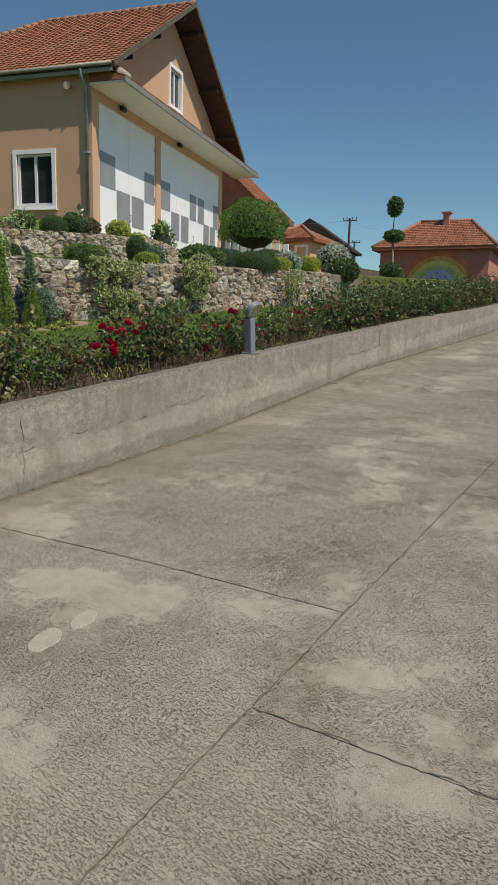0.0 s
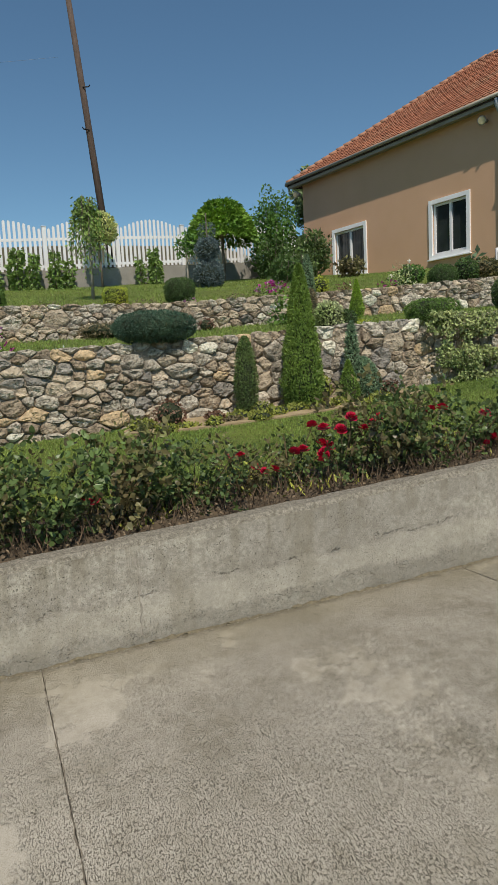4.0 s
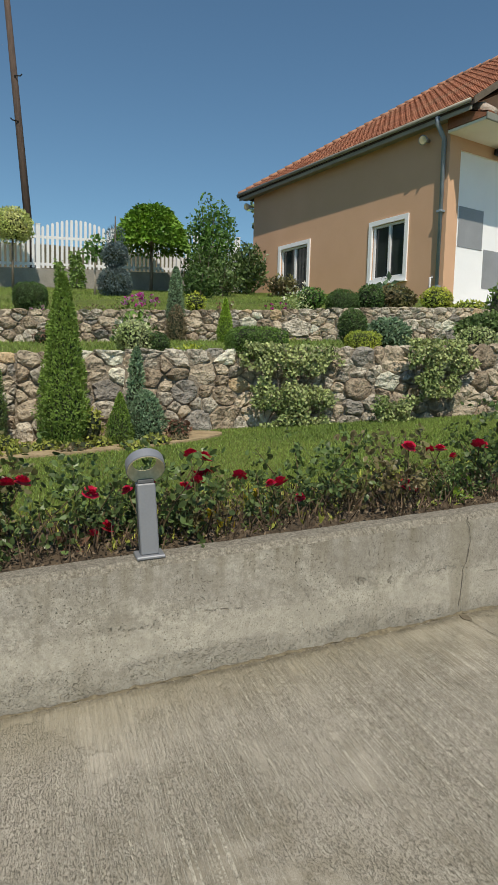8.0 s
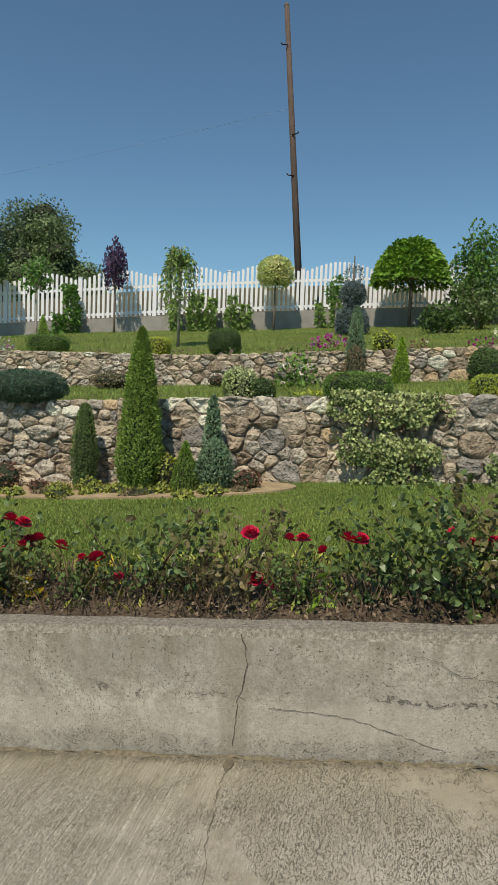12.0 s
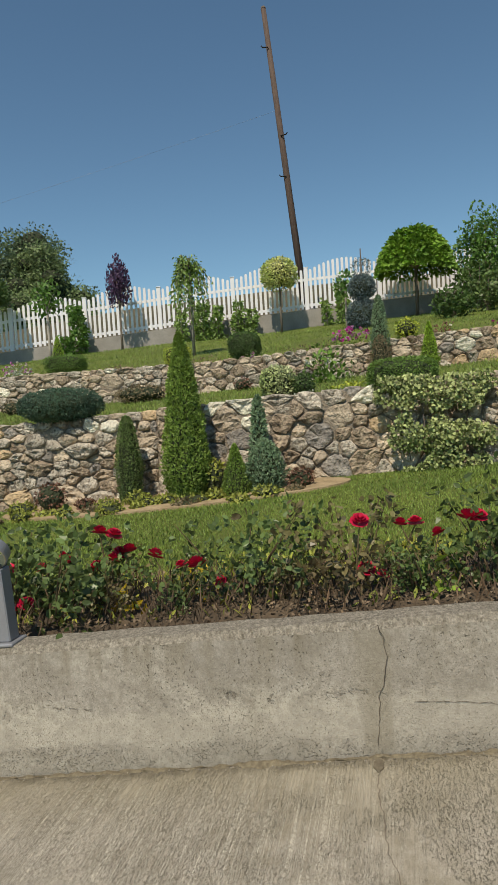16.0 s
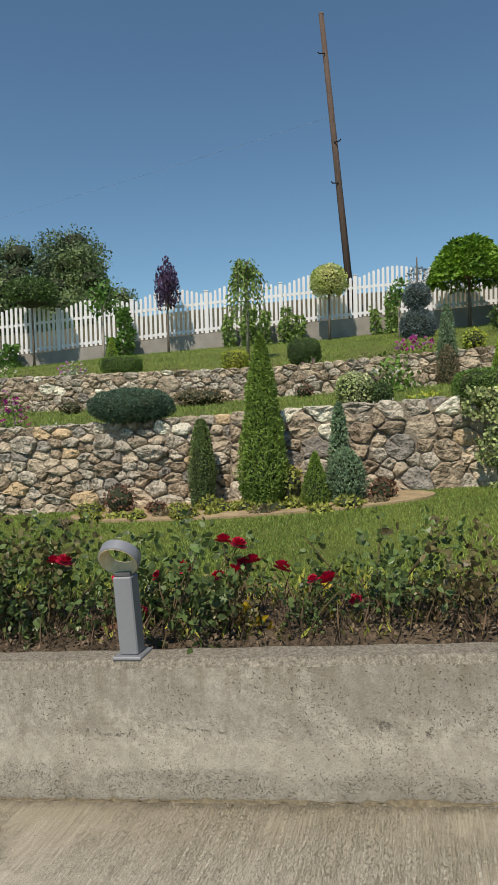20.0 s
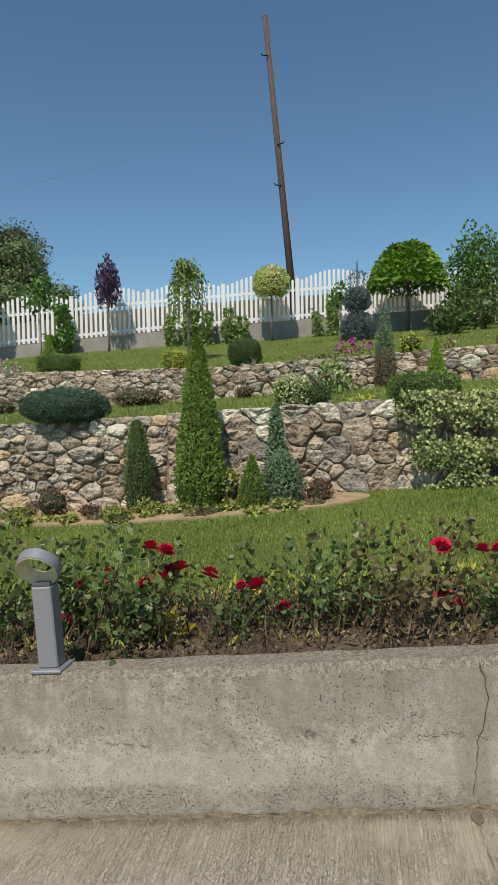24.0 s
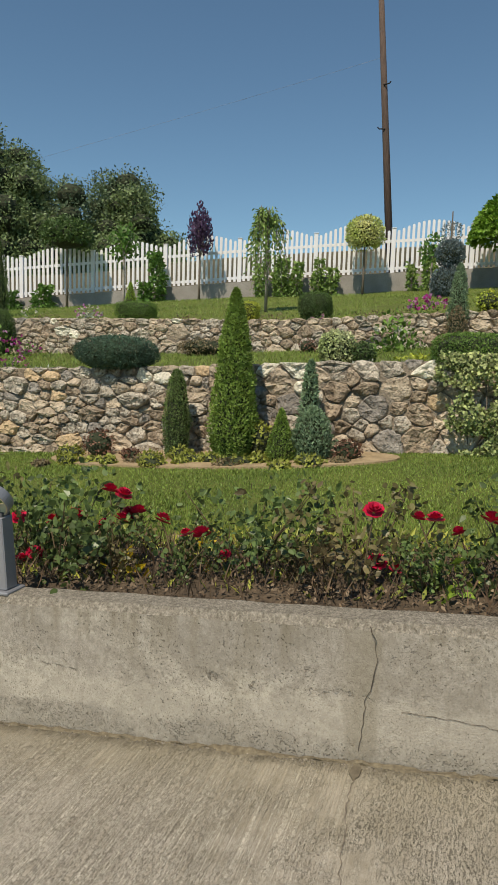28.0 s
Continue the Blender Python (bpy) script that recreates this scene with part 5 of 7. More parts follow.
for x, y, w, h, lf, lab in ((-6.6, 3.30, 0.32, 0.30, "wine", "low red-brown twiggy shrub at the wall foot"), (-6.45, 3.75, 0.2, 0.13, "wine", "small red-brown plant in the bed"),
                            (-6.45, 4.28, 0.24, 0.15, "cover", "yellow-green hosta at the bed edge"), (-6.5, 5.85, 0.24, 0.2, "wine", "dry brown low plant at the wall foot"),
                            (-6.35, 4.45, 0.3, 0.1, "cover", "low yellow-green ground cover in the bed"), (-6.3, 4.9, 0.4, 0.09, "cover", "low yellow-green ground cover in the bed"),
                            (-6.55, 3.0, 0.3, 0.14, "cover", "low yellow-green ground cover in the bed"), (-6.4, 4.0, 0.3, 0.1, "cover", "low yellow-green ground cover in the bed"),
                            *[(-6.12 - 0.25 * ((k * 7) % 5) / 5, 2.95 + 0.24 * k, 0.16 + 0.05 * (k % 3), 0.07 + 0.04 * (k % 2), "cover" if k % 4 else "dry", "straggling yellow-green bed plant") for k in range(13)]):
    clipped(x, y, w, w * 0.8, h, LEAF[lf], lab, p=2, size=0.035, n=260, name="low_plant")
bed = bmesh.new()
ring = [(-6.55 + 0.52 * math.cos(t), 4.55 + 1.75 * math.sin(t)) for t in [2 * math.pi * k / 40 for k in range(40)]]
bed.faces.new([bed.verts.new((max(x, -6.9), y, terrain(max(x, -6.9), y) + 0.022)) for x, y in ring])
g = bmesh.ops.extrude_face_region(bed, geom=bed.faces[:])
bmesh.ops.translate(bed, verts=[v for v in g["geom"] if isinstance(v, bmesh.types.BMVert)], vec=(0, 0, -0.09))
tagged(part("conifer_bed", bed, mat("dry_tan_soil", (0.42, 0.32, 0.19), (0.28, 0.21, 0.12), scale=8, fine=60, bump=0.8)), "dry tan soil bed with an edge in the lawn", "flower bed", kind="structure")

# ---- shrubs on the first terrace ----
clipped(-7.0, 3.27, 0.90, 0.62, 0.36, LEAF["bluehedge"], "blue-green clipped dome hanging over the stone wall", p=2.3, size=0.03, z=1.27)
clipped(-9.9, 3.05, 0.84, 0.5, 0.26, LEAF["dry"], "low brown heather shrub below the upper wall", p=2, n=1100)
clipped(-7.4, 5.54, 0.36, 0.34, 0.36, LEAF["varieg"], "rounded cream-variegated shrub on the terrace", p=2.2, size=0.032, n=2200)
clipped(-7.4, 5.79, 0.25, 0.24, 0.24, LEAF["box"], "small dark clipped shrub on terrace grass", p=2)
flower_clump(-9.6, 5.82, 0.56, 0.5, 0.52, LEAF["boxl"], [LEAF["whitep"]], "green plant with white lily flowers", 560, 16, 0.08, 0.07)
flower_clump(-7.9, 6.25, 0.4, 0.25, 0.1, LEAF["yellow"], [], "low yellow-green leaves on the terrace", 120, 0, 0.06)
clipped(-7.05, 6.80, 0.64, 0.46, 0.34, LEAF["boxl"], "broad flat-topped green hedge at the wall edge", p=3.6, size=0.03, z=1.36)
flower_clump(-7.45, 1.3, 0.95, 0.5, 0.5, LEAF["boxl"], [LEAF["magenta"], LEAF["pinkp"]], "magenta and pink petunias over the wall edge", 620, 46, 0.045, 0.035)
clipped(-7.4, 0.5, 0.78, 0.45, 0.34, LEAF["yellow"], "golden clipped hedge at the wall edge", p=3, size=0.035)
flower_clump(-7.3, -0.4, 0.8, 0.4, 0.16, LEAF["lavender"], [LEAF["whitep"]], "grey cushion plant with white flowers", 320, 30, 0.04, 0.025)
conifer(-9.9, 7.22, 0.24, 0.66, LEAF["lime"], "slim lime-green cone conifer below the upper wall", 0.04, 1500, 0.25, 0.8)
flower_clump(-9.9, 6.15, 0.3, 0.2, 0.22, LEAF["rose"], [], "small leafy plant below the upper wall", 120, 0, 0.05)
clipped(-7.15, 7.97, 0.31, 0.31, 0.40, LEAF["box"], "dark clipped egg-shaped shrub on a short stem", p=2.2, size=0.03, lift=0.10)
clipped(-6.98, 8.02, 0.36, 0.3, 0.25, LEAF["yellow"], "small golden clipped shrub at the wall edge", p=4, size=0.03)
clipped(-7.4, 8.56, 0.52, 0.46, 0.38, LEAF["juniper"], "grey-green rounded terrace shrub", p=2.3, size=0.045, n=2000)
clipped(-7.0, 9.53, 0.44, 0.36, 0.28, LEAF["varieg"], "cream-variegated shrub at the wall edge", p=2.8, size=0.034, n=1700)
clipped(-7.5, 10.2, 1.1, 0.65, 0.44, LEAF["column"], "wide feathery dark green juniper mound on the terrace", p=2.1, size=0.06, n=3600)
clipped(-7.0, 11.35, 1.2, 0.6, 0.46, LEAF["box"], "broad dark clipped dome hanging over the wall", p=2.4, size=0.035, z=1.58)
clipped(-7.6, 13.6, 0.8, 0.6, 0.5, LEAF["lavender"], "silver-grey lavender bush on the terrace", p=2, size=0.06, n=1500)
clipped(-7.3, 12.75, 0.5, 0.45, 0.34, LEAF["yellow"], "golden clipped shrub on the terrace", p=3, size=0.04)
clipped(-9.5, 1.15, 0.35, 0.3, 0.22, LEAF["dry"], "small brown twiggy terrace shrub", p=2, n=300)
clipped(-9.8, -0.6, 0.52, 0.52, 0.78, LEAF["box"], "dark clipped ball shrub below the upper wall", p=2.3, size=0.032)
conifer(-9.7, -1.2, 0.28, 0.84, LEAF["lime"], "small lime-green cone conifer on the terrace", 0.035, 900, 0.3, 0.7)
clipped(-9.9, 4.6, 0.25, 0.25, 0.2, LEAF["wine"], "small red-leaved plant on the terrace", p=2, n=160)
flower_clump(-9.7, 8.1, 0.5, 0.3, 0.12, LEAF["cover"], [], "low ground cover below the wall", 160, 0, 0.04)
flower_clump(-9.6, 0.1, 0.5, 0.4, 0.3, LEAF["boxl"], [LEAF["magenta"]], "magenta flowering plant below the upper wall", 240, 26, 0.045, 0.035)
for y, w in ((2.2, 0.7), (6.1, 0.9), (9.0, 0.5)):
    flower_clump(-7.2, y, w, 0.25, 0.07, LEAF["lavender"], [], "low grey-green creeper along the wall crest", 260, 0, 0.03, name="creeper")

# ---- shrubs on the edge of the upper lawn ----
clipped(-10.85, 3.33, 0.38, 0.36, 0.30, LEAF["yellow"], "golden clipped cube shrub on the lawn edge", p=6, size=0.03)
clipped(-10.95, 4.43, 0.50, 0.48, 0.42, LEAF["box"], "dark clipped round shrub on the lawn edge", p=3, size=0.03)
flower_clump(-10.75, 4.55, 0.3, 0.2, 0.12, LEAF["boxl"], [LEAF["whitep"], LEAF["pinkp"]], "white and pink flowers on the wall top", 90, 8, 0.04, 0.04)
clipped(-11.0, 1.28, 0.68, 0.4, 0.30, LEAF["boxl"], "low clipped box hedge on the lawn edge", p=5, size=0.03)
conifer(-11.8, 0.72, 0.24, 0.62, LEAF["lime"], "small lime-green cone conifer on the lawn", 0.035, 900, 0.3, 0.7)
flower_clump(-11.0, 0.35, 0.6, 0.4, 0.24, LEAF["lavender"], [LEAF["pinkp"], LEAF["whitep"]], "pale pink flowers on the wall top", 240, 30, 0.045, 0.035)
flower_clump(-11.0, -0.9, 0.4, 0.3, 0.2, LEAF["boxl"], [LEAF["whitep"]], "white flowers on the wall top", 120, 12, 0.05, 0.04)
conifer(-11.3, -1.86, 0.42, 1.58, LEAF["column"], "dark cigar-shaped cypress on the lawn", 0.045, 2400, 0.35, 0.6, name="cypress")
flower_clump(-11.0, -2.5, 0.6, 0.3, 0.5, LEAF["boxl"], [LEAF["magenta"]], "magenta flowers on the wall top", 260, 34, 0.045, 0.045)
clipped(-11.0, -3.9, 0.5, 0.4, 0.36, LEAF["varieg"], "cream-variegated mound on the wall top", p=2.2, size=0.04, n=700)
conifer(-12.3, -6.8, 0.9, 1.15, LEAF["spruce"], "small grey-blue spruce on the lawn", 0.08, 1300, 0.2, 0.9, name="spruce")
flower_clump(-10.9, -3.2, 0.6, 0.3, 0.15, LEAF["boxl"], [LEAF["magenta"], LEAF["red"]], "red and magenta flowers on the wall top", 200, 20, 0.045, 0.035)
for y in (2.3, 3.85, 5.3, 5.75, -0.4):
    flower_clump(-10.8, y, 0.6, 0.3, 0.12, LEAF["dry"], [], "low creeping plant on the wall top", 220, 0, 0.035, name="creeper")
flower_clump(-11.0, 6.1, 0.8, 0.5, 0.26, LEAF["boxl"], [LEAF["magenta"], LEAF["pinkp"]], "magenta and pink flowers on the wall top", 300, 46, 0.045, 0.042)
conifer(-10.35, 6.56, 0.30, 0.62, LEAF["dry"], "dry brown lower growth of an old juniper", 0.05, 700, 0.4, 0.4, name="dry_shrub", z=1.62)
conifer(-10.42, 6.56, 0.26, 0.95, LEAF["juniper"], "upright grey-green juniper at the upper wall", 0.05, 1300, 0.3, 0.5, name="juniper", z=1.86)
clipped(-10.8, 6.95, 0.34, 0.3, 0.3, LEAF["yellow"], "loose golden shrub on the wall top", p=2, size=0.045, n=420)
flower_clump(-10.9, 7.5, 0.35, 0.3, 0.2, LEAF["wine"], [LEAF["red"], LEAF["whitep"]], "red and white flowers on the wall top", 120, 7, 0.05, 0.03)
flower_clump(-10.9, 8.35, 0.42, 0.3, 0.2, LEAF["boxl"], [LEAF["magenta"]], "magenta flowers on the wall top", 150, 26, 0.045, 0.04)
flower_clump(-11.1, 8.8, 0.62, 0.5, 0.46, LEAF["varieg"], [LEAF["whitep"]], "pale variegated shrub with white flowers", 620, 14, 0.05, 0.05)
clipped(-11.4, 9.2, 0.5, 0.5, 0.40, LEAF["tree"], "loose green shrub on the lawn edge", p=2.0, size=0.05, n=900)
clipped(-10.95, 9.62, 0.58, 0.5, 0.52, LEAF["box"], "dark clipped dome on the wall top", p=2.3, size=0.035, z=2.2)
clipped(-10.98, 10.16, 0.48, 0.45, 0.46, LEAF["box"], "dark rounded shrub on the wall top", p=2.2, size=0.045, n=1400)
clipped(-11.4, 10.9, 0.85, 0.5, 0.42, LEAF["rose2"], "loose bronze-green shrub before the house", p=2, size=0.06, n=1300)
flower_clump(-11.5, 10.75, 0.6, 0.4, 0.55, LEAF["juniper"], [LEAF["pinkp"]], "tall thin-leaved plant with pink flowers before the house", 160, 6, 0.16, 0.03)
clipped(-10.9, 11.47, 0.55, 0.5, 0.44, LEAF["yellow"], "golden clipped shrub at the house corner", p=2.3, size=0.04, n=1800)
clipped(-11.2, 12.4, 0.72, 0.5, 0.30, LEAF["yellow"], "golden low shrub before the garage", p=2.2, size=0.05, n=1000)
conifer(-10.6, 12.66, 0.66, 0.75, LEAF["willow"], "loose leafy shrub before the garage", 0.11, 300, 0.3, 0.5, name="leafy_shrub")
clipped(-10.7, 13.7, 0.8, 0.7, 0.4, LEAF["bluehedge"], "dark green shrub before the garage", p=2.2, size=0.05, n=1300)
clipped(-10.8, 15.6, 1.5, 0.9, 0.6, LEAF["bluehedge"], "long low dark hedge before the garage", p=2.6, size=0.05)
clipped(-10.2, 17.1, 1.1, 0.8, 0.6, LEAF["box"], "low dark hedge before the garage", p=2.6, size=0.05)
clipped(-10.0, 19.2, 0.9, 0.6, 0.5, LEAF["yellow"], "golden clipped hedge near the garage", p=3, size=0.05)
clipped(-9.9, 20.8, 1.5, 1.0, 1.0, LEAF["lavender"], "large silver-grey bush near the garage", p=2, size=0.08, n=2600)
crown_tree(-11.6, 18.3, 0.62, (1.05, 1.05, 0.86), LEAF["boxl"], "round-headed clipped tree before the garage", 15000, 0.055, 2.2, 0.06, fill=0.12, low=-0.45)

# ---- trees along the fence ----
def mushroom(x, y, z0, trunk_h, r, h, leaf, label, n):
    """A budded tree with a flat-bottomed, domed head of large drooping leaves."""
    rng = rngs()
    th = empty("tree", pose(x, y, z0), label, "tree")
    part("trunk", tube([(0, 0, -0.1), (0.02, 0.01, trunk_h * 0.5), (0, 0, trunk_h + 0.2)], [0.06, 0.05, 0.045], 8), LEAF["bark"], th, smooth=True)
    for k in range(9):
        q = 2 * math.pi * k / 9 + rng.uniform(-0.3, 0.3)
        e = Vector((math.cos(q) * r * 0.8, math.sin(q) * r * 0.8, trunk_h + h * rng.uniform(0.2, 0.45)))
        part("limb", tube([(0, 0, trunk_h), (e.x * 0.4, e.y * 0.4, trunk_h + h * 0.3), e], [0.025, 0.018, 0.006], 5), LEAF["bark"], th)
    pts, out = [], []
    while len(pts) < n:
        q, u = rng.uniform(0, 2 * math.pi), math.sqrt(rng.rand())
        lobe = 1 + 0.10 * noise.noise((math.cos(q) * 2, math.sin(q) * 2, 4.0))
        tier = rng.choice([0.3, 0.6, 0.82, 1.0], p=[0.18, 0.2, 0.26, 0.36])
        top = h * (1 - u ** 2.6) ** 0.7 * tier
        z = max(top + rng.normal(0, 0.035), 0.06 * h * (1 - u))
        pts.append((math.cos(q) * u * r * lobe, math.sin(q) * u * r * lobe, trunk_h + z * (1 + 0.08 * noise.noise((u * 5, q, 2))) - 0.10 * h * u))
        out.append((math.cos(q) * (0.4 + u), math.sin(q) * (0.4 + u), 0.35 - 0.75 * u))
    under("crown", leaves("crown", pts, out, 0.125, leaf, rng, width=0.62, along=1.1), th)
    return th


mushroom(-18.62, 7.45, 3.33, 1.28, 0.98, 1.0, LEAF["catalpa"], "bright green round-headed tree before the fence", 6500)
crown_tree(-18.2, 3.9, 1.16, (0.47, 0.47, 0.44), LEAF["gold"], "pale gold round-headed little tree before the fence", 5200, 0.055, 2.2, 0.028, fill=0.25, low=-0.8, z=3.25)
crown_tree(-17.2, -0.27, 1.05, (0.34, 0.34, 0.78), LEAF["purple"], "slim purple-leaved plum tree before the fence", 1700, 0.085, 1.6, 0.03, fill=0.85, up=1.3)
crown_tree(-16.3, -3.75, 1.55, (0.66, 0.66, 0.46), LEAF["box"], "dark round-headed tree before the fence", 5200, 0.075, 2.2, 0.03, fill=0.27, low=-0.5)
crown_tree(-14.5, -7.0, 1.1, (0.8, 0.8, 0.6), LEAF["box"], "broad dark round-headed tree on the lawn", 5500, 0.08, 2.2, 0.05, fill=0.27, low=-0.5)
crown_tree(-12.0, 0.46, 1.02, (0.27, 0.27, 0.36), LEAF["tree"], "young thin tree with a pale trunk", 330, 0.10, 2, 0.026, bark=LEAF["pale"], fill=0.9)
crown_tree(-12.5, -3.62, 1.0, (0.36, 0.36, 0.46), LEAF["tree"], "young thin tree with a pale trunk", 520, 0.11, 2, 0.03, bark=LEAF["pale"], fill=0.9)
crown_tree(-16.0, 5.76, 0.72, (0.25, 0.25, 0.34), LEAF["tree"], "young thin tree with a pale trunk", 300, 0.10, 2, 0.024, bark=LEAF["pale"], fill=0.9)


def weeping(x, y, h, r, label):
    rng = rngs()
    th = empty("weeping_tree", pose(x, y, at_ground(x, y) - 0.03), label, "tree")
    part("trunk", tube([(0, 0, -0.1), (0.03, 0.02, h * 0.5), (0, 0, h * 0.92)], [0.035, 0.028, 0.015], 8), LEAF["pale"], th, smooth=True)
    pts, out = [], []
    for k in range(64):
        q, rr = rng.uniform(0, 2 * math.pi), r * rng.uniform(0.45, 1)
        p0 = Vector((0, 0, h * rng.uniform(0.72, 0.9)))
        p1 = Vector((math.cos(q) * rr * 0.6, math.sin(q) * rr * 0.6, h * rng.uniform(0.86, 1.0)))
        p2 = Vector((math.cos(q) * rr, math.sin(q) * rr, h * rng.choice([rng.uniform(0.5, 0.75), rng.uniform(0.2, 0.5)])))
        if k % 3 == 0:
            part("limb", tube([p0, p1, p2], [0.010, 0.007, 0.003], 4), LEAF["bark"], th)
        for s in np.linspace(0, 1, 34):
            a = p0.lerp(p1, min(1, s * 2.5)) if s < 0.4 else p1.lerp(p2, (s - 0.4) / 0.6)
            pts.append(a + Vector(rng.normal(0, 0.025, 3)))
            out.append((math.cos(q), math.sin(q), -1.4))
    under("crown", leaves("crown", [tuple(p) for p in pts], out, 0.075, LEAF["willow"], rng, width=0.45, along=0.9), th)


weeping(-12.5, 3.12, 1.9, 0.42, "weeping tree with hanging leafy branches on the upper lawn")


def climber(x, y, w, h, leaf, label):
    """A plant on a thin stake, leafy from foot to top."""
    rng = rngs()
    th = empty("climbing_plant", pose(x, y, at_ground(x, y) - 0.02), label, "climber")
    part("stake", tube([(0, 0, -0.1), (0.02, 0.02, h * 0.95)], 0.012, 6), LEAF["bark"], th)
    n = int(420 * w * h / 0.3)
    t = rng.uniform(0.02, 1, n)
    q = rng.uniform(0, 2 * np.pi, n)
    sway = 0.12 * w * np.sin(t * 6 + y)
    r = w / 2 * (1.1 - 0.5 * t) * np.sqrt(rng.uniform(0.1, 1, n))
    pts = np.stack([r * np.cos(q), r * np.sin(q) + sway, t * h], 1)
    under("foliage", leaves("foliage", pts, np.stack([np.cos(q), np.sin(q), 0 * q - 0.6], 1), 0.11, leaf, rng, width=0.6, along=0.8), th)


for y, w, h in ((1.2, 0.3, 0.9), (1.75, 0.42, 1.05), (2.15, 0.3, 0.95), (2.7, 0.3, 1.0), (3.05, 0.3, 0.75), (5.05, 0.22, 0.75), (5.5, 0.36, 1.0), (-1.55, 0.5, 1.35), (-1.9, 0.3, 0.6), (-4.6, 0.6, 0.7), (-5.5, 0.4, 0.6), (-7.6, 0.5, 0.9)):
    climber(x_fence(y) + 0.45, y, w, h, LEAF["willow"] if y > 0 else LEAF["tree"], "leafy climber on a stake against the fence base")

# tiered blue spruce
sp = empty("clipped_spruce", pose(-15.5, 6.16, at_ground(-15.5, 6.16) - 0.05), "grey-blue spruce clipped in tiers on the lawn", "conifer")
part("trunk", tube([(0, 0, -0.1), (0, 0, 1.78)], [0.045, 0.012], 8), LEAF["bark"], sp)
for zc, sh, n in ((0.32, (0.35, 0.35, 0.34), 5200), (0.93, (0.27, 0.27, 0.26), 3000), (1.36, (0.2, 0.2, 0.2), 420)):
    rg = rngs()
    pts, out = blob_points(rg, n, sh, 2.3, 0.10, 0.35)
    pts[:, 2] += zc
    under("foliage", leaves("foliage", pts, out, 0.05, LEAF["spruce"], rg, width=0.4, along=0.8), sp)
    if n > 1000:
        part("inner_twig_mass", blob_core(sh, 2.3, 0.8), LEAF["core"], sp).location.z = zc

# big loose shrubs beside the house
for x, y, r, h, n, lf, lab in ((-19.2, 9.25, 0.72, 2.5, 4600, "tree", "tall loose dark green shrub beside the house"), (-18.0, 10.0, 0.52, 1.35, 2600, "rose", "bushy dark green shrub beside the house"),
                               (-15.2, 8.05, 0.42, 0.62, 900, "box", "low dark shrub on the lawn"), (-18.6, 9.0, 0.62, 1.2, 1300, "box", "dense dark shrub by the fence"), (-16.4, 8.9, 0.45, 0.8, 800, "rose", "bushy green shrub on the lawn"), (-16.8, 10.6, 0.4, 0.55, 700, "rose2", "bronze-green shrub beside the house")):
    rg = rngs()
    th = empty("shrub", pose(x, y, at_ground(x, y) - 0.03), lab, "shrub")
    pts, out = blob_points(rg, n, (r * 0.8, r, h / 2), 2.0, 0.25, 0.75)
    pts[:, 2] += h / 2
    pts = pts[pts[:, 2] > 0.02]
    under("foliage", leaves("foliage", pts, out[:len(pts)], 0.10, LEAF[lf], rg, width=0.6, up=0.3), th)
    for k in range(6):
        q = k * 1.05
        part("stem", tube([(0, 0, -0.05), (0.2 * r * math.cos(q), 0.2 * r * math.sin(q), h * 0.4), (0.5 * r * math.cos(q), 0.5 * r * math.sin(q), h * 0.9)], [0.025, 0.018, 0.006], 5), LEAF["bark"], th)


# ---- ivy on the lower stone wall ----
def ivy(yc, zt, w, h, n, label, taper=0.6):
    rng = rngs()
    th = empty("ivy", pose(x_low(yc) + 0.08, yc, zt - h), label, "climber")
    pts = []
    while len(pts) < n:
        y, t = rng.uniform(-0.5, 0.5), rng.uniform(0, 1)
        edge = (1 - taper * (1 - t) ** 1.2) * (0.88 + 0.8 * noise.noise((yc + 9 * (y > 0), t * h * 5, 1)) + 0.3 * noise.noise((yc + 9 * (y > 0), t * h * 15, 4)))
        hole = noise.noise((yc * 3 + y * w * 5, t * h * 5, 7))
        if abs(y) * 2 < edge and hole > -0.34:
            pts.append((0.06 + 0.10 * rng.rand() + 0.07 * hole, y * w, t * h))
    pts = np.array(pts)
    under("foliage", leaves("foliage", pts, np.tile([1.0, 0, 0.25], (n, 1)), 0.031, LEAF["ivy"], rng, width=0.85, along=0.1, oval=True), th)
    for k in range(5):
        y = w * (k - 2) / 7
        part("stem", tube([(0.02, y, h * 0.98), (0.04, y * 1.1 + 0.05, h * 0.5), (0.03, y * 0.8, 0.08)], 0.006, 5), LEAF["bark"], th)


ivy(7.1, 1.50, 1.15, 0.86, 4600, "cream and green variegated ivy spilling down the wall", 0.35)
ivy(8.72, 1.60, 0.95, 0.62, 3000, "variegated ivy spilling down the wall", 0.6)
ivy(8.25, 0.98, 0.6, 0.26, 900, "low variegated ivy at the wall foot", 0.2)
ivy(0.35, 1.22, 0.42, 0.9, 1400, "variegated ivy hanging down the wall", 0.1)
ivy(12.2, 1.75, 0.9, 0.7, 1100, "variegated ivy spilling down the wall")


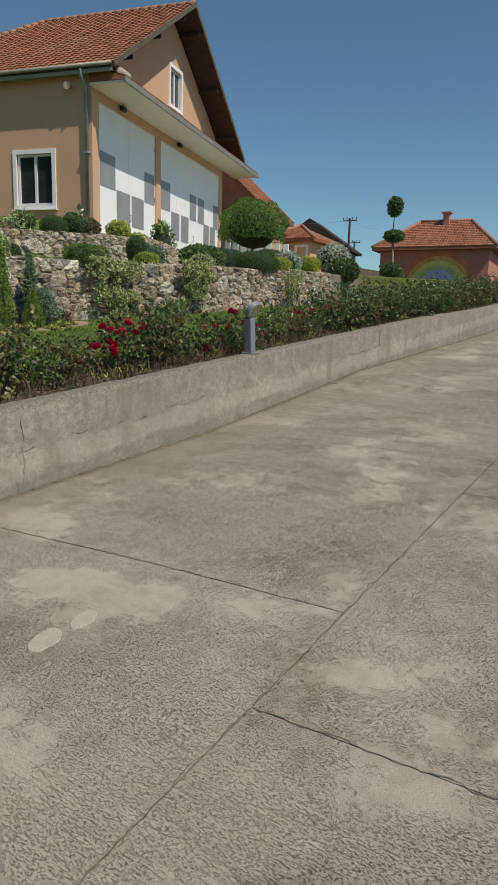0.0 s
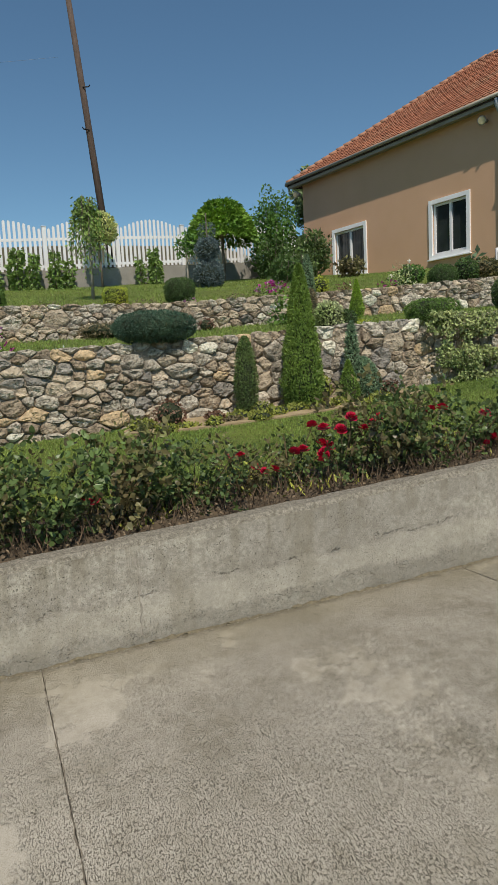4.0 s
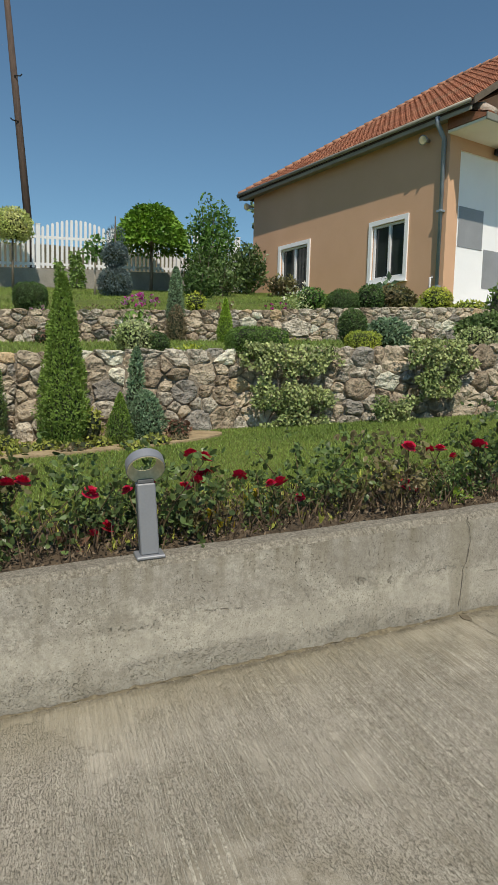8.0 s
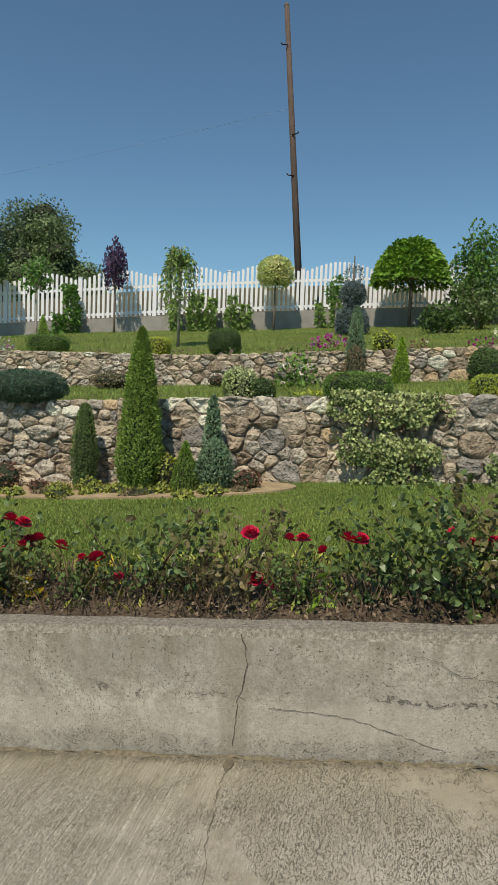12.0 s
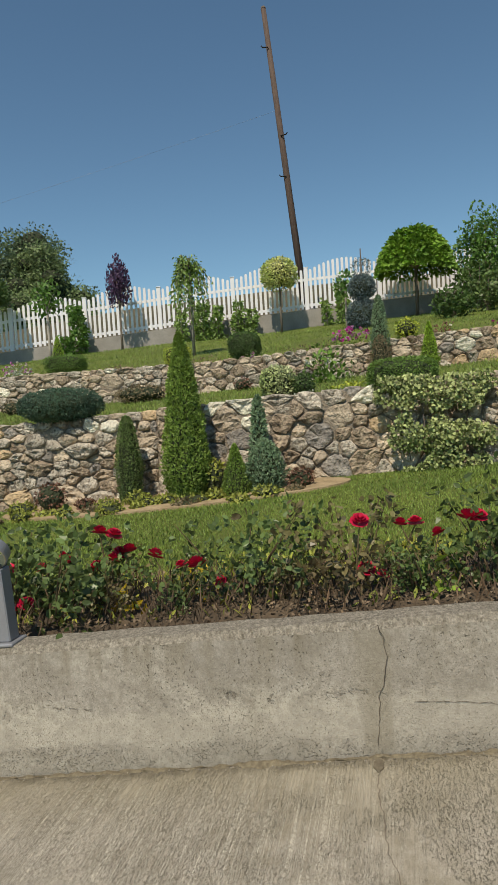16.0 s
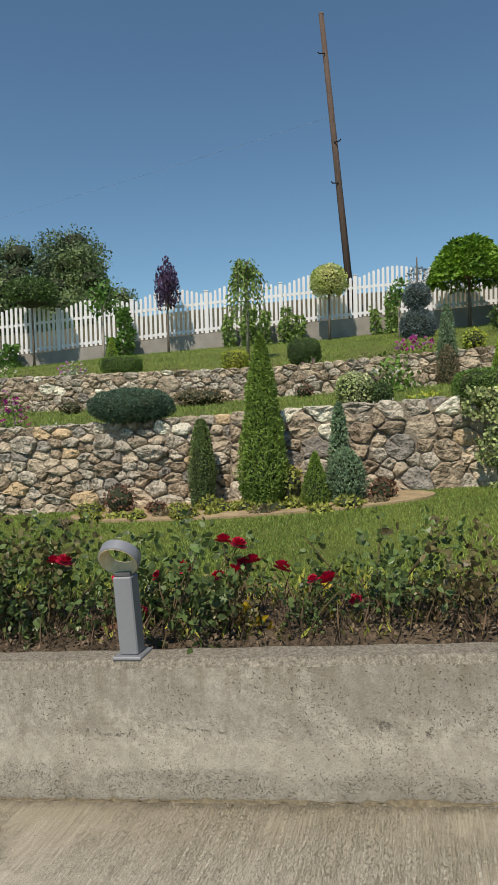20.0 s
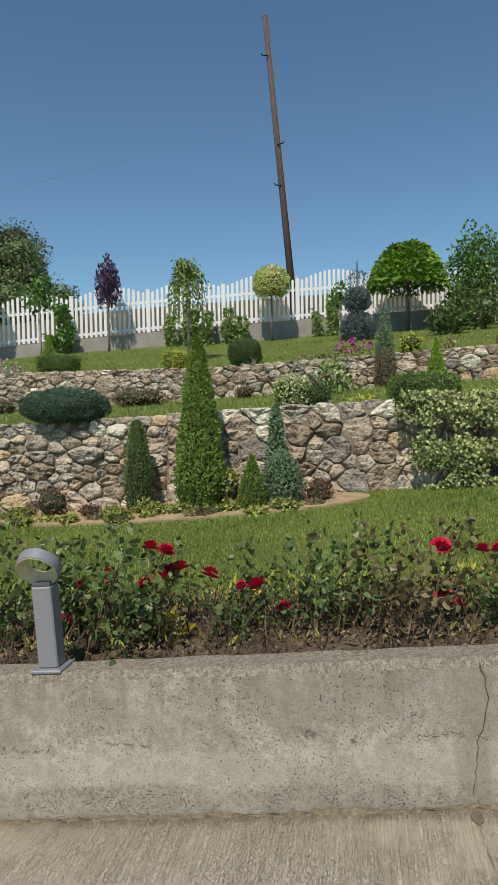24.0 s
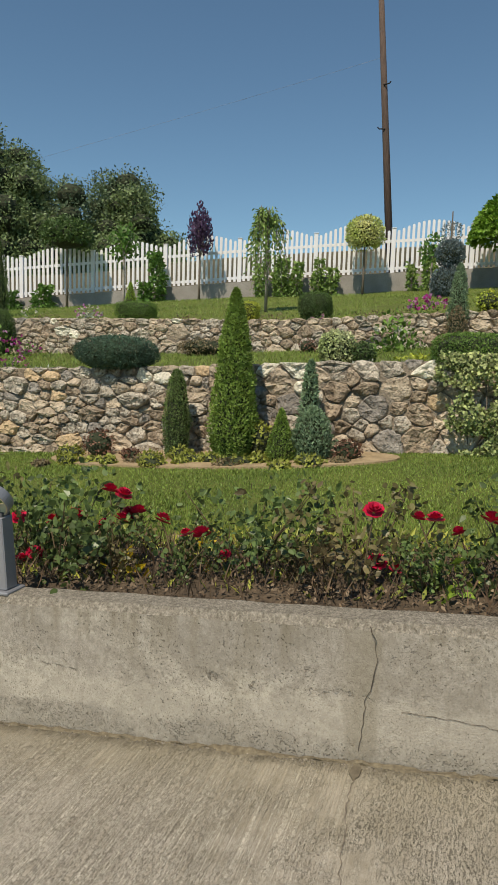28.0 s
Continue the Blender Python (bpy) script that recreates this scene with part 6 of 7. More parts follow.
# ---- roses behind the concrete wall ----
def rose_mesh(seed, h, w, n, leaf):
    rng = np.random.RandomState(seed)
    stems, tips = [], []
    for k in range(6):
        q = rng.uniform(0, 2 * math.pi)
        e = (w * 0.42 * math.cos(q), w * 0.5 * math.sin(q), h * rng.uniform(0.7, 1.0))
        stems.append([(0.03 * math.cos(q), 0.03 * math.sin(q), -0.05), (e[0] * 0.5, e[1] * 0.5, e[2] * 0.5), e])
        tips.append(e)
    pts, out = [], []
    per = n // 6
    for e in tips:
        for i in range(per // 5):
            s = rng.uniform(0.10, 1.0)
            c = np.array(e) * np.array([s ** 0.8, s ** 0.8, s]) + rng.normal(0, 0.06, 3) * np.array([1.1, 1.6, 1])
            d = unit(rng.normal(size=(1, 3)))[0]
            for m in range(5):
                pts.append(c + d * 0.028 * (m // 2) + rng.normal(0, 0.012, 3))
                out.append(d + np.array([0.25, 0, 0.35]))
    pts = np.array(pts)
    pts[:, 2] = np.maximum(pts[:, 2], 0.03)
    return stems, leaves("foliage", pts, out, 0.039, leaf, rng, width=0.66, along=0.5, oval=True)


ROSES = [rose_mesh(k, 0.47, 0.66, 560 + 40 * (k % 3), LEAF["rose"] if k % 3 else LEAF["rose2"]) for k in range(7)]
TALL = [rose_mesh(20 + k, 0.54, 0.76, 1100, LEAF["rose"] if k % 2 else LEAF["rose2"]) for k in range(4)]


def petal_mesh(seed, r):
    rng = np.random.RandomState(seed)
    v, f = [], []
    for layer, (m, rad, zz) in enumerate(((8, 1.0, 0.0), (8, 0.82, 0.25), (7, 0.6, 0.45), (5, 0.36, 0.6))):
        for k in range(m):
            q = 2 * math.pi * (k + 0.5 * layer) / m + rng.uniform(-0.2, 0.2)
            c, s = math.cos(q), math.sin(q)
            b = len(v)
            R = r * rad * rng.uniform(0.85, 1.1)
            for a, o, z in ((0, 0.1, 0), (0.6, 0.55, 0.2), (0.42, 0.95, 0.42), (-0.42, 0.95, 0.42), (-0.6, 0.55, 0.2)):
                v.append((R * (o * c - a * s), R * (o * s + a * c), r * (zz + z * (1 if layer else 0.5))))
            f.append((b, b + 1, b + 2, b + 3, b + 4))
    return quick("rose_flower", v, f, LEAF["red"])


PETALS = [petal_mesh(k, r) for k, r in enumerate((0.037, 0.043, 0.031))]
BLOOMS = [(2.19, 0.27), (3.07, 0.44), (3.2, 0.37), (3.28, 0.33), (3.46, 0.44), (3.6, 0.59), (3.64, 0.41), (3.65, 0.47), (3.70, 0.45), (3.78, 0.55),
          (3.86, 0.62), (4.0, 0.58), (4.07, 0.61), (4.44, 0.63), (4.82, 0.58), (4.9, 0.41), (5.0, 0.59), (5.04, 0.32), (5.09, 0.63),
          (5.12, 0.61), (5.31, 0.76), (5.35, 0.62), (5.43, 0.66), (5.57, 0.64), (5.79, 0.61), (5.9, 0.53), (6.53, 0.79), (6.55, 0.57), (6.70, 0.77), (6.86, 0.73),
          (7.02, 0.8), (7.42, 0.85), (7.58, 0.82), (7.97, 0.91), (8.07, 0.78), (8.34, 0.76), (8.6, 1.06), (8.63, 0.81), (8.81, 0.87)]
rr = np.random.RandomState(5)
bushes = []
y = -1.9
while y < 22:
    bushes.append((y, -3.47 + rr.uniform(-0.08, 0.08)))
    y += rr.uniform(0.25, 0.35) if y < 7 else rr.uniform(0.24, 0.32) if y < 12 else 0.5
for i, (y, x) in enumerate(bushes):
    tall = (y > 7.2 or y < 2.6 and y > 1.2 or 3.9 < y < 4.7)
    stems, me = (TALL if tall else ROSES)[i % (4 if tall else 7)]
    s = rr.uniform(0.82, 1.12) * (1.05 if tall else 0.95) * (rr.choice([0.5, 0.56, 0.64, 0.95], p=[0.3, 0.32, 0.24, 0.14]) if 5.1 < y < 7.1 else 0.9 if 2.7 < y < 3.9 else 1.0)
    th = empty("rose_bush", pose(x, y, terrain(x, y) - 0.01, 0, 0, rr.choice([0, 40, -35, 180])),
               "dense rose bush behind the concrete wall" if tall else "sparse rose bush behind the concrete wall", "rose bush", "roses along the wall")
    ob = under("foliage", me, th, m=Matrix.Diagonal((s, s, s, 1)))
    for st in stems[:4]:
        part("stem", tube([Vector(p) * s for p in st], [0.005, 0.004, 0.002], 5), LEAF["stem"], th)
    inv = th.matrix_world.inverted()
    for fy, fz in BLOOMS:
        if min(bushes, key=lambda b: abs(b[0] - fy))[0] == y:
            p = inv @ Vector((-3.50 + rr.uniform(-0.03, 0.06), fy, fz - 0.005))
            under("rose_flower", PETALS[i % 3], th, "crimson red bloom", m=Matrix.Translation(p) @ Matrix.Rotation(rr.uniform(-0.5, 0.5), 4, "X") @ Matrix.Rotation(0.4, 4, "Y"))
            if (fy * 100) % 3 < 2:
                q_ = p + Vector((rr.uniform(-0.03, 0.03), rr.choice([-0.065, 0.065]), rr.uniform(-0.035, 0.01)))
                under("rose_flower", PETALS[(i + 1) % 3], th, "crimson red bloom", m=Matrix.Translation(q_) @ Matrix.Rotation(rr.uniform(-0.6, 0.6), 4, "X"))
                part("stem", tube([q_, (q_ + p) / 2 - Vector((0, 0, 0.07))], [0.003, 0.004], 5), LEAF["stem"], th)
            base = Vector((p.x * 0.3, p.y * 0.3, 0.12))
            part("stem", tube([base, base.lerp(p, 0.6) + Vector((0.01, 0, 0)), p], [0.004, 0.0035, 0.0025], 5), LEAF["stem"], th)
# dead leaves and clods on the bed
rg = np.random.RandomState(77)
px = np.stack([rg.uniform(-4.0, -3.13, 20000), rg.uniform(-2, 14, 20000)], 1)
pts = np.array([(a, b, terrain(a, b) + 0.02 + 0.03 * rg.rand()) for a, b in px])
tagged(new("leaf_litter", leaves("leaf_litter", pts, np.tile([0, 0, 1.0], (len(pts), 1)), 0.021, mat("dead_leaf", (0.22, 0.165, 0.105), (0.10, 0.07, 0.045), bump=0, island=0.5), rg, along=0.1)),
       "dry brown leaves and twigs on the rose bed", "leaf litter", kind="stuff")
# dry stems and dead shoots between the roses
px = np.stack([rg.uniform(-3.9, -3.18, 5200), rg.uniform(-2, 13, 5200)], 1)
pts = np.array([(a, b, terrain(a, b)) for a, b in px])
tagged(new("dry_stems", leaves("dry_stems", pts, np.tile([0.1, 0, 1.0], (len(pts), 1)), 0.13, mat("dry_stem", (0.13, 0.085, 0.05), (0.06, 0.042, 0.026), bump=0, island=0.5), rg, width=0.05, along=0.5, up=0.8)),
       "dry brown stems between the rose bushes", "dry stems", kind="stuff")
px = np.stack([rg.uniform(-4.25, -3.3, 5200), rg.uniform(-2, 13, 5200)], 1)
pts = np.array([(a, b, terrain(a, b)) for a, b in px if noise.noise((a * 2, b * 1.3, 5)) > -0.05])
tagged(new("bed_weeds", leaves("bed_weeds", pts, np.tile([0.3, 0, 0.8], (len(pts), 1)), 0.06, LEAF["cover"], rg, width=0.3, along=0.4, up=0.5)),
       "low yellow-green weeds in the rose bed", "weeds", kind="stuff")
# weeds and yellow leaves
for y, x, h, lf, lab in ((6.86, -3.42, 0.17, "lime", "bright green broad-leaved weed in the rose bed"), (7.62, -3.36, 0.14, "lime", "bright green broad-leaved weed over the wall edge"), (5.72, -3.6, 0.2, "yellowp", "yellow-leaved shoot in the rose bed"), (5.42, -3.45, 0.09, "yellowp", "small yellow-leaved shoot in the bed"), (4.72, -3.5, 0.1, "wine", "dry brown twigs in the rose bed")):
    flower_clump(x, y, 0.2, 0.16, h, LEAF[lf], [], lab, 26, 0, 0.075, name="weed")


# ---- bollard lamp on the wall ----
def bollard(x, y, m):
    th = empty("bollard_lamp", m, "grey metal bollard garden lamp with a tilted ring head", "garden lamp")
    part("base_plate", box((-0.06, -0.062, 0), (0.06, 0.062, 0.014), 0.004), M["metal"], th)
    part("post", box((-0.036, -0.040, 0.014), (0.036, 0.040, 0.325), 0.005), M["metal"], th)
    part("neck", box((-0.031, -0.035, 0.325), (0.028, 0.035, 0.342), 0.003), mat("dark_grey_metal", (0.12, 0.125, 0.13), rough=0.45, bump=0.05), th, "dark grey neck")
    n = 40
    tilt = Matrix.Translation((0.034, 0, 0.402)) @ Matrix.Rotation(radians(127), 4, "Y")
    def spun(prof):
        bm = bmesh.new()
        rings = [[bm.verts.new((r * math.cos(2 * math.pi * k / n), r * math.sin(2 * math.pi * k / n), z)) for r, z in prof] for k in range(n)]
        m = len(prof)
        for k in range(n):
            a, b = rings[k], rings[(k + 1) % n]
            for i in range(m):
                bm.faces.new((a[i], b[i], b[(i + 1) % m], a[(i + 1) % m]))
        bm.transform(tilt)
        return bm
    head = part("lamp_head", spun([(0.083, -0.022), (0.083, 0.021), (0.0795, 0.024), (0.0535, -0.019), (0.0535, -0.022), (0.057, -0.024), (0.080, -0.024)]), M["metal"], th)
    part("diffuser", spun([(0.0787, 0.0242), (0.0527, -0.0188), (0.0527, -0.0225), (0.0505, -0.0225), (0.0505, -0.0175), (0.0762, 0.0255)]), M["diffuser"], head, "yellowed light diffuser")
    return th


bollard(0, 0, pose(-3.066, 5.045, z_wall(5.045) - 0.002, 4, 0, 0))

# ---- garden hose and far things ----
pts = [(0.16 * math.cos(t), 0.16 * math.sin(t), 0.012 * t) for t in np.linspace(0, 6 * math.pi, 72)]
hz = empty("garden_hose", pose(-7.35, -0.75, z_low(-0.75) - 0.02, 25, 30, 0), "coiled black garden hose on the terrace edge", "hose")
part("coil", tube(pts, 0.014, 6), M["black"], hz, smooth=True)


def far_tree(x, y, h, r, seed, label, leaf):
    rng = np.random.RandomState(seed)
    th = empty("tree", pose(x, y, z_far(x, y) - 0.3), label, "tree", "trees on the hill")
    part("trunk", tube([(0, 0, -0.5), (0.1, 0, h * 0.4), (0, 0.1, h * 0.85)], [0.22, 0.16, 0.05], 7), LEAF["bark"], th)
    pts, out = [], []
    for k in range(30):
        q, t = rng.uniform(0, 2 * math.pi), rng.uniform(0.22, 0.98)
        rr_ = r * (1 - 0.65 * t) * rng.uniform(0.3, 1.0)
        c = np.array([rr_ * math.cos(q), rr_ * math.sin(q), h * t * 0.95])
        s = r * rng.uniform(0.24, 0.44)
        p, o = blob_points(rng, 420, (s, s, s * 0.8), 2, 0.2, 0.35)
        pts.append(p + c)
        out.append(o)
        if k % 6 == 0:
            part("limb", tube([(0, 0, h * t * 0.6), tuple(c * 0.6 + np.array([0, 0, h * t * 0.3])), tuple(c)], [0.08, 0.05, 0.02], 5), LEAF["bark"], th)
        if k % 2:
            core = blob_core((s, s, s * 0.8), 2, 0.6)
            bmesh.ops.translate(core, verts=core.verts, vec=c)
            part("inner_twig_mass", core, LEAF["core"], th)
    under("crown", leaves("crown", np.vstack(pts), np.vstack(out), 0.17, leaf, rng, width=0.7), th)


hill = [(-20, -33, 16.5), (-24.5, -31, 13), (-28.4, -28.3, 13.5), (-26, -25.5, 10), (-31.8, -25.5, 14), (-30, -22.5, 9), (-34, -23.2, 11.2), (-33, -20, 7.6), (-36, -20.9, 8.4), (-38, -18.2, 8.0), (-37.5, -21, 8.2),
        (-39.8, -15.3, 8.4), (-41, -16.6, 8.8), (-40.8, -13.2, 5.6), (-35, -17.5, 6.2), (-12, -34, 15), (-15, -37, 17), (-29, -33, 16), (-34, -28, 14), (-22, -26, 9), (-38.5, -23.5, 9), (-43, -18, 8.5), (-37, -14.2, 5.4), (-6, -36, 14)]
for i, (x, y, h) in enumerate(hill):
    far_tree(x, y, h, 2.4 + 0.12 * h, 300 + i, "dark green leafy tree on the hill behind the fence", LEAF["forest"] if i % 3 else LEAF["forest2"])
far_tree(-25.3, 13.5, 9.35 - z_far(-25.3, 13.5), 1.7, 401, "dark green tree behind the house", LEAF["forest"])


def small_house(x, y, yaw, w, d, base, eave, top, wallm, label, windows, hip=True, chimney=None, roofm=None):
    """A plain neighbouring house: x across its front, y into its depth."""
    th = empty("house", pose(x, y, base, 0, 0, yaw), label, "house")
    H, T = eave - base, top - base
    part("wall", box((0, 0, -1.5), (w, d, H)), wallm, th)
    o = 0.35
    bm = bmesh.new()
    A = [(-o, -o, H), (w + o, -o, H), (w + o, d + o, H), (-o, d + o, H)]
    i = (hip if hip > 1 else min(w, d) / 2) if hip else -o
    R = [(i, d / 2, T), (w - i, d / 2, T)] if hip else [(w / 2, -o, T), (w / 2, d + o, T)]
    v = [bm.verts.new(p) for p in A + R]
    lo = [bm.verts.new((p[0], p[1], p[2] - 0.14)) for p in A]
    if hip:
        fs = ((0, 1, 5, 4), (1, 2, 5), (2, 3, 4, 5), (3, 0, 4))
    else:
        fs = ((0, 4, 5, 3), (1, 2, 5, 4), (0, 1, 4), (3, 5, 2))
    for f in fs:
        bm.faces.new([v[k] for k in f])
    for k in range(4):
        bm.faces.new((v[k], v[(k + 1) % 4], lo[(k + 1) % 4], lo[k]))
    bm.faces.new(lo)
    roof_ = part("roof", bm, roofm or M["tile"], th, "red clay tile roof" if not roofm else "")
    if not roofm and hip:
        tile_field(lambda a, b: (-o + (w + 2 * o) * a, -o + (d / 2 + o) * b, H + (T - H) * b), 44, 14, "roof_tiles", roof_, mask=lambda a, b: abs(a - 0.5) * (w + 2 * o) < (w + 2 * o) / 2 - b * (i + o) - 0.02)
        for pa, pb in ((A[0], R[0]), (A[1], R[1]), (R[0], R[1])):
            part("ridge_tile", tube([Vector(pa) + Vector((0, 0, 0.03)), Vector(pb) + Vector((0, 0, 0.03))], 0.09, 8), M["ridge"], roof_, smooth=True)
    elif not roofm:
        tile_field(lambda a, b: (-o + (w / 2 + o) * b, -o + (d + 2 * o) * a, H + (T - H) * b), 30, 12, "roof_tiles", roof_)
        tile_field(lambda a, b: (w + o - (w / 2 + o) * b, -o + (d + 2 * o) * a, H + (T - H) * b), 30, 12, "roof_tiles", roof_)
    for side_, a, b, z0, z1 in windows:
        pl = (lambda q, ou, z: (q, -ou, z)) if side_ == "front" else (lambda q, ou, z: (w + ou, q, z)) if side_ == "right" else (lambda q, ou, z: (-ou, q, z))
        window("window", pl, a, b, z0, z1, th)
    if chimney:
        cx, cy, cz = chimney
        ch = part("chimney", box((cx - 0.16, cy - 0.16, T - 1.2), (cx + 0.16, cy + 0.16, cz - base), 0.01), M["pink"], roof_)
        part("chimney_cap", box((cx - 0.24, cy - 0.24, cz - base), (cx + 0.24, cy + 0.24, cz - base + 0.08), 0.01), M["ridge"], ch)
    return th


rb = small_house(-13.0, 32.6, 6, 5.3, 5.0, 1.9, 4.45, 6.0, M["pink"], "salmon house with hipped tile roof and rainbow mural", [("left", 1.2, 2.2, 1.0, 2.0)], 1.35, (2.75, 2.2, 6.35))
hues = [((0.72, 0.24, 0.12), 1.85, 1.58), ((0.80, 0.45, 0.14), 1.58, 1.38), ((0.82, 0.70, 0.22), 1.38, 1.15), ((0.52, 0.62, 0.22), 1.15, 0.95)]
for col, r1, r0 in hues:
    bm = bmesh.new()
    rows = []
    for q in steps(0.0, math.pi, 60):
        pq = [(min(5.2, max(0.06, 2.95 + r * math.cos(q))), min(2.36, 0.55 + r * math.sin(q))) for r in (r0, r1)]
        rows.append([bm.verts.new((x, -0.012, z)) for x, z in pq])
    for a, b in zip(rows, rows[1:]):
        if (a[1].co - a[0].co).length > 0.03 and (b[1].co - b[0].co).length > 0.03:
            bm.faces.new((a[0], a[1], b[1], b[0]))
    bmesh.ops.delete(bm, geom=[v for v in bm.verts if not v.link_faces], context="VERTS")
    g = bmesh.ops.extrude_face_region(bm, geom=bm.faces[:])
    bmesh.ops.translate(bm, verts=[v for v in g["geom"] if isinstance(v, bmesh.types.BMVert)], vec=(0, 0.016, 0))
    part("mural_band", bm, mat("mural_paint", col, bump=0.1), rb, "painted rainbow band")
sky_bm = bmesh.new()
sky_bm.faces.new([sky_bm.verts.new((2.95 + 0.94 * math.cos(q), -0.010, 0.55 + 0.94 * math.sin(q))) for q in steps(0, math.pi, 24)])
part("mural_sky", sky_bm, mat("mural_blue", (0.55, 0.60, 0.72), (0.40, 0.44, 0.62), scale=1.5), rb, "pale blue painted field")
small_house(-20.4, 26.0, 0, 4.9, 1.0, 2.4, 5.1, 7.5, M["stucco"], "ochre gabled house with red roof behind the garage", [("front", 3.3, 4.1, 0.9, 2.2)], False)
small_house(-16.6, 27.4, 0, 2.3, 2.4, 2.4, 4.40, 5.15, M["stucco"], "low ochre annex with red tile roof and white window", [("front", 1.5, 2.2, 0.9, 1.75)], True)
small_house(-22.6, 38.0, 12, 4.9, 2.5, 3.0, 5.2, 7.1, M["greywall"], "grey gabled house with dark roof beyond the garden", [("front", 3.4, 4.2, 0.9, 1.8)], False, None, M["dkwood"])
small_house(-17.2, 44.0, 0, 3.0, 5.0, 2.6, 4.6, 5.3, M["greywall"], "low dark shed far beyond the garden", [], False, None, M["dkwood"])
lw = part("low_wall", prism([(-10.75, 1.1), (-8.95, 1.1), (-8.95, 2.12), (-10.75, 2.30)], 21.9, 22.1), M["white"], None)
tagged(lw, "low white wall at the end of the garden", "wall")
ra = empty("white_railing", pose(-17.1, 24.6, 2.5), "white panelled railing beyond the garage end", "railing")
for k in range(8):
    part("panel", box((0.42 * k, 0, 0), (0.42 * k + 0.30, 0.05, 1.62 - 0.04 * k), 0.008), M["white"], ra)
part("rail", box((-0.05, 0.052, 0.3), (3.3, 0.09, 0.42), 0.005), M["white"], ra)
part("rail", box((-0.05, 0.052, 1.0), (3.3, 0.09, 1.1), 0.005), M["white"], ra)


def topiary(x, y, z):
    th = empty("topiary", pose(x, y, z), "topiary with three clipped tiers on one stem", "topiary")
    part("trunk", tube([(0, 0, -1.0), (0.05, 0, 1.2), (-0.03, 0, 2.4), (0, 0, 3.4)], [0.06, 0.05, 0.04, 0.03], 8), LEAF["bark"], th, smooth=True)
    for zc, sh, dx in ((3.35, (0.36, 0.40, 0.48), 0), (2.35, (0.5, 0.52, 0.28), 0.05), (1.15, (0.5, 0.62, 0.36), -0.05), (0.75, (0.7, 0.8, 0.3), 0.5)):
        rg = rngs()
        sh = tuple(0.68 * v for v in sh)
        pts, out = blob_points(rg, 1300, sh, 2.3, 0.05, 0.15)
        pts += np.array([0, dx, zc])
        tier = under("tier", leaves("tier", pts, out, 0.07, LEAF["box"], rg), th)
        core = blob_core(sh, 2.3)
        bmesh.ops.translate(core, verts=core.verts, vec=(0, dx, zc))
        part("inner_twig_mass", core, LEAF["core"], tier)


topiary(-8.78, 23.3, 1.45)
clipped(-10.2, 23.0, 0.55, 0.55, 0.9, LEAF["bluehedge"], "small dark ball-headed shrub", p=2, size=0.06, n=900, z=2.0)
for x, y, w, h in ((-7.6, 16.6, 0.7, 0.55), (-7.0, 15.6, 0.6, 0.5)):
    clipped(x, y, w, w, h, LEAF["rose"], "loose green bush at the end of the rose row", p=2, size=0.09, n=700, z=terrain(min(x, -3.3), y) - 0.1)


def street_pole(x, y, z, h, label):
    th = empty("utility_pole", pose(x, y, z), label, "pole")
    part("shaft", tube([(0, 0, -0.5), (0, 0, h)], [0.085, 0.065], 8), M["polewood"], th)
    for dz in (0.15,):
        part("crossarm", box((-0.45, -0.03, h - dz), (0.45, 0.03, h - dz + 0.05), 0.008), M["polewood"], th)
        for dx in (-0.4, -0.18, 0.18, 0.4):
            part("insulator", tube([(dx, 0, h - dz + 0.08), (dx, 0, h - dz + 0.2)], [0.025, 0.03], 6), M["black"], th)


street_pole(-16.44, 36.16, 2.2, 4.4, "small distant utility pole with crossarms")
street_pole(-20.5, 46.0, 3.0, 3.6, "small distant utility pole with crossarms")


def cable(a, b, sag, label):
    a, b = Vector(a), Vector(b)
    pts = [a.lerp(b, t) - Vector((0, 0, sag * 4 * t * (1 - t))) for t in steps(0, 1, 16)]
    tagged(part("power_cable", tube(pts, 0.0035, 4), M["cablem"]), label, "cable")


cable((-16.44, 36.16, 6.4), (-9, 34.5, 5.0), 0.3, "thin dark power cable from the distant pole")
cable((-23.0, -12.0, 8.55), (-23.0, 3.5, 11.1), 0.05, "thin power cable high above the white fence")
cable((-16.44, 36.16, 6.5), (-24, 38, 7.4), 0.3, "thin dark power cable from the distant pole")

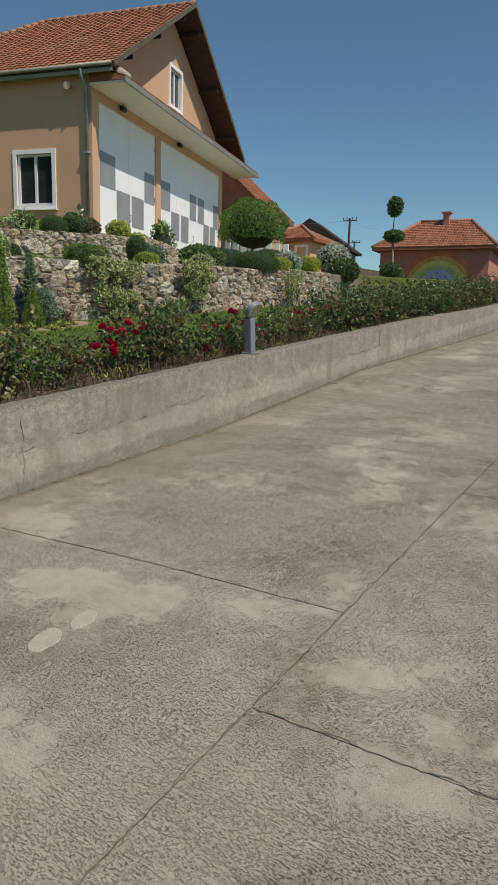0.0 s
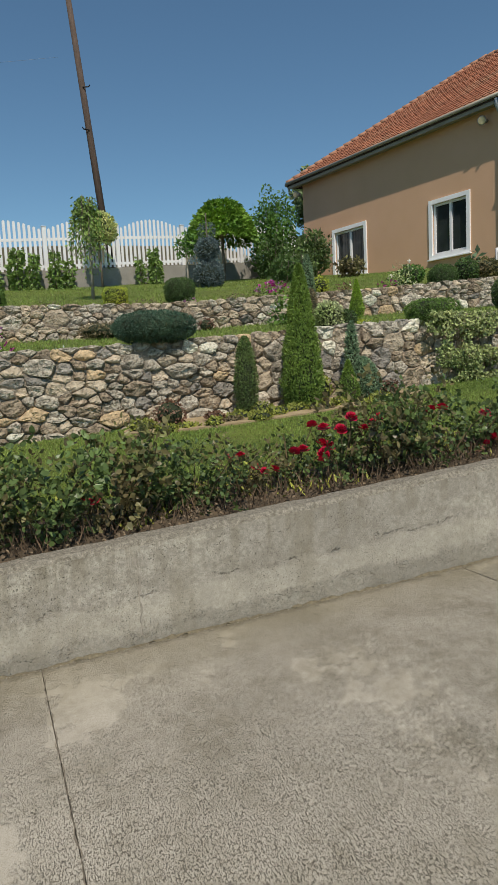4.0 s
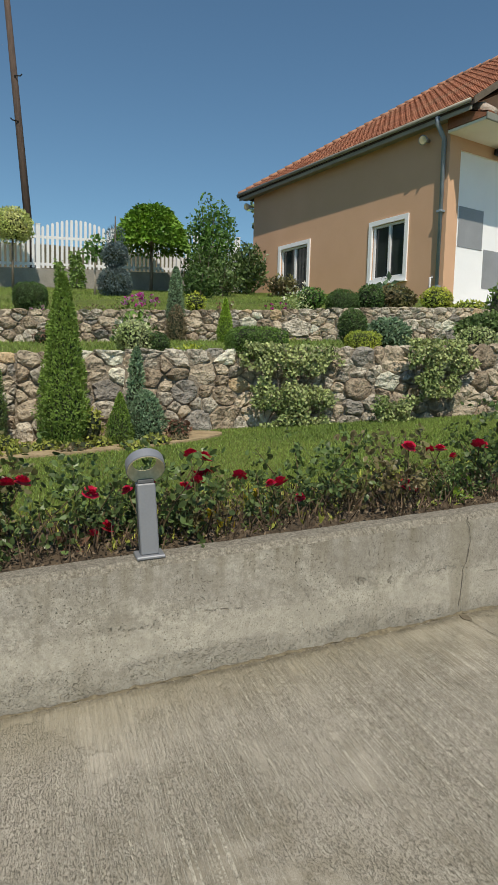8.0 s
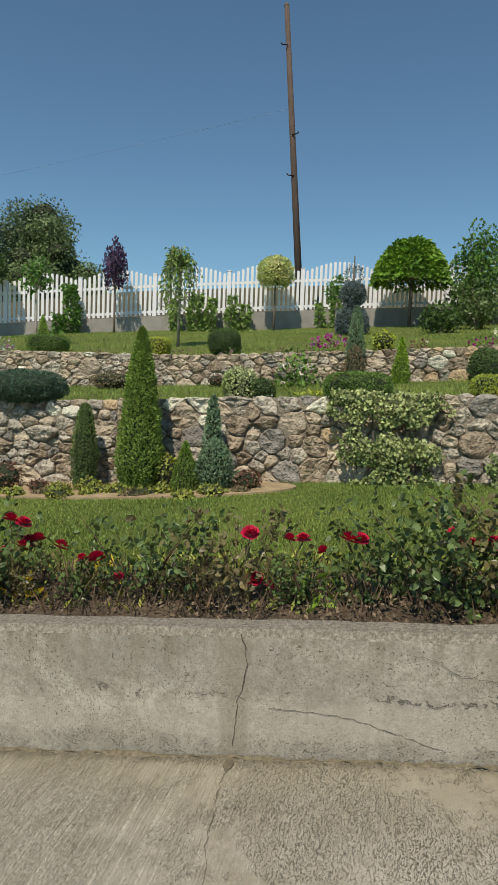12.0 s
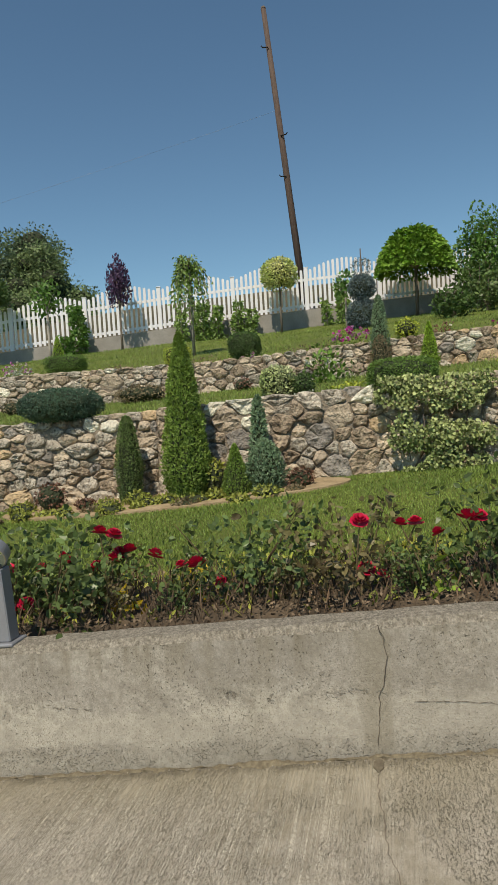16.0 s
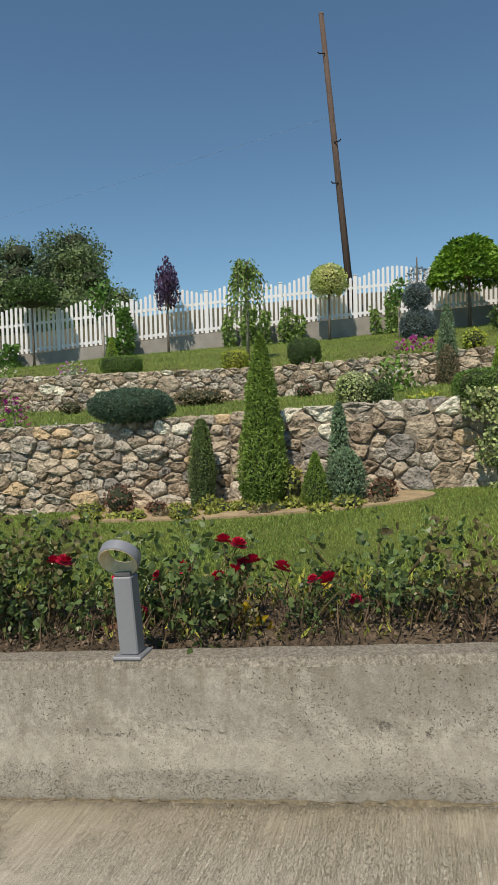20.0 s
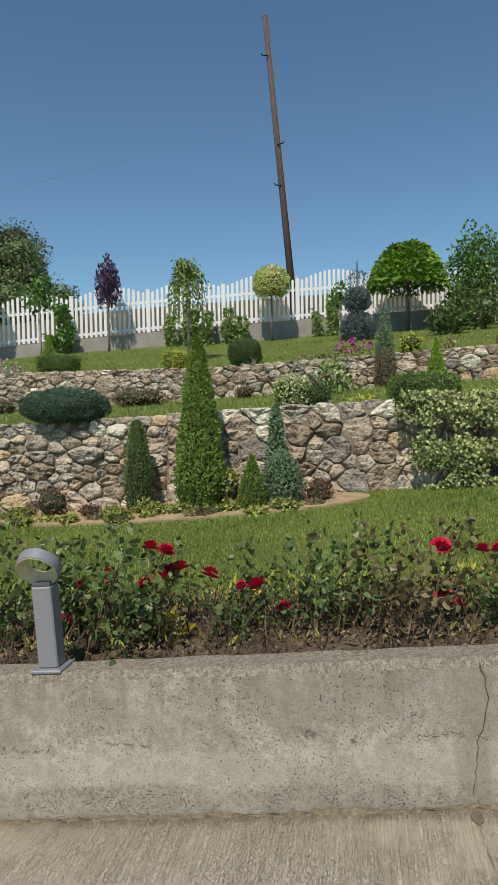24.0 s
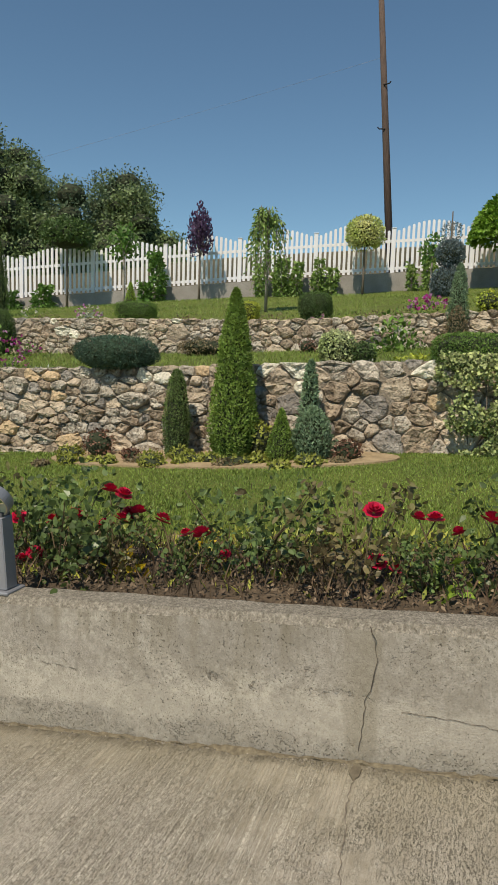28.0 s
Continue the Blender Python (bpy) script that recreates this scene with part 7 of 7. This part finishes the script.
# ---- stones of the two garden walls, last ----
BIG_LEFT = [(1.27, 0.94, 0.2, 4), (3.53, 0.95, 0.16, 0), (1.19, 0.42, 0.17, 5), (2.04, 1.05, 0.16, 0), (3.02, 0.78, 0.15, 2), (2.78, 0.46, 0.15, 4), (0.83, 0.73, 0.15, 4), (1.74, 0.65, 0.14, 2), (3.3, 0.48, 0.2, 1),
            (2.5, 1.16, 0.10, 4), (2.25, 1.16, 0.08, 4), (3.62, 1.2, 0.09, 5), (3.85, 1.2, 0.10, 5), (2.6, 0.95, 0.11, 4), (4.0, 0.72, 0.14, 3)]
BIG_RIGHT = [(9.16, 0.95, 0.2, 1), (10.46, 1.36, 0.2, 1), (9.75, 0.95, 0.2, 2), (8.3, 1.36, 0.15, 1), (8.22, 1.15, 0.12, 5), (7.89, 1.05, 0.16, 2), (7.95, 1.40, 0.13, 3), (9.75, 1.3, 0.18, 0), (10.1, 1.0, 0.18, 1),
             (5.08, 1.18, 0.14, 1), (5.25, 1.30, 0.08, 5), (4.93, 1.28, 0.07, 5), (5.3, 1.12, 0.08, 5), (5.99, 0.98, 0.14, 3), (6.12, 0.68, 0.12, 3), (6.42, 0.72, 0.13, 2), (6.45, 1.33, 0.08, 5), (6.58, 1.06, 0.11, 4), (6.2, 1.15, 0.12, 1),
             (5.63, 1.12, 0.12, 2), (6.78, 0.75, 0.15, 1), (6.4, 0.95, 0.11, 2), (9.41, 1.45, 0.14, 2), (7.3, 0.9, 0.13, 2)]
rubble(wall_low, x_low, -2.5, 4.36, z_foot, z_low, 0.125, 3, BIG_LEFT, K=1.75, mix=(0.36, 0.24, 0.27, 0.06, 0.06, 0.01))
rubble(wall_low, x_low, 4.36, 14.5, z_foot, z_low, 0.108, 5, BIG_RIGHT, K=1.2, mix=(0.34, 0.29, 0.25, 0.08, 0.02, 0.02))
BIG_UP = [(2.35, 1.80, 0.2, 1), (1.7, 1.75, 0.17, 0), (7.75, 2.0, 0.15, 5), (8.5, 1.95, 0.22, 0), (0.2, 1.8, 0.14, 5), (10.3, 2.05, 0.16, 0), (8.05, 1.8, 0.15, 4)]
rubble(wall_high, x_high, -5.0, 14.0, z_upfoot, z_up, 0.10, 4, BIG_UP, K=1.5, mix=(0.40, 0.33, 0.18, 0.03, 0.02, 0.04))
